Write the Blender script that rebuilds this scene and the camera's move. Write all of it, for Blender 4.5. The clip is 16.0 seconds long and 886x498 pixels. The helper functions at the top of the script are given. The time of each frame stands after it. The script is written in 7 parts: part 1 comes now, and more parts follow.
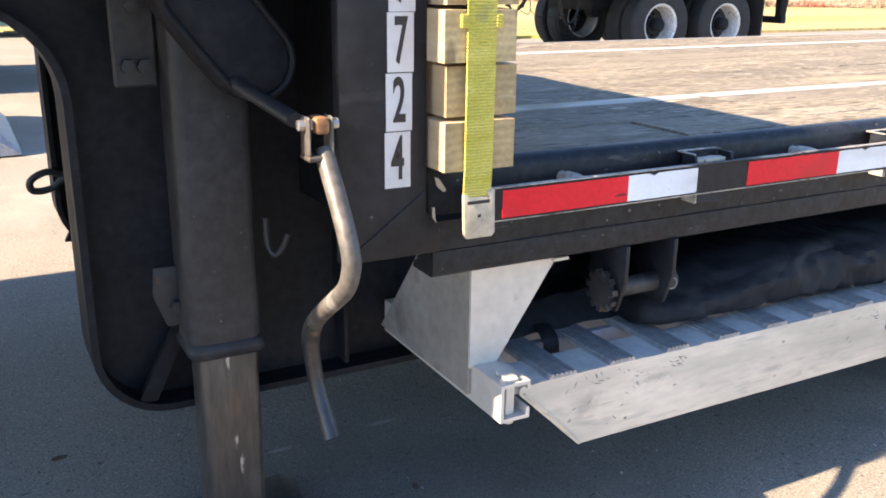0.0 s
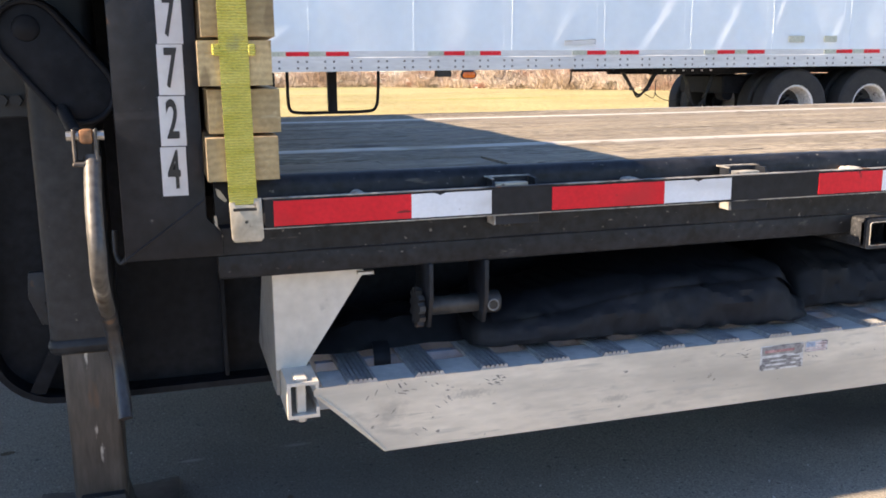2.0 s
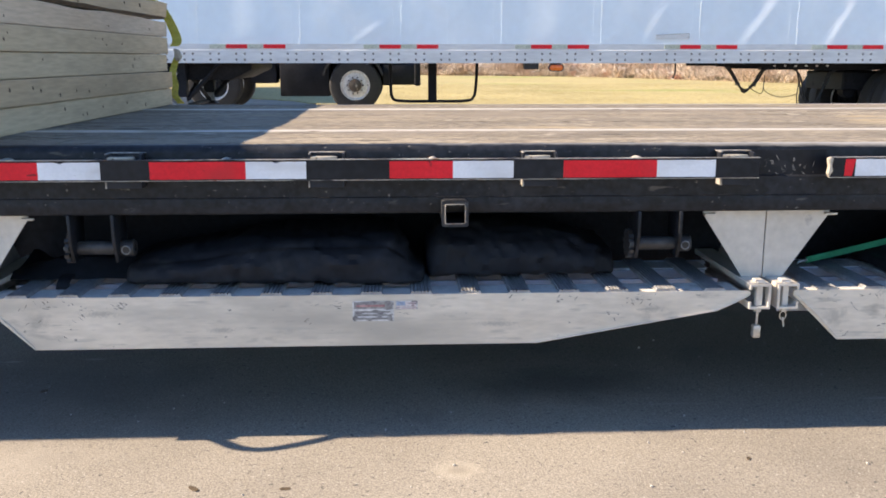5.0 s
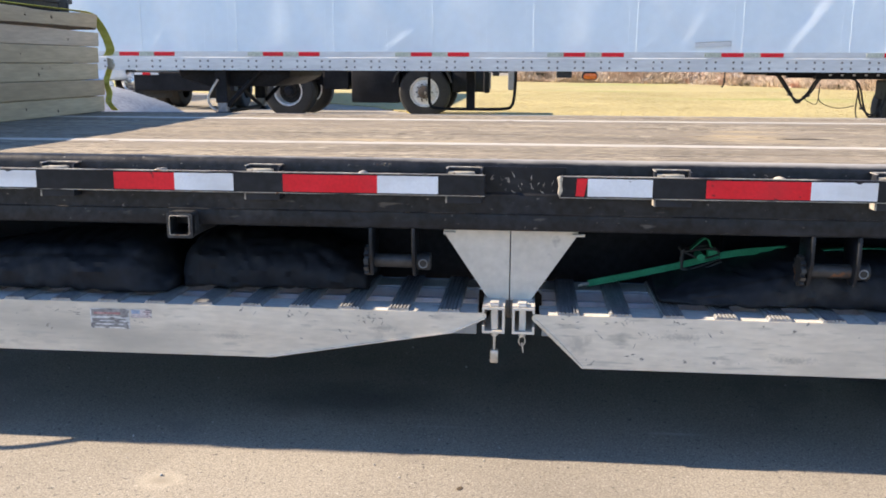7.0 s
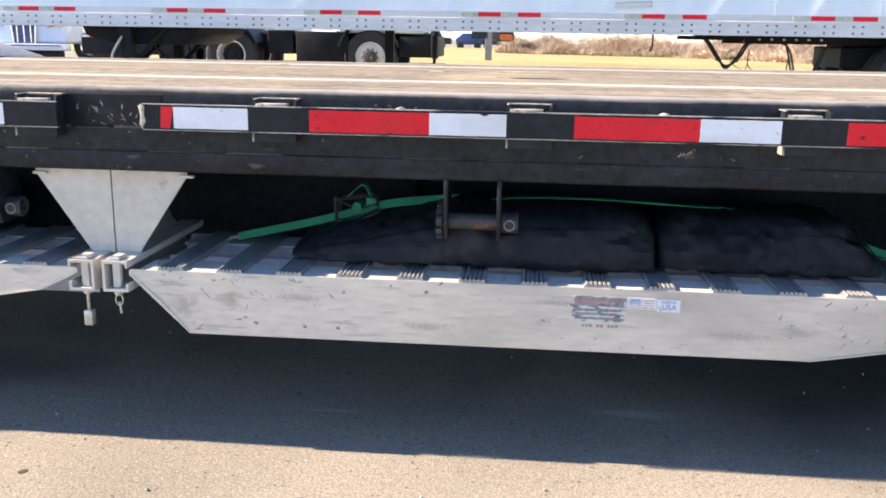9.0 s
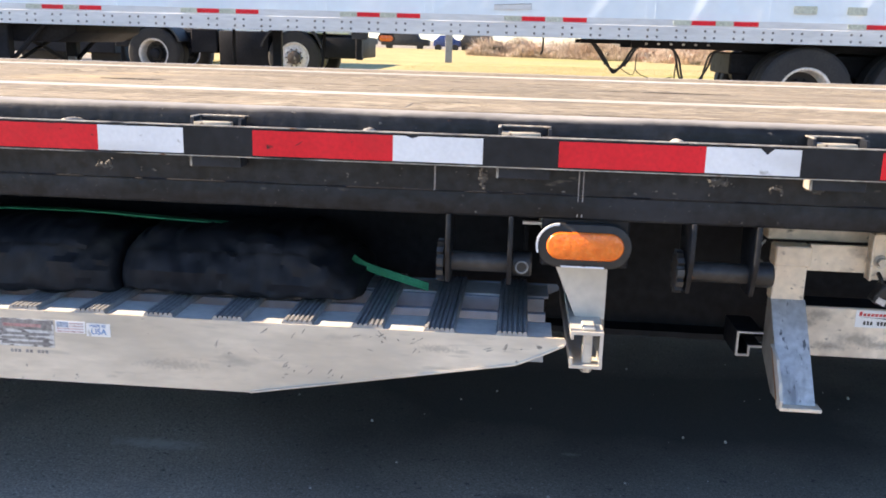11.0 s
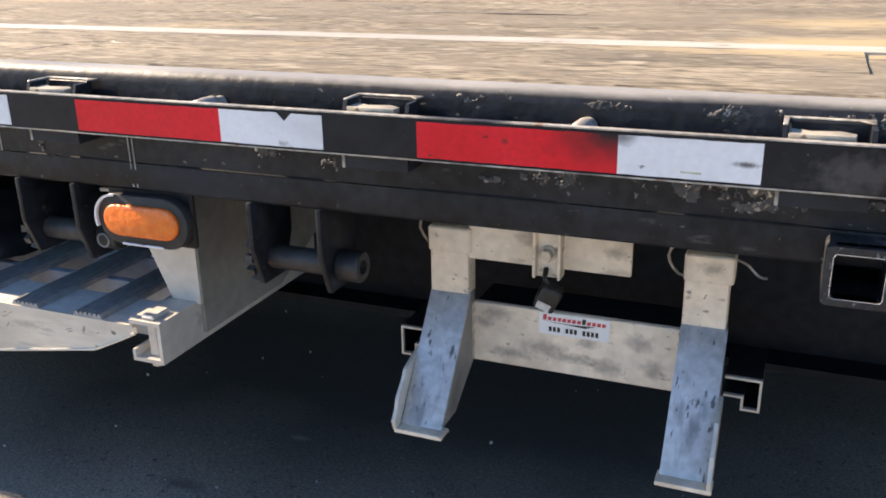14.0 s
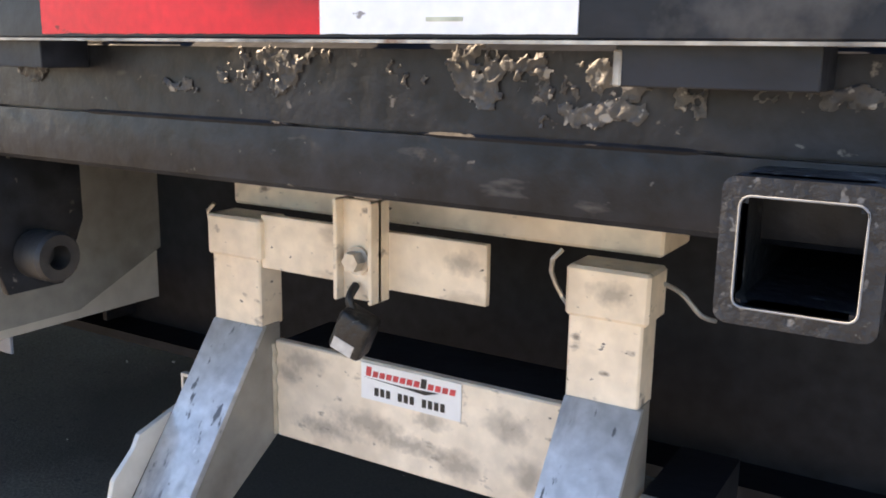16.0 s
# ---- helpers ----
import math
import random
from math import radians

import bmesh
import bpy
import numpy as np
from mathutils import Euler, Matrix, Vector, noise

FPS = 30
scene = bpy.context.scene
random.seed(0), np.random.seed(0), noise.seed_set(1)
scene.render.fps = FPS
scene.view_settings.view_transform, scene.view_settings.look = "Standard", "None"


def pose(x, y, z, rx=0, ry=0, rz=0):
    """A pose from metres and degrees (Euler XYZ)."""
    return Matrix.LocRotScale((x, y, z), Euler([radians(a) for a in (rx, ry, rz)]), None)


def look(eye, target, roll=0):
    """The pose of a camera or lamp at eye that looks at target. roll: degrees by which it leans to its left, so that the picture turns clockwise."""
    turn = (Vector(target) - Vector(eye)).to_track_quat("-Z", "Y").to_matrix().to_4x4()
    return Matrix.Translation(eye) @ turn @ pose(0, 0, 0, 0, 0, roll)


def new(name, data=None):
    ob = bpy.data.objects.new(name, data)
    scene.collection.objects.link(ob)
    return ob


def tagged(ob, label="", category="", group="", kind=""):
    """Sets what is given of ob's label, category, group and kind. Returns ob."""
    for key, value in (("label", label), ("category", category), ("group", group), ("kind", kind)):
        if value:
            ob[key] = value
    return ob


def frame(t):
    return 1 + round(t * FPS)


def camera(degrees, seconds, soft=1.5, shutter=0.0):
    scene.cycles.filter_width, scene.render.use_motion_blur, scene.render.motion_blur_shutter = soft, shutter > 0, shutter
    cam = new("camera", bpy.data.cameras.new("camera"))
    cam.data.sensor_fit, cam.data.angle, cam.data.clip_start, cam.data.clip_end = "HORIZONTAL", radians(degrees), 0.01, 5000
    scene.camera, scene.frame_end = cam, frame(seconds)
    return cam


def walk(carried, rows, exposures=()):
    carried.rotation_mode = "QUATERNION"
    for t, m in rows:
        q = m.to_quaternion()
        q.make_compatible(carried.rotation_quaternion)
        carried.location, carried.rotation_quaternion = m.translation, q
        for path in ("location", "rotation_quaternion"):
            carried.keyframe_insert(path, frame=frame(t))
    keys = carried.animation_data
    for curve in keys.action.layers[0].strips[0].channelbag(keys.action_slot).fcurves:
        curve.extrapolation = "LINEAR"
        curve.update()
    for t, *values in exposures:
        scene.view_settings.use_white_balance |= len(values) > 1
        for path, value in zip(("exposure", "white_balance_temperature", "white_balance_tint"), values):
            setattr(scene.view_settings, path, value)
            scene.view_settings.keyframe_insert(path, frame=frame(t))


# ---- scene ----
cam = camera(52.7, 16.0, soft=1.8)
EXPOSURE = [(0, 2.05, 7050, 15), (0.5, 2.0, 7150, 15), (1, 1.95, 7450, 17), (1.5, 1.8, 7400, 17), (2, 1.65, 7200, 16), (3, 1.5, 6920, 15), (3.7, 1.45, 6880, 14), (5.8, 1.45, 6750, 14), (7, 1.45, 6700, 13), (8, 1.55, 6830, 13),
            (9, 1.75, 6850, 15), (10, 1.8, 7150, 16), (12.5, 1.6, 7100, 14), (14, 1.45, 7200, 14), (15, 1.65, 7450, 14), (15.5, 2.05, 8050, 17), (16, 2.25, 8000, 17)]
PATH = [
    (0, (-0.829, -1.31, 1.233), (0.081, 0.37, 0.643), 0.7),
    (0.5, (-0.692, -1.391, 1.244), (0.157, 0.336, 0.697), -0.3),
    (1, (-0.485, -1.453, 1.195), (0.258, 0.335, 0.693), -1.6),
    (1.5, (-0.337, -1.592, 1.129), (0.319, 0.242, 0.671), -1.9),
    (2, (-0.185, -1.786, 1.119), (0.379, 0.091, 0.725), -0.6),
    (2.5, (-0.009, -1.941, 1.117), (0.406, -0.018, 0.756), 0.1),
    (3, (0.222, -2.089, 1.126), (0.53, -0.144, 0.777), -0.5),
    (3.5, (0.487, -2.282, 1.12), (0.766, -0.335, 0.754), -0.5),
    (3.7, (0.578, -2.359, 1.136), (0.854, -0.418, 0.742), -0.3),
    (5.8, (1.843, -2.639, 1.16), (1.815, -0.683, 0.742), -0.0),
    (6, (1.964, -2.608, 1.157), (1.921, -0.652, 0.742), -0.0),
    (6.5, (2.262, -2.553, 1.165), (2.153, -0.598, 0.76), -0.2),
    (7, (2.525, -2.544, 1.18), (2.338, -0.594, 0.776), 0.2),
    (7.5, (2.752, -2.427, 1.155), (2.506, -0.492, 0.715), 0.1),
    (8, (2.978, -2.269, 1.132), (2.731, -0.342, 0.658), -1.1),
    (8.5, (3.234, -2.155, 1.065), (3.024, -0.223, 0.594), -0.0),
    (9, (3.537, -2.069, 1.035), (3.353, -0.132, 0.575), 0.9),
    (9.5, (3.852, -1.972, 1.015), (3.682, -0.033, 0.556), 0.6),
    (10, (4.161, -1.921, 1.012), (4.009, 0.021, 0.559), 1.1),
    (10.2, (4.29, -1.883, 1.019), (4.144, 0.061, 0.569), 1.4),
    (12.3, (5.399, -1.547, 1.165), (5.059, 0.347, 0.62), 2.5),
    (12.5, (5.476, -1.501, 1.188), (5.067, 0.37, 0.612), 2.4),
    (13, (5.638, -1.333, 1.184), (5.063, 0.475, 0.552), 0.6),
    (13.5, (5.782, -1.203, 1.132), (5.128, 0.567, 0.469), -1.2),
    (14, (5.955, -1.121, 1.115), (5.236, 0.62, 0.442), -1.1),
    (14.5, (6.094, -0.99, 1.085), (5.293, 0.724, 0.435), -0.3),
    (15, (6.161, -0.754, 1.013), (5.259, 0.927, 0.412), -0.7),
    (15.5, (6.167, -0.594, 0.919), (5.183, 1.058, 0.368), -1.5),
    (16, (6.108, -0.461, 0.802), (5.099, 1.214, 0.379), 0.9),
]
walk(cam, [(t, look(eye, target, roll)) for t, eye, target, roll in PATH],
     EXPOSURE)

# ---------------------------------------------------------------- light
SUN = Vector((1.53, 0.019, -1.0)).normalized()
world = bpy.data.worlds.new("sky")
scene.world = world
world.use_nodes = True
wn = world.node_tree
sky = wn.nodes.new("ShaderNodeTexSky")
sky.sky_type, sky.sun_disc = "NISHITA", False
sky.sun_elevation = math.asin(-SUN.z)
sky.sun_rotation = math.atan2(-SUN.x, -SUN.y)
sky.dust_density, sky.air_density, sky.ozone_density = 0.1, 1.0, 6.0
wn.links.new(sky.outputs[0], wn.nodes["Background"].inputs[0])
wn.nodes["Background"].inputs[1].default_value = 0.104
sun = new("sun", bpy.data.lights.new("sun", "SUN"))
sun.data.energy, sun.data.angle, sun.data.color = 5.0, radians(0.53), (1.0, 0.85, 0.655)
sun.matrix_world = Matrix.Translation((-5, 0, 8)) @ SUN.to_track_quat("-Z", "Y").to_matrix().to_4x4()


# ---------------------------------------------------------------- materials
ONE = (1, 1, 1)


def material(name, c1, c2, rough=0.6, metal=0.0, scale=4.0, stretch=(1, 1, 1), fine=60.0, bump=0.2, spots=(), rnd=0.0, spec=0.5, coat=0.0, grain=0.35, sharp=(0.25, 0.75), smears=(), hue=0.0):
    """c1 and c2 mixed by a coarse noise, fine grain over it, spots: rows of (colour, scale, threshold, softness,
    stretch, rough),
    smears: stains or painted shade at one place, rows of (colour, centre, radii, how ragged, strength)."""
    m = bpy.data.materials.new(name)
    m.use_nodes = True
    nt = m.node_tree
    N, L = nt.nodes.new, nt.links.new
    b = nt.nodes["Principled BSDF"]
    b.inputs["Metallic"].default_value = metal
    b.inputs["Specular IOR Level"].default_value = spec
    b.inputs["Coat Weight"].default_value = coat
    tc = N("ShaderNodeTexCoord")

    def noise_at(s, st, detail=4.0, off=0.0):
        mp = N("ShaderNodeMapping")
        mp.inputs["Scale"].default_value = st
        mp.inputs["Location"].default_value = (off, off * 1.7, off * 0.6)
        L(tc.outputs["Object"], mp.inputs[0])
        n = N("ShaderNodeTexNoise")
        n.inputs["Scale"].default_value, n.inputs["Detail"].default_value = s, detail
        L(mp.outputs[0], n.inputs["Vector"])
        return n

    def ramp(src, lo, hi):
        r = N("ShaderNodeMapRange")
        r.inputs[1].default_value, r.inputs[2].default_value = lo, hi
        L(src, r.inputs[0])
        return r.outputs[0]

    def mix(f, a, c, kind="MIX"):
        x = N("ShaderNodeMix")
        x.data_type, x.blend_type = "RGBA", kind
        if isinstance(f, float):
            x.inputs[0].default_value = f
        else:
            L(f, x.inputs[0])
        for s, v in ((x.inputs[6], a), (x.inputs[7], c)):
            if isinstance(v, tuple):
                s.default_value = (*v, 1)
            else:
                L(v, s)
        return x.outputs[2]

    big = noise_at(scale, stretch)
    col = mix(ramp(big.outputs[0], 0.35, 0.65), c1, c2)
    small = noise_at(fine, stretch, 6.0, 3.1)
    g = N("ShaderNodeMapRange")
    g.inputs[1].default_value, g.inputs[2].default_value = sharp
    g.inputs[3].default_value, g.inputs[4].default_value = 1 - grain, 1 + grain
    L(small.outputs[0], g.inputs[0])
    comb = N("ShaderNodeCombineColor")
    for i in range(3):
        L(g.outputs[0], comb.inputs[i])
    col = mix(1.0, col, comb.outputs[0], "MULTIPLY")
    if rnd:
        oi = N("ShaderNodeObjectInfo")
        v = N("ShaderNodeMapRange")
        v.inputs[3].default_value, v.inputs[4].default_value = 1 - rnd, 1 + rnd
        L(oi.outputs["Random"], v.inputs[0])
        hs = N("ShaderNodeHueSaturation")
        L(v.outputs[0], hs.inputs["Value"])
        if hue:
            hv, sv, sq = N("ShaderNodeMapRange"), N("ShaderNodeMapRange"), N("ShaderNodeMath")
            sq.operation, sq.inputs[1].default_value = "PINGPONG", 0.23
            L(oi.outputs["Random"], sq.inputs[0])
            hv.inputs[2].default_value, hv.inputs[3].default_value, hv.inputs[4].default_value = 0.23, 0.5 - hue, 0.5 + hue
            sv.inputs[3].default_value, sv.inputs[4].default_value = 1.15, 0.75
            L(sq.outputs[0], hv.inputs[0])
            L(oi.outputs["Random"], sv.inputs[0])
            L(hv.outputs[0], hs.inputs["Hue"])
            L(sv.outputs[0], hs.inputs["Saturation"])
        L(col, hs.inputs["Color"])
        col = hs.outputs[0]
    rv = N("ShaderNodeMapRange")
    rv.inputs[3].default_value, rv.inputs[4].default_value = max(rough - 0.12, 0.03), min(rough + 0.12, 1)
    L(big.outputs[0], rv.inputs[0])
    r_out = rv.outputs[0]
    for i, (c, s, th, soft, st, sr) in enumerate(spots):
        n = noise_at(s, st, 5.0, 7.7 + 5 * i)
        f = ramp(n.outputs[0], th, th + soft)
        col = mix(f, col, c)
        rm = N("ShaderNodeMix")
        L(f, rm.inputs[0])
        L(r_out, rm.inputs[2])
        rm.inputs[3].default_value = sr
        r_out = rm.outputs[0]
    for i, (c, centre, radii, ragged, strength) in enumerate(smears):
        mp = N("ShaderNodeMapping")
        mp.vector_type = "TEXTURE"
        mp.inputs["Location"].default_value, mp.inputs["Scale"].default_value = centre, radii
        L(tc.outputs["Object"], mp.inputs[0])
        ln = N("ShaderNodeVectorMath")
        ln.operation = "LENGTH"
        L(mp.outputs[0], ln.inputs[0])
        n = noise_at(1.6 / min(radii), ONE, 5.0, 2.3 + 3 * i)
        ma = N("ShaderNodeMath")
        ma.operation = "MULTIPLY_ADD"
        L(n.outputs[0], ma.inputs[0])
        ma.inputs[1].default_value = ragged
        L(ln.outputs["Value"], ma.inputs[2])
        r = N("ShaderNodeMapRange")
        r.inputs[1].default_value, r.inputs[2].default_value = 1 + ragged / 2, 0.25 + ragged / 2
        r.inputs[3].default_value, r.inputs[4].default_value = 0, strength
        L(ma.outputs[0], r.inputs[0])
        col = mix(r.outputs[0], col, c)
    L(col, b.inputs["Base Color"])
    L(r_out, b.inputs["Roughness"])
    if bump:
        bp = N("ShaderNodeBump")
        bp.inputs["Strength"].default_value, bp.inputs["Distance"].default_value = bump, 0.004
        L(small.outputs[0], bp.inputs["Height"])
        L(bp.outputs[0], b.inputs["Normal"])
    return m


# old oil stains, chalky scuffs and a dried ring, plus painted shade under the trailer
M_ASPHALT = material("asphalt", (0.212, 0.192, 0.162), (0.275, 0.250, 0.210), 0.9, scale=0.9, fine=170, bump=0.4, grain=0.38, sharp=(0.3, 0.7), spec=0.3,
                     spots=[((0.40, 0.38, 0.34), 95, 0.64, 0.05, ONE, 0.9), ((0.10, 0.095, 0.09), 64, 0.645, 0.05, ONE, 0.85), ((0.15, 0.14, 0.13), 1.3, 0.62, 0.1, ONE, 0.8), ((0.33, 0.30, 0.255), 0.8, 0.60, 0.15, ONE, 0.9)],
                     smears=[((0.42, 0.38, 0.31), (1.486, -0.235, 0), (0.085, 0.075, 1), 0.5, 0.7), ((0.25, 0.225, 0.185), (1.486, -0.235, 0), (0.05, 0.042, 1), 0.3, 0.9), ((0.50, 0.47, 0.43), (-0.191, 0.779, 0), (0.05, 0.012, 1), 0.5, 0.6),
                             # the widest two, at x 0.10 and 5.15, are shade put into the colour
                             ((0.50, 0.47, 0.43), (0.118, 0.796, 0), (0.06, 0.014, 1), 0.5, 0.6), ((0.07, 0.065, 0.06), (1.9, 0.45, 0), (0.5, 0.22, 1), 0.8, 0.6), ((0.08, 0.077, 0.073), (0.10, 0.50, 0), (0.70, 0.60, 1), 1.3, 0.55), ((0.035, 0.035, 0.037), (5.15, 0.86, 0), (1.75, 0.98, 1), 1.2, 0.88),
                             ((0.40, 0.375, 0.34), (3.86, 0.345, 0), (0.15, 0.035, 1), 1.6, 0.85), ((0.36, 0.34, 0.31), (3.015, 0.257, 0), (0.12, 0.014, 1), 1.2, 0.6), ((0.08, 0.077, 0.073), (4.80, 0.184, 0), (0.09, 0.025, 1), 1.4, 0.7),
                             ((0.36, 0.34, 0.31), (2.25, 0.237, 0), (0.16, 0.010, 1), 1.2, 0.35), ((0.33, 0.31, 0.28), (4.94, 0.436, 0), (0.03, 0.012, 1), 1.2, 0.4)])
M_GRASS = material("dry_grass", (0.295, 0.245, 0.098), (0.38, 0.315, 0.138), 0.95, scale=0.25, fine=9, bump=0.4, grain=0.4,
                   spots=[((0.20, 0.25, 0.05), 0.13, 0.58, 0.12, (0.5, 1.5, 1), 0.95), ((0.24, 0.19, 0.07), 1.6, 0.6, 0.15, ONE, 0.95)],
                   smears=[((0.13, 0.27, 0.025), (1.5, 13.9, 0), (1.3, 1.5, 1), 1.6, 0.9), ((0.16, 0.26, 0.03), (3.0, 15.6, 0), (1.2, 0.9, 1), 0.9, 0.8), ((0.24, 0.26, 0.06), (6.0, 14.5, 0), (5.0, 1.2, 1), 1.2, 0.6)])
M_BRUSH = material("dry_brush", (0.36, 0.26, 0.185), (0.55, 0.46, 0.36), 0.95, scale=0.5, fine=8, bump=0, spots=[((0.34, 0.15, 0.10), 0.55, 0.56, 0.12, (1, 1, 2), 0.95), ((0.12, 0.10, 0.06), 0.8, 0.62, 0.08, (1, 1, 2), 0.95), ((0.80, 0.75, 0.68), 0.9, 0.62, 0.06, (1, 1, 2), 0.95)])
nt = M_BRUSH.node_tree
geo, tone = nt.nodes.new("ShaderNodeNewGeometry"), nt.nodes.new("ShaderNodeHueSaturation")
span = nt.nodes.new("ShaderNodeMapRange")
span.inputs[3].default_value, span.inputs[4].default_value = 0.45, 1.5
base = nt.nodes["Principled BSDF"].inputs["Base Color"]
nt.links.new(geo.outputs["Random Per Island"], span.inputs[0])
nt.links.new(span.outputs[0], tone.inputs["Value"])
nt.links.new(base.links[0].from_socket, tone.inputs["Color"])
nt.links.new(tone.outputs[0], base)
M_BLACK = material("black_paint", c1=(0.009, 0.010, 0.013), c2=(0.017, 0.018, 0.022), rough=0.42, spec=0.25, scale=5, fine=40, bump=0.25, grain=0.35,
                   spots=[((0.034, 0.034, 0.037), 14, 0.62, 0.14, (0.5, 1, 1.5), 0.75), ((0.07, 0.04, 0.025), 23, 0.73, 0.05, ONE, 0.9), ((0.14, 0.13, 0.12), 60, 0.73, 0.04, (0.6, 1, 1), 0.8)],
                   smears=[((0.13, 0.12, 0.11), (6.02, 0, 0.835), (0.07, 1, 0.03), 2.4, 0.45)])
M_WORN = material("worn_black_paint", (0.008, 0.0095, 0.0125), (0.016, 0.018, 0.023), 0.42, scale=4, fine=45, bump=0.4, grain=0.5, sharp=(0.32, 0.68), spec=0.28,
                  spots=[((0.030, 0.032, 0.038), 9, 0.60, 0.16, (0.4, 1, 1.8), 0.75), ((0.09, 0.045, 0.025), 31, 0.72, 0.05, ONE, 0.9), ((0.13, 0.12, 0.11), 90, 0.69, 0.05, (0.7, 1, 1), 0.8), ((0.09, 0.083, 0.075), 24, 0.69, 0.05, (0.35, 1, 1.2), 0.85)])
M_EDGE = material("bare_steel_edge", (0.29, 0.268, 0.235), (0.50, 0.458, 0.398), 0.5, 0.3, scale=9, fine=70, bump=0.4, grain=0.45,
                  spots=[((0.04, 0.04, 0.045), 13, 0.55, 0.10, (0.5, 1, 1), 0.5), ((0.24, 0.12, 0.06), 20, 0.67, 0.05, ONE, 0.9)])
M_FRAME = material("frame_black", (0.010, 0.011, 0.014), (0.019, 0.020, 0.024), 0.55, scale=3, fine=40, bump=0.3, spec=0.12,
                   spots=[((0.014, 0.015, 0.018), 8, 0.62, 0.15, ONE, 0.85)])
M_GEAR = material("dusty_black_paint", (0.018, 0.019, 0.022), (0.031, 0.032, 0.035), 0.5, scale=5, fine=40, bump=0.3, spec=0.3,
                  spots=[((0.055, 0.053, 0.05), 9, 0.60, 0.16, (1, 1, 0.6), 0.8), ((0.09, 0.055, 0.035), 26, 0.71, 0.05, ONE, 0.9), ((0.16, 0.15, 0.14), 60, 0.73, 0.04, ONE, 0.8)])
# aluminium of sideways faces, their shade painted in as a darker grey
M_HPLATE = material("shaded_side_plate", (0.25, 0.235, 0.215), (0.33, 0.315, 0.29), 0.5, 0.2, scale=5, fine=40, bump=0.12, grain=0.15, spots=[((0.20, 0.185, 0.17), 8, 0.6, 0.12, ONE, 0.6)])


def rubbed(m, colours, z0, z1, x0, x1, ragged):
    """Paint rubbed through to bare metal above a ragged line between z0 and z1; it reaches lower from x0 to x1."""
    nt = m.node_tree
    N, L = nt.nodes.new, nt.links.new
    b = nt.nodes["Principled BSDF"]
    tc, sp = N("ShaderNodeTexCoord"), N("ShaderNodeSeparateXYZ")
    L(tc.outputs["Object"], sp.inputs[0])
    along, big, small, mp = N("ShaderNodeMapRange"), N("ShaderNodeTexNoise"), N("ShaderNodeTexNoise"), N("ShaderNodeMapping")
    along.inputs[1].default_value, along.inputs[2].default_value, along.inputs[3].default_value, along.inputs[4].default_value = x0, x1, -0.013, 0.002
    L(sp.outputs[0], along.inputs[0])
    mp.inputs["Scale"].default_value = (0.3, 1, 1)
    L(tc.outputs["Object"], mp.inputs[0])
    big.inputs["Scale"].default_value, big.inputs["Detail"].default_value = 12, 6
    small.inputs["Scale"].default_value, small.inputs["Detail"].default_value = 90, 4
    L(mp.outputs[0], big.inputs["Vector"])
    L(mp.outputs[0], small.inputs["Vector"])
    total = sp.outputs[2]
    for src, f in ((along.outputs[0], 1.0), (big.outputs[0], ragged), (small.outputs[0], ragged * 0.4)):
        ma = N("ShaderNodeMath")
        ma.operation, ma.inputs[1].default_value = "MULTIPLY_ADD", f
        L(src, ma.inputs[0])
        L(total, ma.inputs[2])
        total = ma.outputs[0]
    f = N("ShaderNodeMapRange")
    f.inputs[1].default_value, f.inputs[2].default_value = z0 + ragged * 0.7, z1 + ragged * 0.7
    L(total, f.inputs[0])
    bare, mixed = N("ShaderNodeMix"), N("ShaderNodeMix")
    bare.data_type = mixed.data_type = "RGBA"
    bare.inputs[6].default_value, bare.inputs[7].default_value = (*colours[0], 1), (*colours[1], 1)
    L(big.outputs[0], bare.inputs[0])
    base = b.inputs["Base Color"]
    L(f.outputs[0], mixed.inputs[0])
    L(base.links[0].from_socket, mixed.inputs[6])
    L(bare.outputs[2], mixed.inputs[7])
    L(mixed.outputs[2], base)


M_RAIL = material("rubbed_black_rail", (0.008, 0.0095, 0.0125), (0.016, 0.018, 0.023), 0.42, scale=4, fine=45, bump=0.4, grain=0.5, sharp=(0.32, 0.68), spec=0.28,
                  spots=[((0.030, 0.032, 0.038), 9, 0.60, 0.16, (0.4, 1, 1.8), 0.75), ((0.09, 0.045, 0.025), 31, 0.72, 0.05, ONE, 0.9), ((0.15, 0.14, 0.13), 90, 0.68, 0.05, (0.7, 1, 1), 0.8), ((0.09, 0.083, 0.075), 24, 0.69, 0.05, (0.35, 1, 1.2), 0.85)])
rubbed(M_RAIL, ((0.13, 0.13, 0.133), (0.44, 0.42, 0.385)), 0.8960, 0.9060, 0.9, 2.7, 0.013)
# rungs: the deck's shade goes into this darker aluminium tone
M_RUNG = material("shaded_rung_aluminium", (0.30, 0.305, 0.315), (0.40, 0.405, 0.41), 0.46, 0.4, scale=6, fine=50, bump=0.15, grain=0.25)
# far and inner ramp rails: skylight's blue and shade put into the colour
M_FARALU = material("blue_shaded_aluminium", (0.28, 0.325, 0.40), (0.37, 0.42, 0.50), 0.5, 0.1, scale=5, fine=30, bump=0.15, grain=0.15)
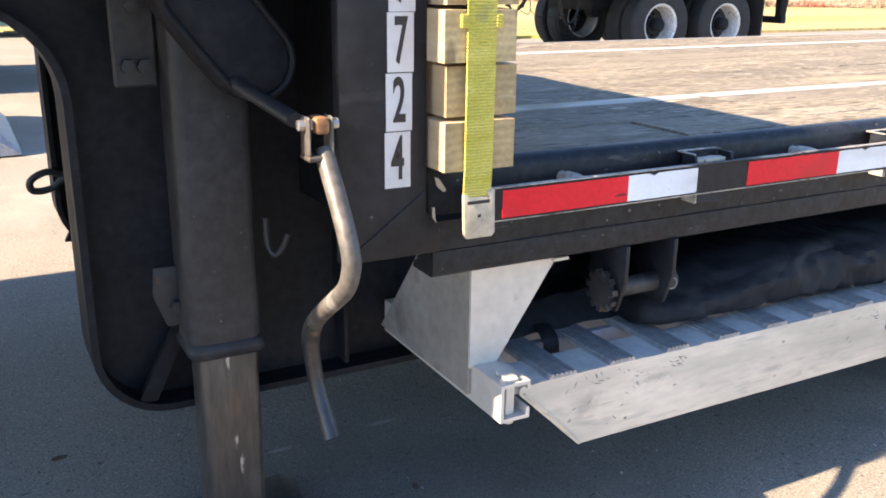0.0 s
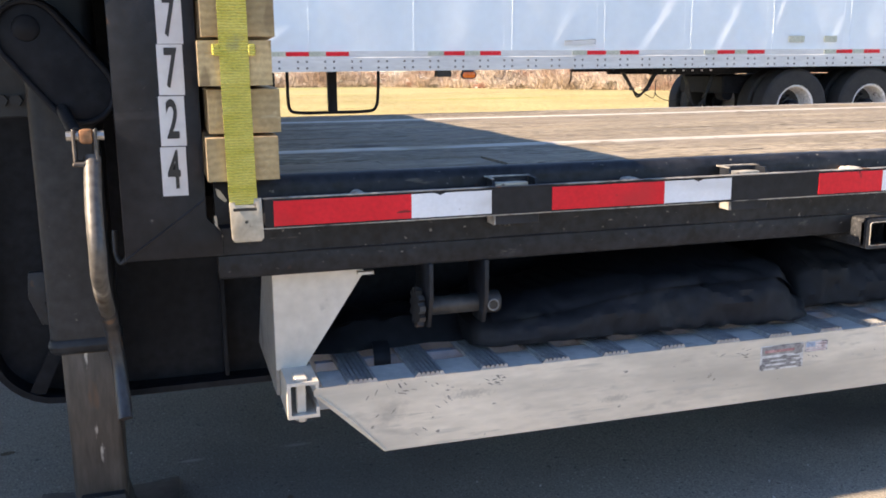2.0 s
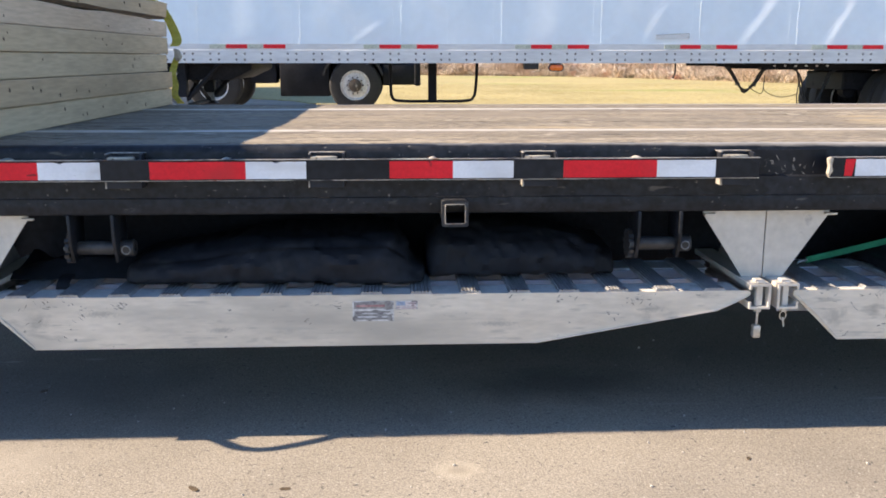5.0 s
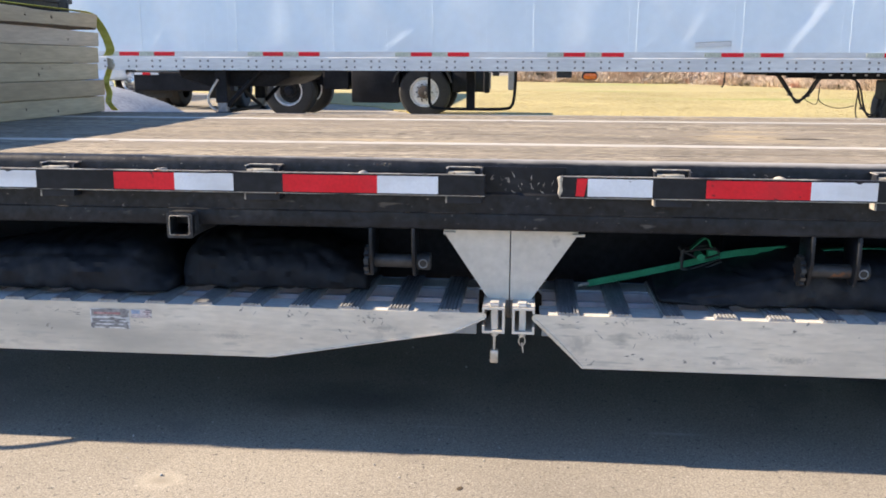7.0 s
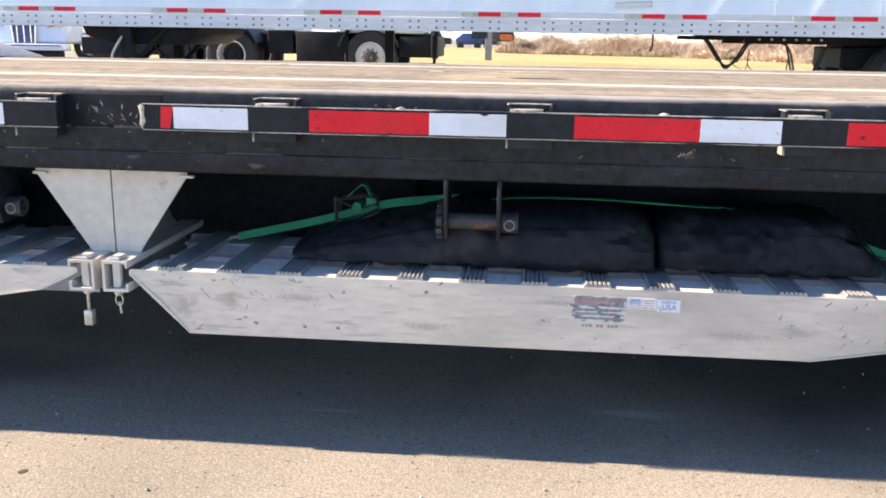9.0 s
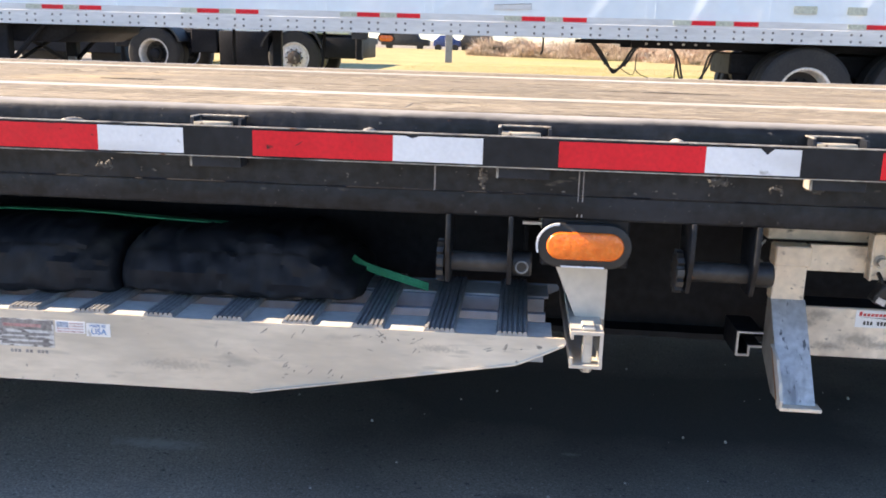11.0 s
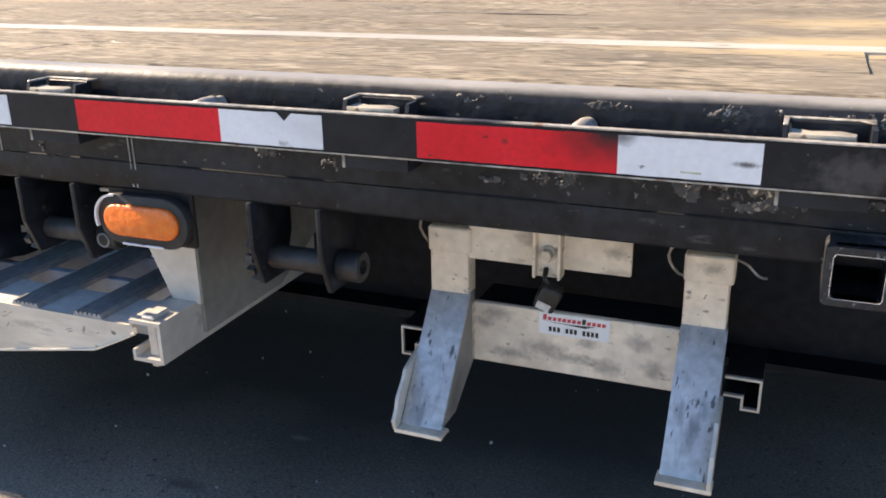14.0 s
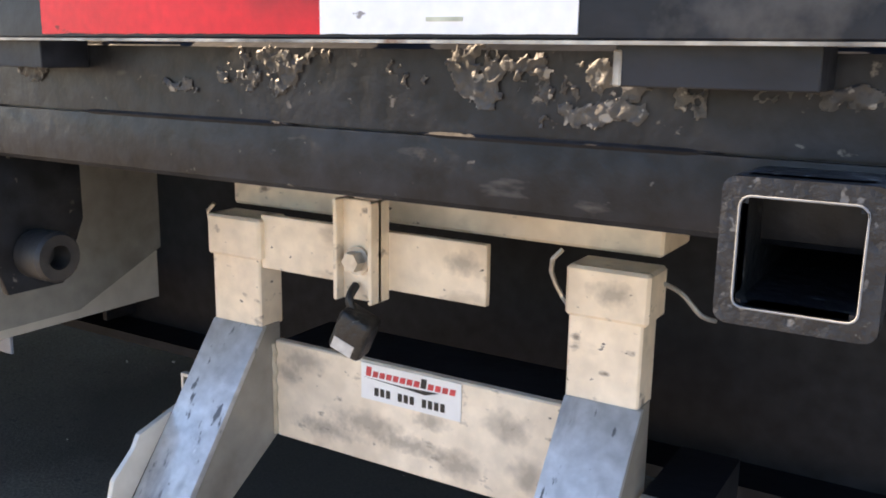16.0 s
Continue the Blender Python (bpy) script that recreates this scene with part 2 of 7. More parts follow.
M_ALU = material("mill_aluminium", (0.615, 0.540, 0.445), (0.705, 0.630, 0.527), 0.48, 0.08, scale=3, stretch=(0.5, 1, 2), fine=40, bump=0.1, grain=0.08, sharp=(0.3, 0.7),
                 spots=[((0.46, 0.415, 0.35), 3.0, 0.54, 0.18, (0.6, 1, 2.0), 0.5), ((0.50, 0.455, 0.39), 24, 0.635, 0.10, (0.22, 1, 2.2), 0.6), ((0.19, 0.18, 0.165), 46, 0.685, 0.05, (0.7, 1, 1.0), 0.6), ((0.50, 0.45, 0.38), 60, 0.61, 0.10, (0.16, 1, 1.3), 0.6), ((0.10, 0.095, 0.09), 70, 0.735, 0.03, (0.8, 1, 1), 0.6), ((0.40, 0.36, 0.305), 13, 0.62, 0.12, (0.5, 1, 1.3), 0.6)],
                 smears=[((0.33, 0.30, 0.26), (x, 0.02, z), (w, 1, h), 1.8, 0.6) for x, z, w, h in ((0.235, 0.385, 0.04, 0.035), (0.42, 0.405, 0.06, 0.012), (0.78, 0.35, 0.05, 0.010), (1.62, 0.36, 0.07, 0.010), (2.10, 0.40, 0.05, 0.014), (2.68, 0.37, 0.05, 0.03), (2.98, 0.40, 0.07, 0.012), (3.30, 0.34, 0.09, 0.012), (3.62, 0.415, 0.06, 0.010), (4.05, 0.35, 0.09, 0.014), (4.62, 0.42, 0.05, 0.010))])
M_ALU2 = material("brushed_aluminium", (0.54, 0.505, 0.45), (0.64, 0.60, 0.54), 0.42, 0.2, scale=5, fine=40, bump=0.08, grain=0.1,
                  spots=[((0.34, 0.32, 0.30), 12, 0.67, 0.08, ONE, 0.5)])
M_CREAM = material("scuffed_aluminium", (0.76, 0.645, 0.51), (0.82, 0.715, 0.585), 0.5, 0.05, scale=5, fine=55, bump=0.12, grain=0.10, sharp=(0.3, 0.7),
                   spots=[((0.58, 0.475, 0.365), 6, 0.55, 0.16, ONE, 0.6), ((0.40, 0.33, 0.26), 13, 0.605, 0.14, (0.7, 1, 1.3), 0.6), ((0.24, 0.20, 0.165), 45, 0.63, 0.09, (0.7, 1, 1.2), 0.6), ((0.12, 0.105, 0.095), 130, 0.685, 0.04, (0.6, 1, 1), 0.6)],
                   smears=[((0.20, 0.175, 0.15), (x, 0.29, z), (w * 1.25, 1, h * 1.2), 1.2, 0.6) for x, z, w, h in ((5.475, 0.460, 0.030, 0.014), (5.505, 0.385, 0.045, 0.012), (5.620, 0.392, 0.050, 0.010), (5.735, 0.440, 0.025, 0.016), (5.760, 0.395, 0.020, 0.020), (5.690, 0.605, 0.020, 0.012), (5.452, 0.440, 0.020, 0.012), (5.56, 0.405, 0.05, 0.014), (5.68, 0.385, 0.03, 0.016), (5.645, 0.425, 0.02, 0.010), (5.845, 0.60, 0.02, 0.012))])
# sloped plates: the sky's reflected blue is put into the aluminium colour
M_LEGALU = material("sloped_leg_aluminium", (0.45, 0.462, 0.48), (0.54, 0.55, 0.565), 0.38, 0.3, scale=6, fine=60, bump=0.12, grain=0.2, sharp=(0.3, 0.7),
                    spots=[((0.24, 0.25, 0.27), 22, 0.58, 0.14, (1.3, 0.4, 0.4), 0.5), ((0.13, 0.135, 0.15), 85, 0.63, 0.06, (1, 0.45, 0.45), 0.6), ((0.12, 0.125, 0.135), 45, 0.67, 0.03, (2.4, 0.4, 0.4), 0.6), ((0.58, 0.59, 0.60), 60, 0.69, 0.04, (1.5, 0.5, 0.5), 0.4)])
M_STRIP = material("deck_steel_strip", (0.43, 0.395, 0.335), (0.55, 0.51, 0.44), 0.5, 0.1, scale=3, stretch=(0.3, 2, 1), fine=30, bump=0.2, grain=0.2, spots=[((0.30, 0.25, 0.18), 5, 0.57, 0.12, (0.3, 2, 1), 0.7), ((0.16, 0.12, 0.08), 26, 0.66, 0.06, (0.4, 2, 1), 0.8)])
M_DECK = material("weathered_deck_oak", (0.148, 0.124, 0.090), (0.236, 0.200, 0.146), 0.87, scale=2.2, stretch=(0.8, 3.2, 3.2), fine=36, bump=1.0, rnd=0.13, grain=0.62, sharp=(0.32, 0.68),
                  spots=[((0.165, 0.136, 0.100), 3.5, 0.56, 0.12, (1, 2, 2), 0.85), ((0.37, 0.325, 0.25), 8, 0.60, 0.12, (1.2, 2.5, 2), 0.8), ((0.205, 0.172, 0.128), 2.0, 0.50, 0.2, (0.9, 1, 1), 0.85), ((0.38, 0.30, 0.175), 1.3, 0.61, 0.12, (0.9, 1.5, 1), 0.8), ((0.30, 0.27, 0.22), 30, 0.62, 0.10, (0.6, 2, 2), 0.8),
                         ((0.06, 0.048, 0.038), 15, 0.655, 0.04, (0.25, 7, 7), 0.9), ((0.05, 0.04, 0.032), 28, 0.655, 0.03, (0.4, 2, 2), 0.9), ((0.095, 0.077, 0.057), 9, 0.61, 0.07, (0.5, 3, 3), 0.9), ((0.06, 0.05, 0.042), 3.0, 0.70, 0.05, (0.7, 1.6, 1), 0.85)])
M_TIMBER = material("treated_pine", (0.365, 0.258, 0.142), (0.485, 0.355, 0.205), 0.75, scale=2.0, stretch=(3, 0.3, 3), fine=30, bump=0.25, rnd=0.26, hue=0.006, grain=0.10, sharp=(0.35, 0.65),
                    spots=[((0.42, 0.30, 0.165), 3, 0.58, 0.16, (2, 0.4, 2), 0.8), ((0.11, 0.07, 0.04), 9, 0.715, 0.02, (1, 0.8, 1), 0.8), ((0.22, 0.145, 0.07), 5, 0.62, 0.10, (2, 0.35, 2), 0.8), ((0.30, 0.215, 0.12), 11, 0.70, 0.06, (2, 0.5, 3), 0.85)])
M_TARP = material("black_vinyl_tarp", (0.010, 0.011, 0.014), (0.016, 0.017, 0.021), 0.60, spec=0.22, scale=6, fine=30, bump=0.25,
                  spots=[((0.05, 0.048, 0.045), 7, 0.62, 0.15, ONE, 0.7)])
RED = dict(rough=0.45, scale=8, fine=120, bump=0.05, grain=0.10, spec=0.3, spots=[((0.10, 0.02, 0.02), 18, 0.72, 0.03, ONE, 0.6), ((0.56, 0.022, 0.028), 5, 0.56, 0.15, ONE, 0.5), ((0.20, 0.02, 0.02), 70, 0.70, 0.03, (0.5, 1, 1), 0.6)])
M_RED = material("red_reflective_tape", (0.68, 0.010, 0.020), (0.76, 0.016, 0.028), smears=[((0.015, 0.015, 0.018), (5.735, 0, 0.868), (0.050, 1, 0.026), 0.7, 0.97), ((0.03, 0.012, 0.014), (5.72, 0, 0.858), (0.085, 1, 0.045), 0.9, 0.6), ((0.08, 0.02, 0.02), (5.585, 0, 0.846), (0.006, 1, 0.005), 0.8, 0.8)], **RED)
M_WHITE = material("white_reflective_tape", (0.72, 0.74, 0.77), (0.80, 0.815, 0.84), 0.45, scale=8, fine=120, bump=0.05, grain=0.05,
                   spots=[((0.35, 0.34, 0.33), 17, 0.70, 0.04, ONE, 0.6), ((0.60, 0.60, 0.60), 4, 0.55, 0.15, (0.6, 1, 2), 0.5), ((0.25, 0.24, 0.24), 80, 0.71, 0.03, (0.5, 1, 1), 0.6)],
                   smears=[((0.05, 0.05, 0.055), (5.895, 0, 0.838), (0.020, 1, 0.005), 0.9, 0.9), ((0.10, 0.10, 0.11), (5.742, 0, 0.862), (0.022, 1, 0.014), 0.8, 0.8)])
M_LABEL = material("white_label", (0.74, 0.74, 0.74), (0.80, 0.80, 0.80), 0.5, scale=9, fine=60, bump=0, grain=0.05, spots=[((0.45, 0.43, 0.41), 26, 0.66, 0.06, ONE, 0.6)])
M_DIGITBACK = material("grey_white_sticker", (0.52, 0.52, 0.53), (0.60, 0.60, 0.60), 0.5, scale=9, fine=60, bump=0, grain=0.06, spots=[((0.36, 0.35, 0.34), 22, 0.64, 0.08, ONE, 0.6)])
M_LABELW = material("worn_label", (0.50, 0.49, 0.48), (0.66, 0.65, 0.64), 0.6, scale=20, fine=90, bump=0, grain=0.2, spots=[((0.16, 0.15, 0.15), 38, 0.5, 0.12, (1, 1, 2), 0.6)])
M_INK = material("black_print", (0.012, 0.012, 0.013), (0.02, 0.02, 0.02), 0.5, fine=60, bump=0)
M_GREYINK = material("worn_grey_print", (0.20, 0.19, 0.19), (0.33, 0.31, 0.30), 0.6, scale=40, fine=150, bump=0)
M_REDINK = material("red_print", (0.55, 0.05, 0.06), (0.62, 0.08, 0.08), 0.5, scale=40, fine=100, bump=0)
M_BLUEINK = material("blue_print", (0.05, 0.12, 0.35), (0.10, 0.25, 0.50), 0.5, scale=40, fine=100, bump=0)
M_STRAP = material("yellow_webbing", (0.58, 0.52, 0.075), (0.70, 0.63, 0.14), 0.85, scale=14, fine=190, stretch=(1, 1, 3), bump=0.7, grain=0.25,
                   spots=[((0.42, 0.39, 0.13), 22, 0.63, 0.12, ONE, 0.9)])


def ribs(m, per_metre, depth, axis="Z", kind="BANDS", distort=0.0, dark=0.6, offset=None):
    """Fine ribs or rings over a material: they darken the grooves and shape the relief."""
    nt = m.node_tree
    N, L = nt.nodes.new, nt.links.new
    b = nt.nodes["Principled BSDF"]
    tc, w = N("ShaderNodeTexCoord"), N("ShaderNodeTexWave")
    w.wave_type = kind
    if kind == "BANDS":
        w.bands_direction = axis
    else:
        w.rings_direction = axis
    w.inputs["Scale"].default_value, w.inputs["Distortion"].default_value = per_metre / 3.18, distort
    w.inputs["Detail Scale"].default_value = 3.0
    src = tc.outputs["Object"]
    if offset:
        oi, mp, cb = N("ShaderNodeObjectInfo"), N("ShaderNodeVectorMath"), N("ShaderNodeVectorMath")
        cb.operation, mp.operation = "MULTIPLY_ADD", "ADD"
        L(oi.outputs["Random"], cb.inputs[0])
        cb.inputs[1].default_value, cb.inputs[2].default_value = offset[0], offset[1]
        L(src, mp.inputs[0])
        L(cb.outputs[0], mp.inputs[1])
        src = mp.outputs[0]
    L(src, w.inputs["Vector"])
    r = N("ShaderNodeMapRange")
    r.inputs[3].default_value = dark
    L(w.outputs["Fac"], r.inputs[0])
    hs = N("ShaderNodeHueSaturation")
    base = b.inputs["Base Color"]
    L(r.outputs[0], hs.inputs["Value"])
    L(base.links[0].from_socket, hs.inputs["Color"])
    L(hs.outputs[0], base)
    bp = N("ShaderNodeBump")
    bp.inputs["Strength"].default_value, bp.inputs["Distance"].default_value = depth, 0.002
    L(w.outputs["Fac"], bp.inputs["Height"])
    if b.inputs["Normal"].links:
        L(b.inputs["Normal"].links[0].from_socket, bp.inputs["Normal"])
    L(bp.outputs[0], b.inputs["Normal"])


ribs(M_STRAP, 190, 0.7, dark=0.80)
M_GREEN = material("green_webbing", (0.015, 0.22, 0.10), (0.03, 0.30, 0.15), 0.8, scale=14, fine=160, bump=0.7, grain=0.25)
M_ZINC = material("zinc_steel", (0.42, 0.40, 0.37), (0.56, 0.53, 0.48), 0.4, 0.7, scale=14, fine=60, bump=0.2,
                  spots=[((0.28, 0.14, 0.06), 24, 0.66, 0.06, ONE, 0.9)])
M_CRANK = material("worn_grey_crank", (0.075, 0.070, 0.064), (0.13, 0.12, 0.11), 0.5, 0.25, scale=12, fine=60, bump=0.3, grain=0.4,
                   spots=[((0.065, 0.048, 0.038), 10, 0.54, 0.1, (1, 1, 0.6), 0.8), ((0.32, 0.30, 0.27), 15, 0.64, 0.08, (1, 1, 0.3), 0.4)])
M_GRIP = material("dark_worn_grip", (0.030, 0.029, 0.031), (0.065, 0.062, 0.062), 0.38, 0.4, scale=14, fine=50, bump=0.3,
                  spots=[((0.22, 0.13, 0.08), 18, 0.62, 0.1, ONE, 0.8), ((0.40, 0.40, 0.42), 12, 0.66, 0.08, (1, 1, 0.4), 0.3)])
M_DRUM = material("greasy_winch_steel", (0.030, 0.030, 0.032), (0.060, 0.058, 0.057), 0.5, 0.3, scale=16, fine=60, bump=0.3, grain=0.3, spots=[((0.20, 0.095, 0.05), 26, 0.64, 0.07, ONE, 0.85)])
M_RUST = material("rusty_steel", (0.22, 0.10, 0.045), (0.34, 0.18, 0.09), 0.8, 0.2, scale=40, fine=90, bump=0.4)
M_INNER = material("worn_leg_steel", (0.048, 0.041, 0.037), (0.088, 0.074, 0.064), 0.45, 0.3, scale=6, fine=40, bump=0.3, stretch=(2, 2, 0.4),
                   spots=[((0.40, 0.36, 0.31), 13, 0.67, 0.03, (2, 2, 0.5), 0.5), ((0.16, 0.09, 0.05), 9, 0.6, 0.1, (2, 2, 0.4), 0.8)])
M_RUBBER = material("tyre_rubber", (0.018, 0.018, 0.019), (0.032, 0.031, 0.030), 0.8, scale=6, fine=50, bump=0.3)
M_LENS = material("amber_lens", (0.74, 0.135, 0.008), (0.84, 0.19, 0.018), 0.25, scale=60, fine=130, bump=0.4, grain=0.15, coat=0.5)
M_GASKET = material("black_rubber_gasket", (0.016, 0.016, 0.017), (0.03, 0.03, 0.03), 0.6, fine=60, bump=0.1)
# white panels with the skylight's blue mixed into their colour
M_VAN = material("sky_tinted_white_panel", (0.72, 0.79, 0.84), (0.775, 0.845, 0.89), 0.35, scale=0.8, fine=9, bump=0.12, grain=0.03, coat=0.3)
M_VANRAIL = material("aluminium_bottom_rail", (0.60, 0.60, 0.60), (0.68, 0.68, 0.67), 0.5, 0.3, scale=3, stretch=(0.4, 1, 2), fine=18, bump=0.1, grain=0.1)
M_RIVET = material("dark_rivet", (0.10, 0.10, 0.10), (0.14, 0.14, 0.14), 0.6, fine=50, bump=0)
M_OLIVE = material("faded_tape", (0.42, 0.45, 0.36), (0.50, 0.52, 0.44), 0.6, fine=60, bump=0)
M_WHEELWHITE = material("white_wheel_paint", (0.62, 0.61, 0.59), (0.72, 0.71, 0.69), 0.45, scale=6, fine=40, bump=0.1,
                        spots=[((0.20, 0.17, 0.14), 9, 0.63, 0.1, ONE, 0.8)])
M_BLUE = material("light_blue_truck_paint", (0.42, 0.53, 0.70), (0.48, 0.58, 0.75), 0.25, scale=2, fine=30, bump=0, grain=0.04, coat=0.6)
M_DARKBLUE = material("dark_blue_stripe", (0.02, 0.04, 0.14), (0.03, 0.05, 0.18), 0.3, fine=30, bump=0)
M_CHROME = material("chrome", (0.75, 0.75, 0.76), (0.82, 0.82, 0.83), 0.12, 0.95, fine=30, bump=0, grain=0.03)
M_GREYHUMP = material("grey_hump_colour", (0.24, 0.25, 0.275), (0.30, 0.31, 0.335), 0.5, scale=3, fine=30, bump=0.2)
M_POST = material("grey_post_paint", (0.20, 0.21, 0.22), (0.26, 0.27, 0.28), 0.6, scale=3, fine=30, bump=0.1)
M_HOOK = material("khaki_steel", (0.40, 0.352, 0.272), (0.50, 0.445, 0.355), 0.5, 0.2, scale=20, fine=70, bump=0.2, grain=0.2, spots=[((0.16, 0.13, 0.10), 45, 0.62, 0.08, ONE, 0.7)])
M_HOSE = material("black_hose", (0.014, 0.014, 0.015), (0.022, 0.022, 0.023), 0.5, fine=60, bump=0.1)


# ---------------------------------------------------------------- building helpers
def box(bm, x0, x1, y0, y1, z0, z1, bevel=0.0, seg=1, m=None):
    tmp = bmesh.new()
    bmesh.ops.create_cube(tmp, size=1)
    bmesh.ops.transform(tmp, matrix=Matrix.Translation(((x0 + x1) / 2, (y0 + y1) / 2, (z0 + z1) / 2)) @ Matrix.Diagonal((x1 - x0, y1 - y0, z1 - z0, 1)), verts=tmp.verts)
    if bevel:
        bmesh.ops.bevel(tmp, geom=tmp.edges[:], offset=bevel, segments=seg, affect="EDGES", profile=0.5)
    return join(bm, tmp, m)


def join(bm, tmp, m=None):
    if m is not None:
        bmesh.ops.transform(tmp, matrix=m, verts=tmp.verts)
    me = bpy.data.meshes.new("tmp")
    tmp.to_mesh(me)
    tmp.free()
    bm.from_mesh(me)
    bpy.data.meshes.remove(me)
    return bm


def prism(bm, pts, axis, a, b, bevel=0.0, seg=2, m=None):
    """A closed outline pts pushed from a to b along axis: 'x' takes (y, z), 'y' takes (x, z), 'z' takes (x, y)."""
    put = {"x": lambda p, v: (v, p[0], p[1]), "y": lambda p, v: (p[0], v, p[1]), "z": lambda p, v: (p[0], p[1], v)}[axis]
    tmp = bmesh.new()
    lo = [tmp.verts.new(put(p, a)) for p in pts]
    hi = [tmp.verts.new(put(p, b)) for p in pts]
    n = len(pts)
    tmp.faces.new(lo[::-1])
    tmp.faces.new(hi)
    for i in range(n):
        tmp.faces.new((lo[i], lo[(i + 1) % n], hi[(i + 1) % n], hi[i]))
    bmesh.ops.recalc_face_normals(tmp, faces=tmp.faces[:])
    if bevel:
        bmesh.ops.bevel(tmp, geom=tmp.edges[:], offset=bevel, segments=seg, affect="EDGES", profile=0.5)
    return join(bm, tmp, m)


def rod(bm, path, r, seg=10, flat=1.0, cap=True):
    """A round bar along a path of points; r is one radius or one for each point; flat squeezes it upwards."""
    path = [Vector(p) for p in path]
    rr = r if isinstance(r, (list, tuple)) else [r] * len(path)
    tmp = bmesh.new()
    rings, up = [], None
    for i, p in enumerate(path):
        d = (path[min(i + 1, len(path) - 1)] - path[max(i - 1, 0)]).normalized()
        if up is None:
            up = Vector((0, 0, 1)) if abs(d.z) < 0.9 else Vector((0, 1, 0))
        side = d.cross(up).normalized()
        up = side.cross(d).normalized()
        rings.append([tmp.verts.new(p + side * math.cos(2 * math.pi * k / seg) * rr[i] + up * math.sin(2 * math.pi * k / seg) * rr[i] * flat) for k in range(seg)])
    for a, b in zip(rings, rings[1:]):
        for k in range(seg):
            tmp.faces.new((a[k], a[(k + 1) % seg], b[(k + 1) % seg], b[k]))
    if cap:
        tmp.faces.new(rings[0][::-1])
        tmp.faces.new(rings[-1])
    bmesh.ops.recalc_face_normals(tmp, faces=tmp.faces[:])
    return join(bm, tmp)


def smooth_path(pts, n=6):
    """A smooth line of points through pts."""
    pts = [Vector(p) for p in pts]
    out = []
    for i in range(len(pts) - 1):
        p0, p1, p2, p3 = pts[max(i - 1, 0)], pts[i], pts[i + 1], pts[min(i + 2, len(pts) - 1)]
        for k in range(n):
            t = k / n
            out.append(0.5 * (2 * p1 + (p2 - p0) * t + (2 * p0 - 5 * p1 + 4 * p2 - p3) * t * t + (3 * p1 - p0 - 3 * p2 + p3) * t ** 3))
    return out + [pts[-1]]


def lathe(bm, prof, seg=32, m=None):
    """Turns (radius, along) round the y axis."""
    tmp = bmesh.new()
    rings = [[tmp.verts.new((r * math.cos(2 * math.pi * k / seg), a, r * math.sin(2 * math.pi * k / seg))) for k in range(seg)] for r, a in prof]
    for a, b in zip(rings, rings[1:]):
        for k in range(seg):
            tmp.faces.new((a[k], a[(k + 1) % seg], b[(k + 1) % seg], b[k]))
    bmesh.ops.recalc_face_normals(tmp, faces=tmp.faces[:])
    return join(bm, tmp, m)


def band(bm, path, width, axis, thick=0.003):
    """A strip of webbing along a path, width across the axis given."""
    path = [Vector(p) for p in path]
    ax = Vector({"x": (1, 0, 0), "y": (0, 1, 0), "z": (0, 0, 1)}[axis])
    tmp = bmesh.new()
    rows = []
    for i, p in enumerate(path):
        d = (path[min(i + 1, len(path) - 1)] - path[max(i - 1, 0)]).normalized()
        nrm = d.cross(ax).normalized() * thick / 2
        rows.append([tmp.verts.new(p + s * ax * width / 2 + q * nrm) for s, q in ((-1, -1), (1, -1), (1, 1), (-1, 1))])
    for a, b in zip(rows, rows[1:]):
        for k in range(4):
            tmp.faces.new((a[k], a[(k + 1) % 4], b[(k + 1) % 4], b[k]))
    tmp.faces.new(rows[0][::-1])
    tmp.faces.new(rows[-1])
    bmesh.ops.recalc_face_normals(tmp, faces=tmp.faces[:])
    return join(bm, tmp)


def mesh_of(bm, name, *mats, smooth=True):
    me = bpy.data.meshes.new(name)
    bm.to_mesh(me)
    bm.free()
    for m in mats:
        me.materials.append(m)
    if smooth:
        me.shade_smooth()
        me.set_sharp_from_angle(angle=radians(32))
    return me


def thing(name, base, label, category, group="", kind=""):
    ob = new(name)
    ob.empty_display_size = 0.1
    ob.location = base
    return tagged(ob, label, category, group, kind)


def under(ob, parent):
    ob.parent = parent
    if parent.parent is None:
        ob.matrix_parent_inverse = Matrix.Translation(-Vector(parent.location))
    return ob


def part(name, bm, mat, parent, label=""):
    ob = new(name, mesh_of(bm, name, *(mat if isinstance(mat, tuple) else (mat,))))
    under(ob, parent)
    return tagged(ob, label) if label else ob


def again(ob, parent, x=0.0, y=0.0, z=0.0):
    """The same part once more, with its own parts, shifted."""
    c = ob.copy()
    scene.collection.objects.link(c)
    c.parent = parent
    c.matrix_parent_inverse = ob.matrix_parent_inverse
    c.location = Vector(ob.location) + Vector((x, y, z))
    for k in ob.children:
        kc = k.copy()
        scene.collection.objects.link(kc)
        kc.parent = c
        kc.matrix_parent_inverse = k.matrix_parent_inverse
    return c


def solo(name, bm, mat, label, category, group="", kind=""):
    """A thing of one mesh, with its origin at its base."""
    lo = Vector((min(v.co.x for v in bm.verts) + max(v.co.x for v in bm.verts), min(v.co.y for v in bm.verts) + max(v.co.y for v in bm.verts), 2 * min(v.co.z for v in bm.verts))) / 2
    bmesh.ops.translate(bm, vec=-lo, verts=bm.verts[:])
    ob = new(name, mesh_of(bm, name, *(mat if isinstance(mat, tuple) else (mat,))))
    ob.location = lo
    return tagged(ob, label, category, group, kind)


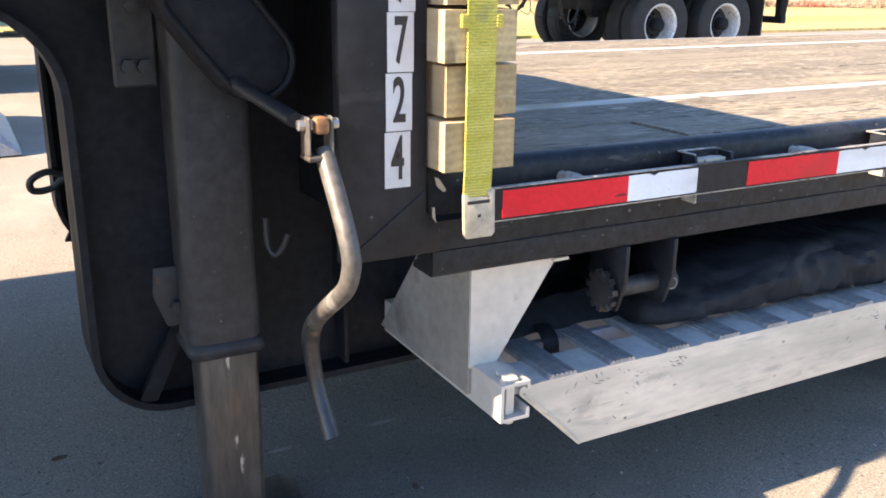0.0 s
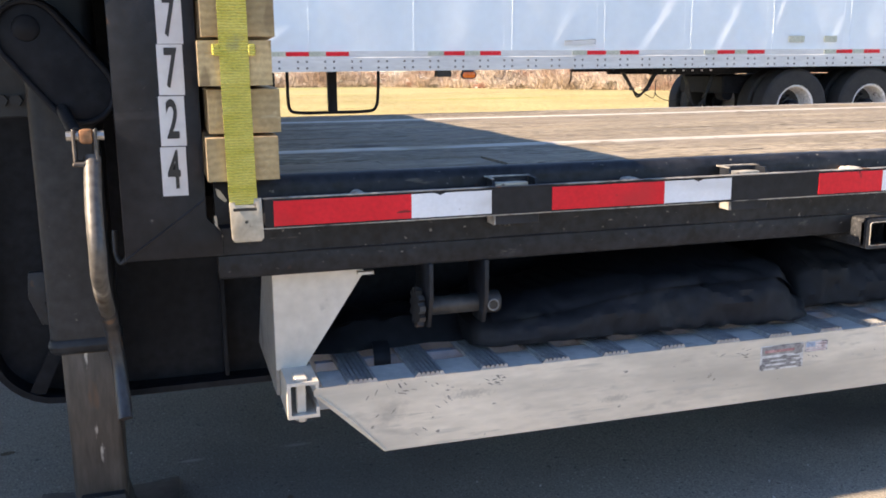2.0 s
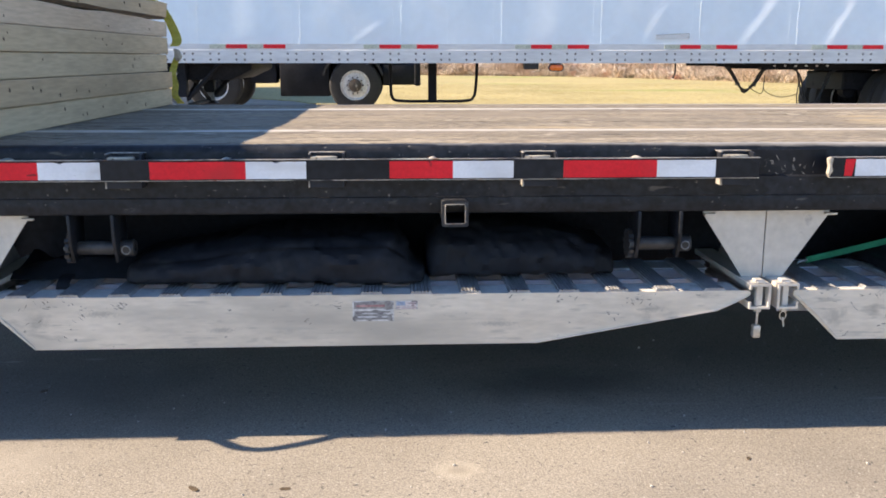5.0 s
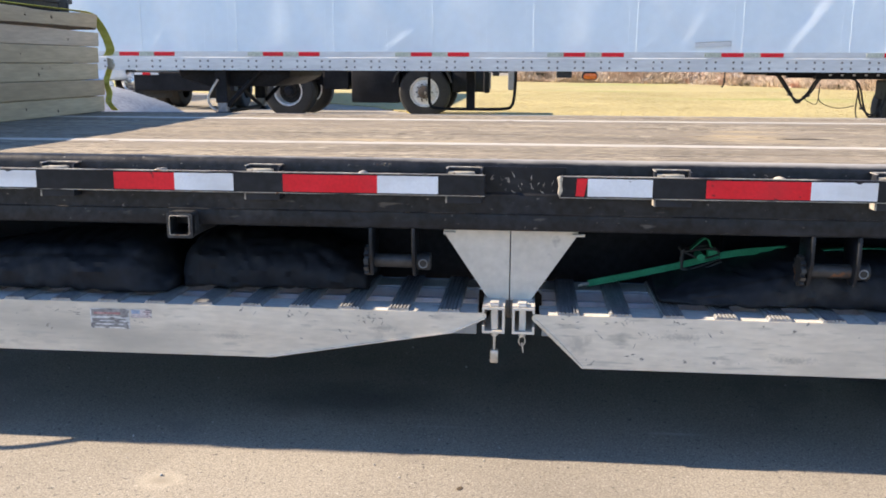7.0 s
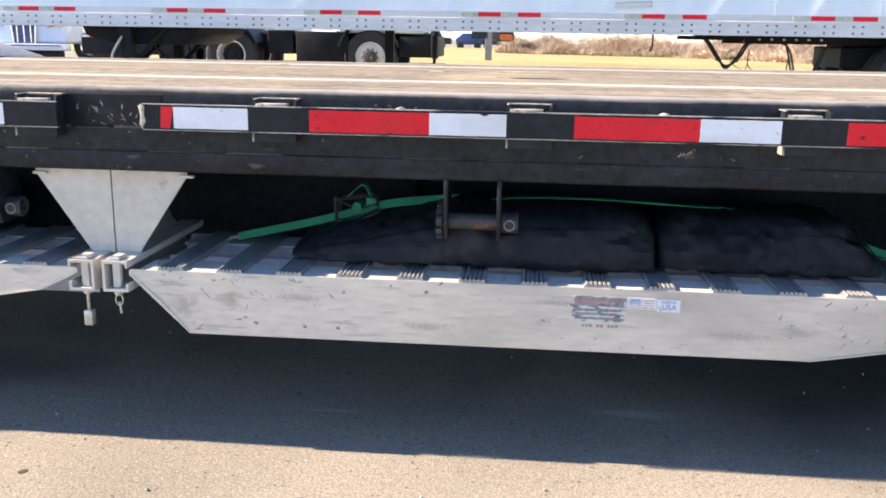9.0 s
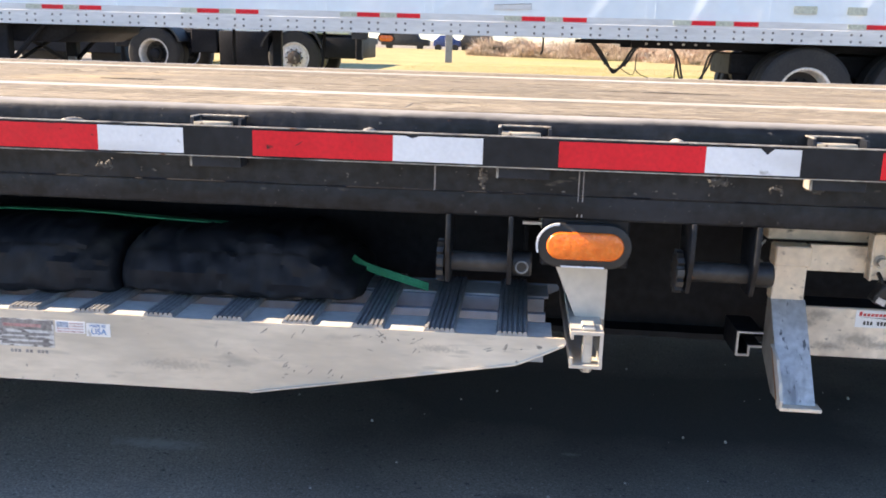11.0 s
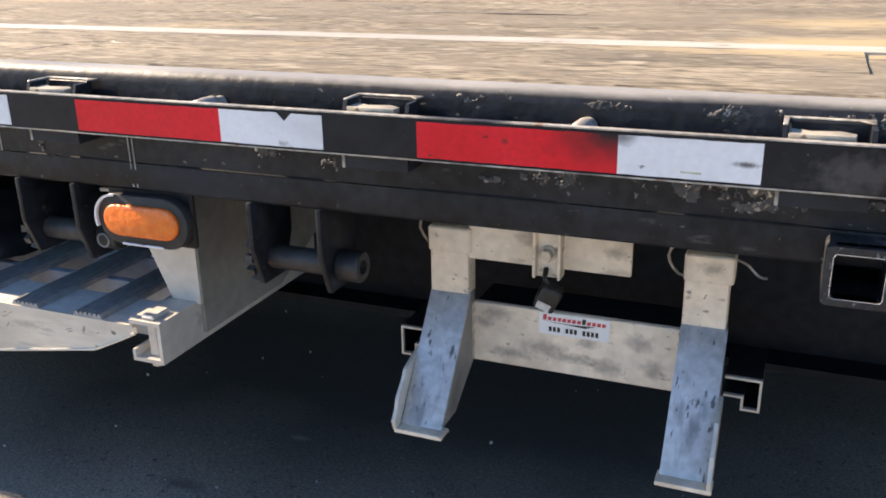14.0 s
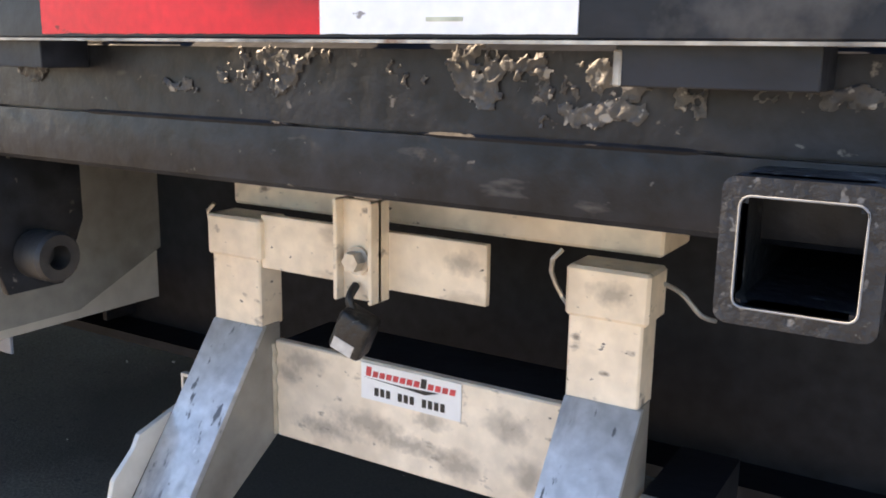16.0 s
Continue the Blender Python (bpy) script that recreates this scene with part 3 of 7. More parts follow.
def writing(name, text, size, at, mat, parent, sx=1.0, rot=(90, 0, 0), bold=0.0):
    """Letters standing on a face that looks towards -y."""
    cu = bpy.data.curves.new(name, "FONT")
    cu.body, cu.size, cu.align_x, cu.align_y, cu.extrude = text, size, "CENTER", "CENTER", 0.0004
    cu.offset = size * bold
    tmp = bpy.data.objects.new("tmp", cu)
    scene.collection.objects.link(tmp)
    me = bpy.data.meshes.new_from_object(tmp.evaluated_get(bpy.context.evaluated_depsgraph_get()))
    bpy.data.objects.remove(tmp)
    me.transform(pose(*at, *rot) @ Matrix.Diagonal((sx, 1, 1, 1)))
    me.materials.clear()
    me.materials.append(mat)
    ob = new(name, me)
    return under(ob, parent)


# ---------------------------------------------------------------- ground
def rise(y):
    """The yard climbs gently away from the trailer, then lies level."""
    return 0.0105 * min(max(y - 2.6, 0.0), 12.9)


bm = bmesh.new()
rows = [[bm.verts.new((x, y, rise(y))) for x in (-450, -60, -20, 20, 60, 450)] for y in (-450, -60, -8, 2.6, 4.0, 6.0, 8.5, 11.0, 13.5, 15.5, 40, 120, 450)]
for p, q in zip(rows, rows[1:]):
    for k in range(5):
        bm.faces.new((p[k], p[k + 1], q[k + 1], q[k]))
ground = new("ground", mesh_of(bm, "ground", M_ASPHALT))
tagged(ground, "sunlit grey asphalt yard with fine loose grit and painted shade under the trailer", "ground", kind="structure")

bm = bmesh.new()
FIELD = rise(99) + 0.022
edge = [(-1.3, 19.6), (-0.7, 18.2), (-0.1, 17.0), (0.30, 16.1), (0.75, 14.8), (1.35, 13.3), (2.2, 12.75), (4, 12.6), (8, 12.6), (14, 12.5), (40, 12.2), (120, 12)]
for i in range(len(edge) - 2, -1, -1):
    (xa, ya), (xb, yb) = edge[i], edge[i + 1]
    n = int(math.hypot(xb - xa, yb - ya) / 0.09) if xa < 14 else 0
    for k in range(n, 0, -1):
        t = k / (n + 1)
        x, y = xa + (xb - xa) * t, ya + (yb - ya) * t
        r = 0.10 * noise.noise(Vector((x * 2.1, y * 2.1, 0))) + 0.07 * noise.noise(Vector((x * 7, y * 7, 4.0)))
        edge.insert(i + 1, (x + r, y + 1.4 * r))
prism(bm, edge + [(120, 86), (-60, 86), (-36, 60), (-12, 33), (-4.2, 23)], "z", 0.0, FIELD, 0)
lawn = new("lawn", mesh_of(bm, "lawn", M_GRASS))
tagged(lawn, "yellowed dry grass field behind the parked trailers", "grass field", kind="structure")

rng = np.random.default_rng(4)


def blades(name, n, x, y, z0, h, w, mat, label, category):
    """n thin upright blades in a stretch of ground."""
    px, py = rng.uniform(*x, n), rng.uniform(*y, n)
    hh, ww, a = rng.uniform(h[0], h[1], n), rng.uniform(w[0], w[1], n), rng.uniform(0, math.pi, n)
    lx, ly = rng.normal(0, 0.3, n) * hh, rng.normal(0, 0.3, n) * hh
    v = np.empty((n, 3, 3))
    v[:, 0] = np.stack([px - ww * np.cos(a), py - ww * np.sin(a), np.full(n, z0)], 1)
    v[:, 1] = np.stack([px + ww * np.cos(a), py + ww * np.sin(a), np.full(n, z0)], 1)
    v[:, 2] = np.stack([px + lx, py + ly, z0 + hh], 1)
    me = bpy.data.meshes.new(name)
    me.from_pydata(v.reshape(-1, 3).tolist(), [], np.arange(3 * n).reshape(-1, 3).tolist())
    me.materials.append(mat)
    return tagged(new(name, me), label, category, kind="stuff")


blades("grass_tufts", 60000, (0.9, 16), (13.2, 34), FIELD - 0.004, (0.012, 0.028), (0.003, 0.006), M_GRASS, "short dry yellow grass blades on the field", "grass")
# dry brush follows the field's bent far edge
n = 120000
BRUSH = np.array([(1.2, 54), (6, 51.5), (11, 48.5), (14, 43), (16.8, 36), (20.5, 30), (25.5, 24.2), (33, 19), (60, 9)], float)
leg = np.hypot(*np.diff(BRUSH, axis=0).T)
at = np.concatenate([[0], np.cumsum(leg)])
along = np.where(rng.uniform(0, 1, n) < 0.75, rng.uniform(0, at[-2], n), rng.uniform(at[-2], at[-1], n))
back = 5.0 * rng.uniform(0, 1, n) ** 1.6
k = np.searchsorted(at, along, side="right") - 1
way = np.diff(BRUSH, axis=0) / leg[:, None]
px = np.interp(along, at, BRUSH[:, 0]) - way[k, 1] * back
py = np.interp(along, at, BRUSH[:, 1]) + way[k, 0] * back
clump = 0.5 + 0.5 * np.sin(along * 1.3 + 2 * np.sin(along * 0.37)) * np.sin(back * 1.4 + along * 0.31)
hh = (0.40 + 1.15 * clump) * rng.uniform(0.4, 1.1, n) * (0.35 + 0.65 * np.minimum(back / 1.2, 1))
z0 = rng.uniform(0, 0.55, n) * hh
ww, a = rng.uniform(0.006, 0.026, n), rng.uniform(0, math.pi, n)
lean = rng.normal(0, 0.45, (n, 2)) * hh[:, None]
v = np.empty((n, 3, 3))
v[:, 0] = np.stack([px - ww * np.cos(a), py - ww * np.sin(a), z0 + FIELD - 0.02], 1)
v[:, 1] = np.stack([px + ww * np.cos(a), py + ww * np.sin(a), z0 + FIELD - 0.02], 1)
v[:, 2] = np.stack([px + lean[:, 0], py + lean[:, 1], hh + FIELD], 1)
me = bpy.data.meshes.new("dry_brush")
me.from_pydata(v.reshape(-1, 3).tolist(), [], np.arange(3 * n).reshape(-1, 3).tolist())
me.materials.append(M_BRUSH)
tagged(new("dry_brush", me), "tangled dry reddish-brown brush along the field's far side", "brush", kind="stuff")

# grit and small litter lying on the asphalt
bm = bmesh.new()
for k in range(420):
    x, y = rng.uniform(-2.2, 7.0), rng.uniform(-2.2, 1.6)
    r = abs(rng.normal(0.0, 0.0022)) + 0.0015
    bmesh.ops.create_icosphere(bm, subdivisions=1, radius=r, matrix=Matrix.Translation((x, y, r * 0.5)) @ pose(0, 0, 0, *rng.uniform(0, 360, 3)) @ Matrix.Diagonal((1, rng.uniform(0.6, 1), rng.uniform(0.5, 0.8), 1)))
grit = new("grit", mesh_of(bm, "grit", material("pale_grit", (0.34, 0.32, 0.29), (0.48, 0.45, 0.41), 0.9, scale=30, fine=90, bump=0)))
tagged(grit, "pale loose grit scattered on the asphalt", "grit", kind="stuff")
M_LEAF = material("dry_leaf", (0.07, 0.05, 0.03), (0.12, 0.085, 0.05), 0.8, scale=40, fine=120)
for x, y, a, s in ((-0.719, 0.999, 20, 0.022), (0.054, 0.451, 70, 0.018), (0.751, -0.319, 130, 0.022), (1.003, -0.331, 10, 0.016), (2.35, -0.2, 60, 0.014)):
    bm = bmesh.new()
    prism(bm, [(s * math.cos(t) * (1 if abs(math.cos(t)) > 0.5 else 0.8), 0.45 * s * math.sin(t)) for t in [k * math.pi / 6 for k in range(12)]], "z", 0.0, 0.0015, m=pose(x, y, 0.001, 6, 4, a))
    solo("fallen_leaf", bm, M_LEAF, "small dark dry leaf lying on the asphalt", "leaf", "fallen leaves")

# ---------------------------------------------------------------- the flatbed trailer
X0, X1, WIDE, DECK = -0.11, 12.0, 2.59, 0.905
trailer = thing("flatbed_trailer", (3, 1.3, 0), "black step-deck flatbed trailer with a weathered wooden deck", "trailer")


def mirrored(bm):
    """The same thing on the far side."""
    for v in bm.verts:
        v.co.y = WIDE - v.co.y
    bmesh.ops.reverse_faces(bm, faces=bm.faces[:])
    return bm


SIDE = [(0.118, 0.898), (0.116, 0.9055), (0.108, 0.9065), (0.098, 0.9065), (0.0905, 0.9052), (0.0845, 0.9020), (0.0795, 0.8970), (0.0762, 0.8905), (0.0745, 0.883), (0.074, 0.812), (0.057, 0.806), (0.057, 0.7507), (0.0620, 0.7505), (0.0620, 0.7486), (0.0568, 0.7484), (0.0562, 0.7425), (0.0556, 0.735),
        (0.0552, 0.716), (0.0572, 0.704), (0.061, 0.700), (0.135, 0.700), (0.135, 0.712), (0.118, 0.720)]
for far in (0, 1):
    bm = prism(bmesh.new(), SIDE, "x", X0, X1)
    part("side_rail", mirrored(bm) if far else bm, M_RAIL, trailer, "black steel side rail, its top edge rubbed bare")
# weld seam under the web, in broken runs
bm = bmesh.new()
x = 0.05
while x < 8.5:
    n = random.uniform(0.16, 0.34)
    rod(bm, [(x, 0.0590, 0.7496), (x + 0.02, 0.0572, 0.7496), (x + n - 0.02, 0.0572, 0.7496), (x + n, 0.0590, 0.7496)], [0.0006, 0.0024, 0.0024, 0.0006], 6)
    x += n + random.uniform(0.03, 0.12)
part("weld_seam", bm, M_FRAME, trailer)

# rub rail: flat bar in two lengths, edges rubbed to bare metal
for a, b in ((-0.02, 2.40), (2.615, X1)):
    bm = box(bmesh.new(), a, b, 0.0, 0.010, 0.8105, 0.870, 0.002)
    part("rub_rail", bm, M_BLACK, trailer)
    for z in (0.8695, 0.8090):
        bm = box(bmesh.new(), a, b, -0.001, 0.011, z, z + 0.002)
        part("rail_edge", bm, M_EDGE, trailer)
bm = mirrored(box(bmesh.new(), -0.02, X1, 0.0, 0.010, 0.808, 0.870, 0.002))
part("rub_rail", bm, M_BLACK, trailer)

# reflective tape on the rub rail
TAPE = [(0.0, 0.284, 0), (0.284, 0.461, 1), (0.602, 0.878, 0), (0.878, 1.053, 1), (1.296, 1.482, 0), (1.482, 1.661, 1), (1.81, 2.089, 0), (2.089, 2.266, 1),
        (2.662, 2.692, 0), (2.692, 2.873, 1), (3.021, 3.304, 0), (3.304, 3.482, 1), (3.637, 3.918, 0), (3.918, 4.096, 1), (4.239, 4.522, 0), (4.522, 4.70, 1),
        (4.848, 5.128, 0), (5.128, 5.306, 1), (5.456, 5.737, 0), (5.737, 5.913, 1)]
x = 6.108
while x < 11.6:
    TAPE += [(x, x + 0.28, 0), (x + 0.28, x + 0.458, 1)]
    x += 0.608
for a, b, white in TAPE:
    tmp = bmesh.new()
    n = max(3, int((b - a) / 0.012))
    top = [(a + (b - a) * i / n, 0.865 + random.uniform(-0.0004, 0.0004)) for i in range(n + 1)]
    low = [(a + (b - a) * i / n, 0.8143 + random.uniform(-0.0004, 0.0004)) for i in range(n, -1, -1)]
    if white and random.random() < 0.2:
        k = random.randrange(2, n - 2)
        top[k] = (top[k][0], 0.860)
    if a == 5.128:
        top[n * 7 // 10] = (top[n * 7 // 10][0], 0.853)
    if a == 2.662:
        low = [(x - 0.012 * random.random(), z) for x, z in low]
    prism(tmp, top + low, "y", -0.0012, 0.0002)
    part("white_tape" if white else "red_tape", tmp, M_WHITE if white else M_RED, trailer, "white reflective tape" if white else "red reflective tape")

part("print_bar", box(bmesh.new(), 5.817, 5.842, -0.0018, -0.0013, 0.8215, 0.8240), M_OLIVE, trailer)

# stake pockets and pipe spools between the rub rail and the side rail
bm = prism(bmesh.new(), [(0.0, 0.0565), (0.0, 0.010), (0.105, 0.010), (0.105, 0.0565), (0.099, 0.0565), (0.099, 0.016), (0.006, 0.016), (0.006, 0.0565)], "z", 0.787, 0.8700, 0.0008, 1)
for a, b in ((0.0, 0.006), (0.099, 0.105)):
    prism(bm, [(0.017, 0.8702), (0.0565, 0.8702), (0.0565, 0.8842), (0.022, 0.8842)], "x", a, b)
pocket = part("stake_pocket", bm, M_WORN, trailer, "open steel stake pocket with chipped rim")
bm = prism(bmesh.new(), [(-0.0005, 0.0215), (0.0055, 0.0215), (0.0065, 0.066), (0.088, 0.0665), (0.096, 0.056), (0.1045, 0.048), (0.1055, 0.0735), (-0.0005, 0.0735)], "z", 0.8844, 0.8872, 0.0008, 1)
part("rim", bm, M_EDGE, pocket, "chipped bare rim")
part("back_plate", box(bmesh.new(), 0.0068, 0.0982, 0.060, 0.0658, 0.820, 0.8843, 0.0015), M_WORN, pocket)
part("ledge", prism(bmesh.new(), [(0.007, 0.017), (0.082, 0.017), (0.084, 0.034), (0.066, 0.046), (0.032, 0.040), (0.007, 0.052)], "z", 0.868, 0.8765, 0.001), M_HOOK, pocket, "scraped pale ledge")
part("corner", box(bmesh.new(), -0.0008, 0.004, 0.0085, 0.05, 0.787, 0.8065, 0.001), M_EDGE, pocket)
bm = lathe(bmesh.new(), [(0.0, 0.010), (0.011, 0.010), (0.0150, 0.014), (0.0158, 0.030), (0.0150, 0.055), (0.012, 0.060), (0.012, 0.076), (0.0, 0.076)], 18, Matrix.Translation((0.0, 0, 0.8585)))
spool = part("pipe_spool", bm, M_EDGE, trailer, "chipped steel pipe spool")
XP = [0.470, 1.058, 1.69, 2.287, 2.880, 3.482, 4.105, 4.728, 5.331, 5.931, 6.54, 7.15, 7.76, 8.37, 8.98]
for i, x in enumerate(XP):
    if i:
        again(pocket, trailer, x)
        mid = (x + XP[i - 1] + 0.1) / 2
        if not 2.3 < mid < 2.7:
            again(spool, trailer, mid)
pocket.location.x, spool.location.x = XP[0], 0.18

# splice plate where the rub rail is broken
bm = box(bmesh.new(), 2.38, 2.635, 0.070, 0.0735, 0.80, 0.888, 0.001)
part("splice_plate", bm, M_BLACK, trailer)

part("chipped_end", prism(bmesh.new(), [(2.606, 0.866), (2.614, 0.871), (2.622, 0.866), (2.619, 0.845), (2.623, 0.830), (2.613, 0.812), (2.608, 0.822), (2.611, 0.842)], "y", -0.003, 0.011, 0.001), M_HOOK, trailer, "chipped pale rail end")
bm = bmesh.new()
for k in range(28):
    x, z, a = random.gauss(2.50, 0.06), random.gauss(0.838, 0.018), random.gauss(0.4, 0.8)
    n, w = random.uniform(0.002, 0.011), random.uniform(0.0004, 0.0014)
    if 2.40 < x < 2.60 and 0.803 < z < 0.885:
        bm.faces.new([bm.verts.new((x + u * math.cos(a) - v * math.sin(a), 0.0695, z + u * math.sin(a) + v * math.cos(a))) for u, v in ((-n, 0), (0, w), (n, 0), (0, -w))])
bmesh.ops.recalc_face_normals(bm, faces=bm.faces[:])
tagged(part("scratches", bm, M_EDGE, trailer), kind="stuff")

# deck: two steel strips and planks between them
for y in (0.575, 1.945):
    bm = prism(bmesh.new(), [(y, 0.86), (y + 0.062, 0.86), (y + 0.062, DECK + 0.001), (y + 0.055, DECK + 0.004), (y + 0.007, DECK + 0.004), (y, DECK + 0.001)], "x", X0, X1)
    part("deck_strip", bm, M_STRIP, trailer, "bright worn steel strip let into the deck")
LINES = [(0.120, 0.320), (0.320, 0.575), (0.637, 0.852), (0.852, 1.068), (1.068, 1.285), (1.285, 1.50), (1.50, 1.722), (1.722, 1.945), (2.007, 2.262), (2.262, 2.472)]
for i, (y0, y1) in enumerate(LINES):
    if i == 0:
        cuts = [X0, 0.28, 0.545, 6.9, X1]
    elif i == 1:
        cuts = [X0, 0.93, 6.035, X1]
    else:
        cuts = [X0]
        while cuts[-1] < X1 - 2.5:
            cuts.append(cuts[-1] + random.uniform(3.0, 6.0))
        cuts.append(X1)
    for a, b in zip(cuts, cuts[1:]):
        tmp = bmesh.new()
        n = max(2, int((b - a) / 0.08))
        j, gap = random.uniform(-0.0035, 0.0035) * (1 if i < 2 else 0.3), (0.0025, 0.0010, 0.0008)[min(i, 2)]
        rows = []
        for k in range(n + 1):
            xx = a + gap + (b - a - 2 * gap) * k / n
            e0, e1 = 0.0012 + abs(random.gauss(0, 0.0014)), 0.0012 + abs(random.gauss(0, 0.0014))
            t = DECK + j
            rows.append([tmp.verts.new((xx, yy, zz)) for yy, zz in ((y0 + e0, t - 0.038), (y0 + e0, t - 0.004), (y0 + e0 + 0.006, t + random.gauss(0, 0.0006)), ((y0 + y1) / 2, t + random.gauss(0.0005, 0.0008)), (y1 - e1 - 0.006, t + random.gauss(0, 0.0006)), (y1 - e1, t - 0.004), (y1 - e1, t - 0.038))])
        for p, q in zip(rows, rows[1:]):
            for k in range(6):
                tmp.faces.new((p[k], q[k], q[k + 1], p[k + 1]))
        tmp.faces.new(rows[0])
        tmp.faces.new(rows[-1][::-1])
        bmesh.ops.recalc_face_normals(tmp, faces=tmp.faces[:])
        part("plank", tmp, M_DECK, trailer)
# splits in the planks
for line in ([(4.40, 0.200), (4.453, 0.208), (4.50, 0.175), (4.523, 0.165), (4.522, 0.235), (4.524, 0.300), (4.532, 0.330)], [(4.53, 0.355), (4.572, 0.383), (4.63, 0.379), (4.70, 0.372)], [(1.9, 0.41), (2.05, 0.405), (2.20, 0.412)],
             [(3.46, 0.985), (3.54, 0.984), (3.66, 0.990)], [(6.30, 0.30), (6.44, 0.296), (6.52, 0.305)], [(2.9, 0.25), (3.10, 0.262), (3.22, 0.26)], [(5.0, 1.15), (5.2, 1.146), (5.42, 1.153)], [(0.9, 0.22), (1.15, 0.214), (1.3, 0.22)]):
    pts = smooth_path([(x, y, DECK + 0.0012) for x, y in line], 4)
    pts = [p + Vector((0, random.gauss(0, 0.0015), 0)) for p in pts]
    part("plank_split", rod(bmesh.new(), pts, [0.0006 + 0.0022 * math.sin(math.pi * (k + 0.5) / len(pts)) for k in range(len(pts))], 6, 0.6), M_INK, trailer)
bm = box(bmesh.new(), X0, X1, 0.12, WIDE - 0.12, 0.856, 0.864)
part("deck_underlay", bm, M_FRAME, trailer)
bm = box(bmesh.new(), 0, 0.06, 0.135, WIDE - 0.135, 0.72, 0.855, 0.004)
cross = part("crossmember", bm, M_FRAME, trailer)
for k in range(1, 20):
    again(cross, trailer, 0.02 + 0.61 * k)

# main beams: deep goose-neck beams whose lower flange sweeps up at the step
def arc(cx, cz, r, a0, a1, n=8):
    return [(cx + r * math.cos(radians(a0 + (a1 - a0) * k / n)), cz + r * math.sin(radians(a0 + (a1 - a0) * k / n))) for k in range(n + 1)]


SWEEP = [(X1, 0.302)] + arc(-0.495, 0.462, 0.16, 270, 180) + arc(-0.835, 0.985, 0.18, 0, 90) + [(-4.2, 1.165)]
for yc in (0.615, 1.975):
    SW = [(x + (0.07 if yc > 1 and x < 5 else 0), z) for x, z in SWEEP]
    bm = prism(bmesh.new(), SW + [(-4.2, 1.505), (-0.166, 1.505), (-0.166, 0.80), (X1, 0.80)], "y", yc - 0.006, yc + 0.006)
    part("beam_web", bm, M_FRAME, trailer)
    tmp = bmesh.new()
    inner = []
    for i, p in enumerate(SW):
        a, b = SW[max(i - 1, 0)], SW[min(i + 1, len(SW) - 1)]
        d = Vector((b[0] - a[0], b[1] - a[1])).normalized()
        inner.append((p[0] + d.y * 0.016, p[1] - d.x * 0.016))
    prism(tmp, SW + inner[::-1], "y", yc - 0.075, yc + 0.075)
    part("beam_flange", tmp, M_FRAME, trailer)
    for x in (-0.085, 1.6, 3.2, 4.8, 6.4):
        bm = box(bmesh.new(), x - 0.005, x + 0.005, yc - 0.072, yc - 0.006, 0.33, 0.80)
        part("stiffener", bm, M_FRAME, trailer)
    bm = bmesh.new()
    prism(bm, [(-0.57, 0.33), (-0.53, 0.33), (-0.42, 0.56), (-0.45, 0.56)], "y", yc - 0.07, yc - 0.05)
    part("diagonal_brace", bm, M_FRAME, trailer)

# step: post at the side, bulkhead, upper deck
for far in (0, 1):
    bm = prism(bmesh.new(), [(-0.288, 0.752), (-0.10, 0.752), (-0.10, 0.80), (-0.128, 0.83), (-0.128, 1.52), (-0.288, 1.52)], "y", 0.048, 0.075, 0.0015)
    part("step_post", mirrored(bm) if far else bm, M_BLACK, trailer, "black painted steel post at the step")
    bm = prism(bmesh.new(), [(0.048, 1.36), (0.16, 1.36), (0.16, 1.54), (0.0, 1.54), (0.0, 1.515), (0.048, 1.51)], "x", -4.2, -0.13, 0.003)
    part("upper_rail", mirrored(bm) if far else bm, M_BLACK, trailer)
bm = box(bmesh.new(), -0.165, -0.150, 0.16, WIDE - 0.16, 0.75, 1.505)
part("bulkhead", bm, M_FRAME, trailer)
bm = box(bmesh.new(), -4.2, -0.150, 0.16, WIDE - 0.16, 1.508, 1.546, 0.003)
part("upper_deck", bm, M_DECK, trailer)

part("miter_weld", rod(bmesh.new(), [(-0.286, 0.048, 0.756), (-0.215, 0.0475, 0.806), (-0.130, 0.048, 0.868)], 0.0022, 8), M_BLACK, trailer)
part("rear_beam", box(bmesh.new(), X1 - 0.002, X1 + 0.09, 0.05, WIDE - 0.05, 0.70, 0.90, 0.006), M_BLACK, trailer)
part("step_beam", prism(bmesh.new(), [(-0.149, 1.47), (-0.131, 1.47), (-0.131, 1.51), (-0.118, 1.512), (-0.118, 1.538), (-0.149, 1.542)], "y", 0.161, WIDE - 0.161, 0.002), M_BLACK, trailer)
part("front_beam", box(bmesh.new(), -4.29, -4.202, 0.05, WIDE - 0.05, 1.165, 1.54, 0.006), M_BLACK, trailer)

for q in ([(-0.108, 0.889), (-0.099, 0.884), (-0.086, 0.864), (-0.090, 0.860), (-0.104, 0.872)], [(-0.114, 0.834), (-0.109, 0.834), (-0.107, 0.812), (-0.098, 0.790), (-0.103, 0.786), (-0.112, 0.805)]):
    part("paint_chip", prism(bmesh.new(), q, "y", 0.052, 0.0565), M_HOOK, trailer, "chipped bare spot")

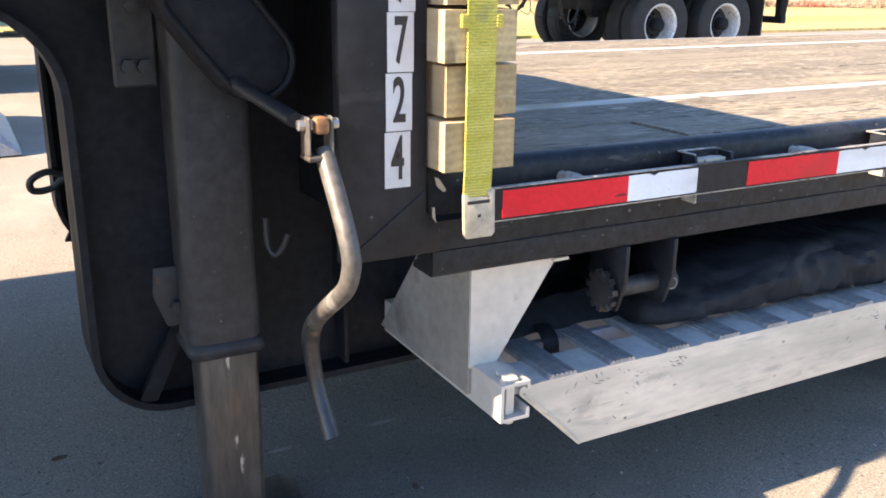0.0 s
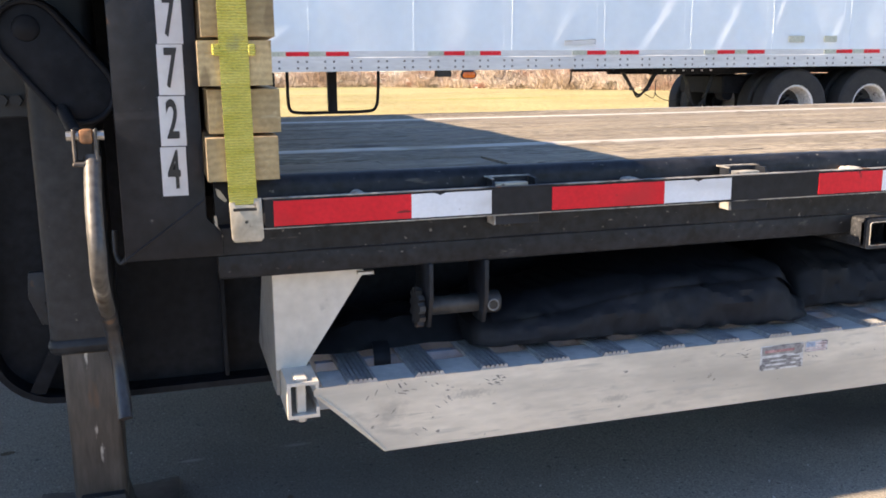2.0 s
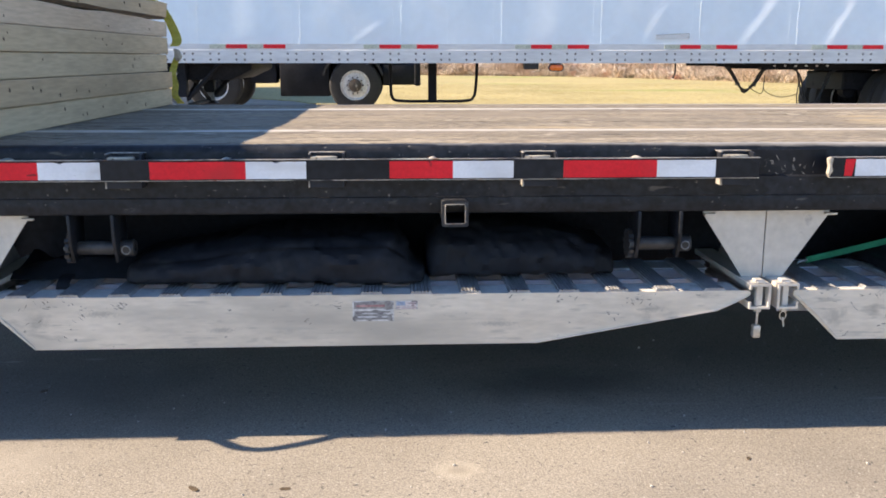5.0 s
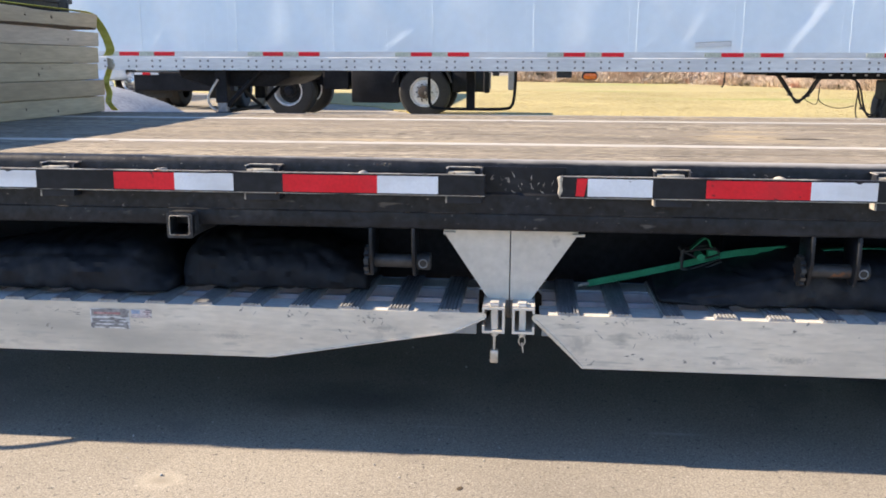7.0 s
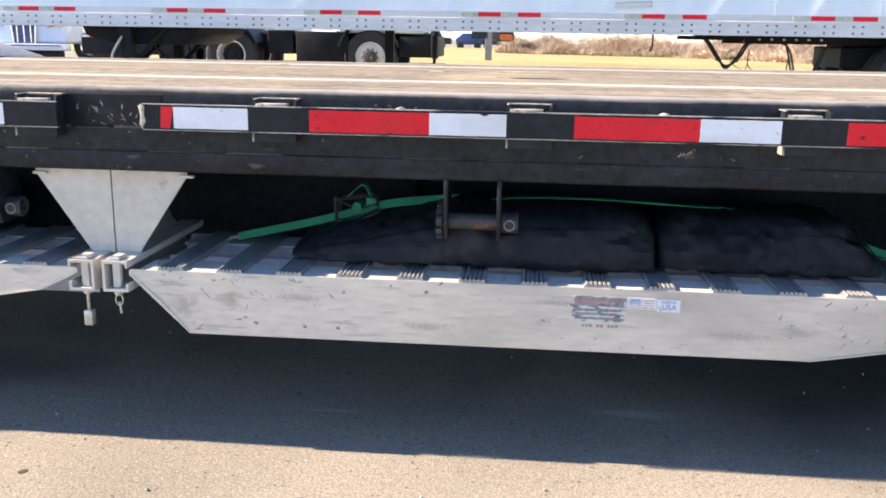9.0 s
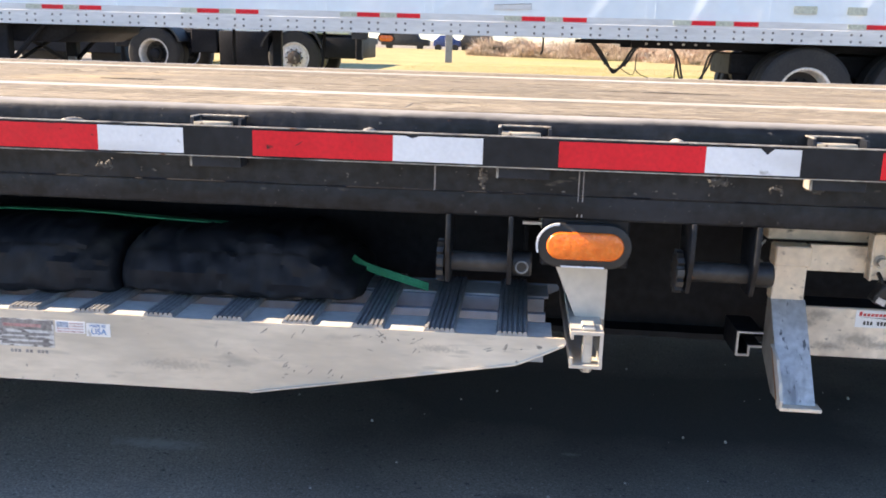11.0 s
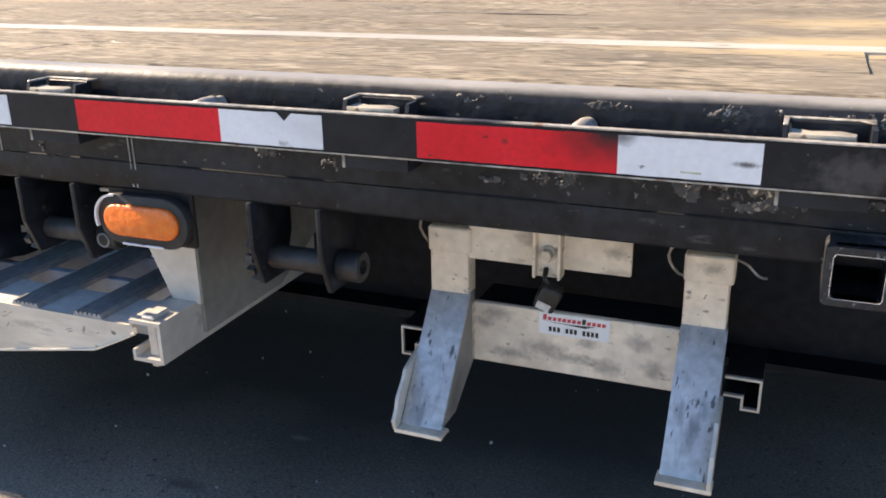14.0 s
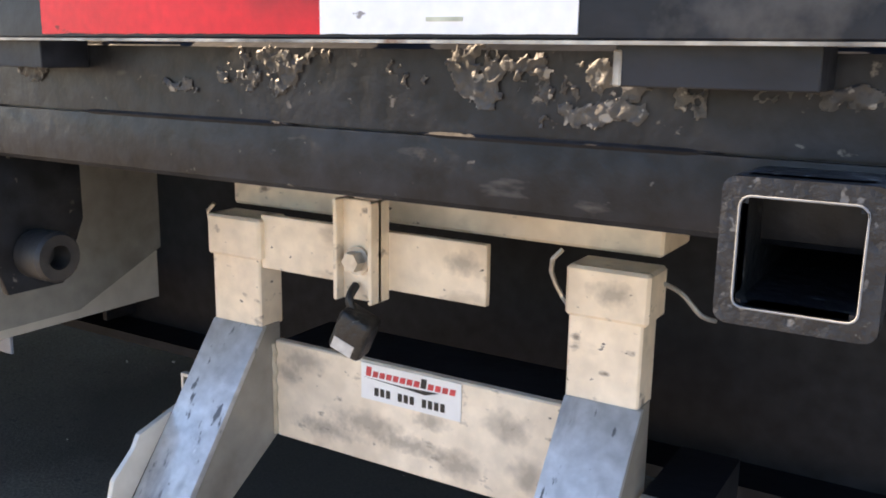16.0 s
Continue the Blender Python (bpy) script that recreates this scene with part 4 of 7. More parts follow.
# unit number on the post, one plate a digit
for ch, z in (("6", 1.268), ("7", 1.171), ("7", 1.074), ("2", 0.976), ("4", 0.878)):
    dx = 0.001 + (z - 0.878) * 0.030
    plate = part("digit_sticker", box(bmesh.new(), -0.209 + dx, -0.161 + dx, 0.0462, 0.0478, z + 0.001, z + 0.097), M_DIGITBACK, trailer, "greyish white sticker with a black digit")
    writing("digit", ch, 0.104, (-0.185 + dx, 0.0458, z + 0.049), M_INK, plate, 0.47, bold=0.022)

# winches under the side rail
YW, ZW = 0.105, 0.592


def arc0(cx, cz, r, n=12):
    return [(cx + r * math.cos(2 * math.pi * k / n), cz + r * math.sin(2 * math.pi * k / n)) for k in range(n)]


WPLATE = [(0.048, 0.702), (0.168, 0.702), (0.168, 0.62), (0.138, 0.552), (0.072, 0.552), (0.048, 0.62)]
for i, x in enumerate((0.339, 2.058, 3.340, 4.632, 5.130)):
    w = part("winch", prism(bmesh.new(), WPLATE, "x", x - 0.005, x + 0.005, 0.002), M_WORN, trailer, "worn black strap winch")
    part("plate", prism(bmesh.new(), WPLATE, "x", x + 0.124, x + 0.134, 0.002), M_WORN, w)
    rot = Matrix.Translation((0, YW, ZW)) @ pose(0, 0, 0, 0, 0, -90)
    part("drum", lathe(bmesh.new(), [(0.0, x - 0.02), (0.021, x - 0.02), (0.021, x + 0.15), (0.0, x + 0.15)], 18, rot), M_DRUM, w)
    part("knob", lathe(bmesh.new(), [(0.010, x + 0.134), (0.026, x + 0.136), (0.027, x + 0.172), (0.024, x + 0.176), (0.013, x + 0.176), (0.012, x + 0.14)], 18, rot), M_DRUM, w)
    if i < 4:
        # a black disc paints the hole's dark inside, a grey ring its lit rim
        part("bar_hole", prism(bmesh.new(), arc0(x + 0.155, ZW - 0.002, 0.0115), "y", YW - 0.0282, YW - 0.02), M_INK, w)
        ring = [(x + 0.155 + 0.0125 * math.cos(q), YW - 0.0278, ZW - 0.002 + 0.0125 * math.sin(q)) for q in [k * math.pi / 8 for k in range(18)]]
        part("hole_rim", rod(bmesh.new(), ring, 0.0020, 6, cap=False), M_POST, w)
    tmp = bmesh.new()
    teeth = []
    for k in range(11):
        a = 2 * math.pi * k / 11
        teeth += [(YW + 0.046 * math.cos(a), ZW + 0.046 * math.sin(a)), (YW + 0.046 * math.cos(a + 0.27), ZW + 0.046 * math.sin(a + 0.27)), (YW + 0.034 * math.cos(a + 0.3), ZW + 0.034 * math.sin(a + 0.3)), (YW + 0.034 * math.cos(a + 0.52), ZW + 0.034 * math.sin(a + 0.52))]
    prism(tmp, teeth, "x", x - 0.024, x - 0.010)
    part("ratchet_gear", tmp, M_DRUM, w)

# square receiver tubes
M_RECEIVER = material("rough_receiver_steel", (0.020, 0.021, 0.024), (0.034, 0.035, 0.038), 0.5, scale=12, fine=110, bump=0.9, grain=0.5, spec=0.35, spots=[((0.13, 0.13, 0.13), 130, 0.62, 0.05, ONE, 0.6), ((0.10, 0.06, 0.035), 30, 0.70, 0.05, ONE, 0.9)])
RND = [(cx * 0.82 + 0.18 * math.cos(radians(a + 22.5 * k)), cz * 0.82 + 0.18 * math.sin(radians(a + 22.5 * k))) for cx, cz, a in ((1, 1, 0), (-1, 1, 90), (-1, -1, 180), (1, -1, 270)) for k in range(5)]
for i, x in enumerate((1.450, 5.996)):
    tmp = bmesh.new()
    box(tmp, x, x + 0.079, 0.0, 0.40, 0.668, 0.745, 0.010, 3)
    bmesh.ops.delete(tmp, geom=[f for f in tmp.faces if abs(f.normal.y) > 0.9], context="FACES")
    inner = bmesh.new()
    box(inner, x + 0.0095, x + 0.0695, 0.0, 0.40, 0.6775, 0.7355, 0.004, 2)
    bmesh.ops.delete(inner, geom=[f for f in inner.faces if f.normal.y < -0.9], context="FACES")
    bmesh.ops.reverse_faces(inner, faces=inner.faces[:])
    join(tmp, inner)
    ring = [(x + 0.0395 + 0.0395 * sx, 0.7065 + 0.0385 * sz) for sx, sz in RND]
    hole = [(x + 0.0395 + 0.0300 * sx, 0.7065 + 0.0290 * sz) for sx, sz in RND]
    face = bmesh.new()
    o = [face.verts.new((a, 0.0, b)) for a, b in ring]
    h = [face.verts.new((a, 0.0, b)) for a, b in hole]
    o2 = [face.verts.new((a, 0.02, b)) for a, b in ring]
    h2 = [face.verts.new((a, 0.02, b)) for a, b in hole]
    for k in range(20):
        q = (k + 1) % 20
        face.faces.new((o[k], o[q], h[q], h[k]))
        face.faces.new((o[q], o[k], o2[k], o2[q]))
        face.faces.new((h[k], h[q], h2[q], h2[k]))
    bmesh.ops.recalc_face_normals(face, faces=face.faces[:])
    join(tmp, face)
    tube = part("receiver_tube", tmp, M_RECEIVER, trailer, "open square steel receiver tube")
    edge_ring = [(x + 0.0395 + 0.0300 * sx, -0.0012, 0.7065 + 0.0290 * sz) for sx, sz in RND]
    part("worn_rim", rod(bmesh.new(), edge_ring + edge_ring[:2], 0.0006 if i else 0.0012, 6, cap=False), M_POST if i else M_EDGE, tube, "rubbed inner rim")

# amber side marker lamp
def oval(cx, cz, hw, r, n=10):
    return arc(cx + hw - r, cz, r, -90, 90, n) + arc(cx - hw + r, cz, r, 90, 270, n)


lamp = part("marker_lamp", prism(bmesh.new(), oval(4.912, 0.648, 0.096, 0.046), "y", 0.043, 0.066, 0.004), M_GASKET, trailer, "amber oval side marker lamp in a black rubber ring")
part("lens", prism(bmesh.new(), oval(4.913, 0.649, 0.079, 0.029), "y", 0.034, 0.048, 0.006, 3), M_LENS, lamp, "amber plastic lens")
# white slivers paint the highlight on the rubber ring
part("bright_ring", prism(bmesh.new(), arc(4.912 - 0.052, 0.648, 0.047, 90, 200, 8) + arc(4.912 - 0.052, 0.648, 0.043, 200, 90, 8), "y", 0.038, 0.044), M_WHITE, lamp)
part("bright_ring", box(bmesh.new(), 4.866, 4.954, 0.039, 0.0425, 0.6035, 0.6075, 0.001), M_WHITE, lamp)
part("lamp_bracket", box(bmesh.new(), 4.824, 5.004, 0.066, 0.078, 0.60, 0.71, 0.004), M_BLACK, trailer)

# ramp hangers: side plate, gusset, open channel with a bolt
def hanger(x, hand, lock, narrow=0.0):
    """x: the plate's place; hand +1 opens towards +x."""
    s = hand
    top = 0.196 - narrow
    h = part("ramp_hanger", prism(bmesh.new(), [(0.112, 0.418), (0.37, 0.418), (0.53, 0.488), (0.53, 0.697), (0.112, 0.697)] if narrow else [(0.112, 0.418), (0.53, 0.418), (0.30, 0.697), (0.112, 0.697)], "x", x - 0.004, x + 0.004), M_HPLATE, trailer, "plain aluminium hanger that holds the ramp's end")
    part("gusset", prism(bmesh.new(), [(x - s * 0.003, 0.697), (x + s * top, 0.697), (x + s * top, 0.683), (x + s * 0.058, 0.477), (x - s * 0.003, 0.477)], "y", 0.105, 0.1112), M_ALU2, h)
    part("flange_lip", box(bmesh.new(), min(x + s * 0.18, x + s * top), max(x + s * 0.18, x + s * top) + 0.02, 0.09, 0.1045, 0.680, 0.686), M_ALU2, h)
    c = [(0, 0.402), (0.066, 0.402), (0.066, 0.424), (0.060, 0.424), (0.060, 0.409), (0.007, 0.409), (0.007, 0.474), (0.060, 0.474), (0.060, 0.464), (0.066, 0.464), (0.066, 0.481), (0, 0.481)]
    c = [(x + s * (0.006 + a), b) for a, b in c]
    part("channel", prism(bmesh.new(), c, "y", -0.002, 0.53), M_ALU2, h)
    part("pin", box(bmesh.new(), x + s * 0.036 - 0.010, x + s * 0.036 + 0.010, 0.012, 0.03, 0.409, 0.474, 0.002), M_ALU2, h)
    part("bolt_head", lathe(bmesh.new(), [(0.0, 0.0), (0.012, 0.0), (0.012, 0.012), (0.0, 0.012)], 6, Matrix.Translation((x + s * 0.036, 0.02, 0.390)) @ pose(0, 0, 0, 90)), M_ZINC, h)
    part("latch", box(bmesh.new(), x + s * 0.036 - 0.014, x + s * 0.036 + 0.014, 0.004, 0.05, 0.481, 0.490, 0.003), M_ALU2, h)
    if lock == 1:
        part("shackle", rod(bmesh.new(), [(x + s * 0.036, 0.02, 0.40), (x + s * 0.036, 0.02, 0.340)], 0.004, 8), M_ZINC, h)
        part("lock_body", box(bmesh.new(), x + s * 0.036 - 0.012, x + s * 0.036 + 0.012, 0.010, 0.032, 0.305, 0.346, 0.004, 2), M_ZINC, h, "small steel padlock")
    if lock == 2:
        ring = [(x + s * 0.036 + 0.010 * math.cos(k * 0.7), 0.02, 0.375 + 0.014 * math.sin(k * 0.7)) for k in range(10)]
        part("split_ring", rod(bmesh.new(), ring, 0.002, 6), M_ZINC, h)
        part("pin_tip", rod(bmesh.new(), [(x + s * 0.036, 0.02, 0.37), (x + s * 0.040, 0.018, 0.340)], 0.003, 6), M_ZINC, h)


hanger(0.004, 1, 0)
hanger(2.470, -1, 1)
hanger(2.480, 1, 2)
hanger(4.965, -1, 0, 0.05)

# landing gear
leg = part("landing_leg", box(bmesh.new(), -0.486, -0.338, 0.370, 0.500, 0.485, 1.40, 0.022, 3), M_GEAR, trailer, "dark painted landing leg with a bare worn lower tube")
part("collar", box(bmesh.new(), -0.492, -0.330, 0.362, 0.508, 0.474, 0.520, 0.024, 3), M_GEAR, leg)
part("inner_tube", box(bmesh.new(), -0.466, -0.345, 0.383, 0.487, 0.03, 0.49, 0.014, 3), M_INNER, leg, "worn brown steel inner tube")
tmp = bmesh.new()
prism(tmp, [(-0.56, 0.0), (-0.24, 0.0), (-0.225, 0.03), (-0.25, 0.03), (-0.32, 0.022), (-0.48, 0.022), (-0.55, 0.03), (-0.575, 0.03)], "y", 0.315, 0.62, 0.004)
part("foot", tmp, M_GEAR, leg, "dark steel sand shoe on the asphalt")
part("foot_bracket", prism(bmesh.new(), [(-0.47, 0.02), (-0.33, 0.02), (-0.35, 0.12), (-0.45, 0.12)], "y", 0.36, 0.50, 0.004), M_GEAR, leg)
tmp = bmesh.new()
prism(tmp, oval(0, 0, 0.15, 0.075), "y", 0.0, 0.10, 0.02, 3, Matrix.Translation((-0.405, 0.255, 1.14)) @ pose(0, 0, 0, 0, 52, 0))
gear = part("gearbox", tmp, M_FRAME, trailer, "black gearbox housing")
part("mount_plate", box(bmesh.new(), -0.57, -0.49, 0.46, 0.475, 1.02, 1.40, 0.004), M_GEAR, leg)
part("lower_mount", prism(bmesh.new(), [(-0.53, 0.66), (-0.462, 0.66), (-0.462, 0.53), (-0.51, 0.53), (-0.535, 0.60)], "y", 0.46, 0.475, 0.003), M_GEAR, leg)
for x, z in ((-0.545, 1.06), (-0.515, 1.06), (-0.53, 1.17), (-0.49, 0.575)):
    part("bolt", lathe(bmesh.new(), [(0, 0.442), (0.014, 0.442), (0.014, 0.46)], 6, Matrix.Translation((x, 0, z))), M_GEAR, leg)
part("output_shaft", rod(bmesh.new(), [(-0.40, 0.26, 1.045), (-0.36, 0.06, 1.005)], 0.013, 12), M_GEAR, leg)
gm = Matrix.Translation((-0.405, 0.250, 1.14)) @ pose(0, 0, 0, 0, 52, 0)
bead = [gm @ Vector((x, 0, z)) for x, z in oval(0, 0, 0.140, 0.066)]
part("housing_bead", rod(bmesh.new(), bead + bead[:2], 0.006, 8, cap=False), M_FRAME, gear)
part("boss", lathe(bmesh.new(), [(0.0, 0.246), (0.018, 0.247), (0.026, 0.252), (0.030, 0.262)], 20, Matrix.Translation((-0.455, 0, 1.21))), M_FRAME, gear)

crank = part("crank_handle", rod(bmesh.new(), smooth_path([(-0.330, 0.012, 0.962), (-0.330, -0.045, 0.890), (-0.328, -0.078, 0.835), (-0.327, -0.087, 0.798), (-0.329, -0.070, 0.757), (-0.331, -0.022, 0.719), (-0.332, 0.030, 0.683), (-0.331, 0.080, 0.645)], 6), 0.0155, 14), M_CRANK, trailer, "bent grey crank handle with a dark worn grip")
part("grip", rod(bmesh.new(), smooth_path([(-0.331, 0.078, 0.647), (-0.329, 0.104, 0.614), (-0.327, 0.113, 0.585), (-0.320, 0.105, 0.510), (-0.313, 0.055, 0.425)], 6), [0.0165] * 12 + [0.0150] * 13, 14), M_GRIP, crank, "dark worn steel grip")
for dx in (-0.022, 0.016):
    part("yoke_arm", box(bmesh.new(), -0.340 + dx, -0.334 + dx, -0.006, 0.030, 0.955, 1.018, 0.003), M_CRANK, crank)
part("yoke_base", box(bmesh.new(), -0.364, -0.316, -0.010, 0.032, 0.948, 0.957, 0.003), M_CRANK, crank)
part("universal_joint", box(bmesh.new(), -0.349, -0.325, -0.008, 0.034, 0.990, 1.017, 0.006, 2), M_RUST, crank, "rusty joint block")
part("cross_pin", rod(bmesh.new(), [(-0.372, 0.012, 1.004), (-0.306, 0.012, 1.004)], 0.009, 8), M_ZINC, crank)
part("chain_hook", rod(bmesh.new(), smooth_path([(-0.325, 0.36, 0.765), (-0.325, 0.355, 0.715), (-0.315, 0.345, 0.692), (-0.30, 0.34, 0.705), (-0.288, 0.335, 0.735)], 5), 0.006, 8), M_GEAR, trailer)
part("air_hose", rod(bmesh.new(), smooth_path([(-0.54, 1.88, 0.56), (-0.60, 1.88, 0.585), (-0.655, 1.88, 0.56), (-0.65, 1.88, 0.525), (-0.59, 1.88, 0.53), (-0.54, 1.88, 0.58)], 6), 0.012, 8), M_HOSE, trailer)

# ---------------------------------------------------------------- loading ramps in their hangers
M_FLANGE = material("pale_ramp_flange", (0.58, 0.565, 0.535), (0.68, 0.665, 0.63), 0.5, 0.15, scale=8, fine=50, bump=0.1, grain=0.12, spots=[((0.40, 0.385, 0.36), 20, 0.62, 0.1, ONE, 0.6)])
M_SCUFF = material("dark_scratch", (0.12, 0.11, 0.10), (0.30, 0.275, 0.24), 0.6, scale=60, fine=200, bump=0)
M_FADEDBLUE = material("faded_blue_print", (0.22, 0.28, 0.42), (0.36, 0.42, 0.52), 0.6, scale=60, fine=150, bump=0)
M_FADEDPINK = material("faded_pink_print", (0.55, 0.38, 0.38), (0.66, 0.55, 0.54), 0.6, scale=60, fine=150, bump=0)
M_FADEDRED = material("faded_red_print", (0.36, 0.16, 0.16), (0.46, 0.28, 0.27), 0.6, scale=60, fine=150, bump=0)


def scuffs(x, parent):
    """Short dark scratches and dents in loose bundles on the ramp's face."""
    bm = bmesh.new()
    for k in range(34):
        cx = x + random.choice((random.uniform(0.16, 2.30), random.gauss(0.3, 0.1), random.gauss(2.0, 0.2)))
        lo = 0.305 if cx < x + 1.72 else 0.305 + (cx - x - 1.72) * 0.175
        lo = max(lo, 0.445 - (cx - x - 0.07) * 0.95)
        if lo > 0.425 or not x + 0.12 < cx < x + 2.3:
            continue
        cz = random.choice((random.uniform(lo, 0.445), random.uniform(0.415, 0.448)))
        way = radians(random.choice((random.gauss(55, 14), random.gauss(-40, 20), random.gauss(5, 8))))
        for q in range(random.choice((1, 2, 2, 3, 5))):
            px, pz = cx + random.gauss(0, 0.014), cz + random.gauss(0, 0.007)
            n, w, a = random.uniform(0.003, 0.011), random.uniform(0.0005, 0.0018), way + random.gauss(0, 0.15)
            if pz > 0.448 or pz < lo:
                continue
            c, d = math.cos(a), math.sin(a)
            out = [(-n, 0), (-n * 0.4, w), (n * 0.3, w * 0.8), (n, 0.1 * w), (n * 0.4, -w * 0.9), (-n * 0.5, -w * 0.6)]
            bm.faces.new([bm.verts.new((px + u * c - v * d, 0.02165, pz + u * d + v * c)) for u, v in out])
    bmesh.ops.recalc_face_normals(bm, faces=bm.faces[:])
    tagged(part("scuff_marks", bm, M_SCUFF, parent, "dark scratches"), kind="stuff")


def ramp(x, label, paper):
    r = thing("loading_ramp", (x + 1.2, 0.2, 0.295), label, "loading ramp", "ramps under the trailer")
    side = [(0.068, 0.440), (0.068, 0.452), (0.074, 0.456), (2.404, 0.456), (2.409, 0.450), (2.409, 0.442), (2.306, 0.393), (1.738, 0.296), (0.218, 0.294)]
    for y, s in ((0.022, 1), (0.452, -1)):
        bm = bmesh.new()
        prism(bm, [(x + a, b) for a, b in side], "y", y, y + s * 0.006)
        part("top_flange", box(bmesh.new(), x + 0.09, x + 2.38, min(y + s * 0.0065, y + s * 0.112), max(y + s * 0.0065, y + s * 0.112), 0.448, 0.4545, 0.001), M_FLANGE, r)
        box(bm, x + 0.24, x + 1.73, min(y + s * 0.006, y + s * 0.04), max(y + s * 0.006, y + s * 0.04), 0.295, 0.302)
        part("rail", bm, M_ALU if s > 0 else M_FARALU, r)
    for y in (0.205, 0.330):
        bm = box(bmesh.new(), x + 0.10, x + 2.37, y, y + 0.006, 0.335, 0.4502, 0.001)
        box(bm, x + 0.10, x + 2.37, y + 0.0062, y + 0.018, 0.446, 0.4502, 0.001)
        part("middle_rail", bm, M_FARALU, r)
    # bent lips along the sloping lower edges
    for a, b in (((0.078, 0.4405), (0.222, 0.2955)), ((1.738, 0.2972), (2.306, 0.3942)), ((2.306, 0.3942), (2.405, 0.4415))):
        part("edge_lip", rod(bmesh.new(), [(x + a[0], 0.0205, a[1]), (x + (a[0] + b[0]) / 2 + 0.004, 0.0195, (a[1] + b[1]) / 2 + 0.001), (x + b[0], 0.0205, b[1])], 0.0026, 8), M_ALU, r)
    scuffs(x, r)
    tmp = bmesh.new()
    prof = [(-0.033, 0.4505), (0.033, 0.4505), (0.033, 0.4600)]
    for k in range(5, -1, -1):
        a = -0.030 + k * 0.0105
        prof += [(a + 0.0090, 0.4600), (a + 0.0072, 0.4652), (a + 0.0018, 0.4652), (a, 0.4600)]
    prism(tmp, prof + [(-0.033, 0.4600)], "y", 0.024, 0.450)
    rung = part("rung", tmp, M_RUNG, r)
    rung.location.x = x + 0.175
    for k in range(1, 15):
        again(rung, r, 0.1515 * k)
    a = x + 1.178
    lab = part("label", box(bmesh.new(), a, a + 0.126, 0.0208, 0.0218, 0.373, 0.436), paper, r, "scuffed product label with unreadable print")
    part("print_block", box(bmesh.new(), a + 0.004, a + 0.122, 0.0202, 0.0207, 0.412, 0.434), M_GREYINK, lab)
    for z, w in ((0.402, 0.11), (0.392, 0.10), (0.381, 0.11)):
        part("print_line", box(bmesh.new(), a + 0.006, a + 0.006 + w, 0.0202, 0.0207, z - 0.003, z + 0.003), M_GREYINK, lab)
    part("headline", box(bmesh.new(), a + 0.012, a + 0.098, 0.0196, 0.0201, 0.418, 0.425), M_FADEDRED, lab)
    flag = part("flag_label", box(bmesh.new(), a + 0.13, a + 0.198, 0.0208, 0.0218, 0.409, 0.436), M_LABELW if x < 1 else M_LABEL, r, "faded small label with a striped flag")
    part("canton", box(bmesh.new(), a + 0.134, a + 0.160, 0.0202, 0.0207, 0.422, 0.434), M_FADEDBLUE, flag)
    for k in range(4):
        part("stripe", box(bmesh.new(), a + (0.162 if k > 1 else 0.134), a + 0.194, 0.0202, 0.0207, 0.411 + k * 0.0062, 0.414 + k * 0.0062), M_FADEDPINK, flag)
    return r, a


ramp(0.0, "scuffed aluminium loading ramp with serrated rungs, in hangers under the deck", M_LABELW)
rb, a = ramp(2.477, "aluminium loading ramp with scuffed labels in hangers under the deck", M_LABELW)
for k in range(10):
    if k not in (3, 6):
        part("number_bar", box(bmesh.new(), a + 0.024 + k * 0.0088, a + 0.030 + k * 0.0088, 0.0212, 0.0219, 0.3585, 0.3655), M_GREYINK, rb)
tag_b = part("origin_label", box(bmesh.new(), a + 0.2, a + 0.254, 0.0208, 0.0218, 0.404, 0.434), M_LABEL, rb, "small white label with blue letters")
writing("lettering", "MADE IN", 0.009, (a + 0.226, 0.0205, 0.428), M_BLUEINK, tag_b, 1.0)
writing("lettering", "USA", 0.019, (a + 0.228, 0.0205, 0.415), M_BLUEINK, tag_b, 1.0)

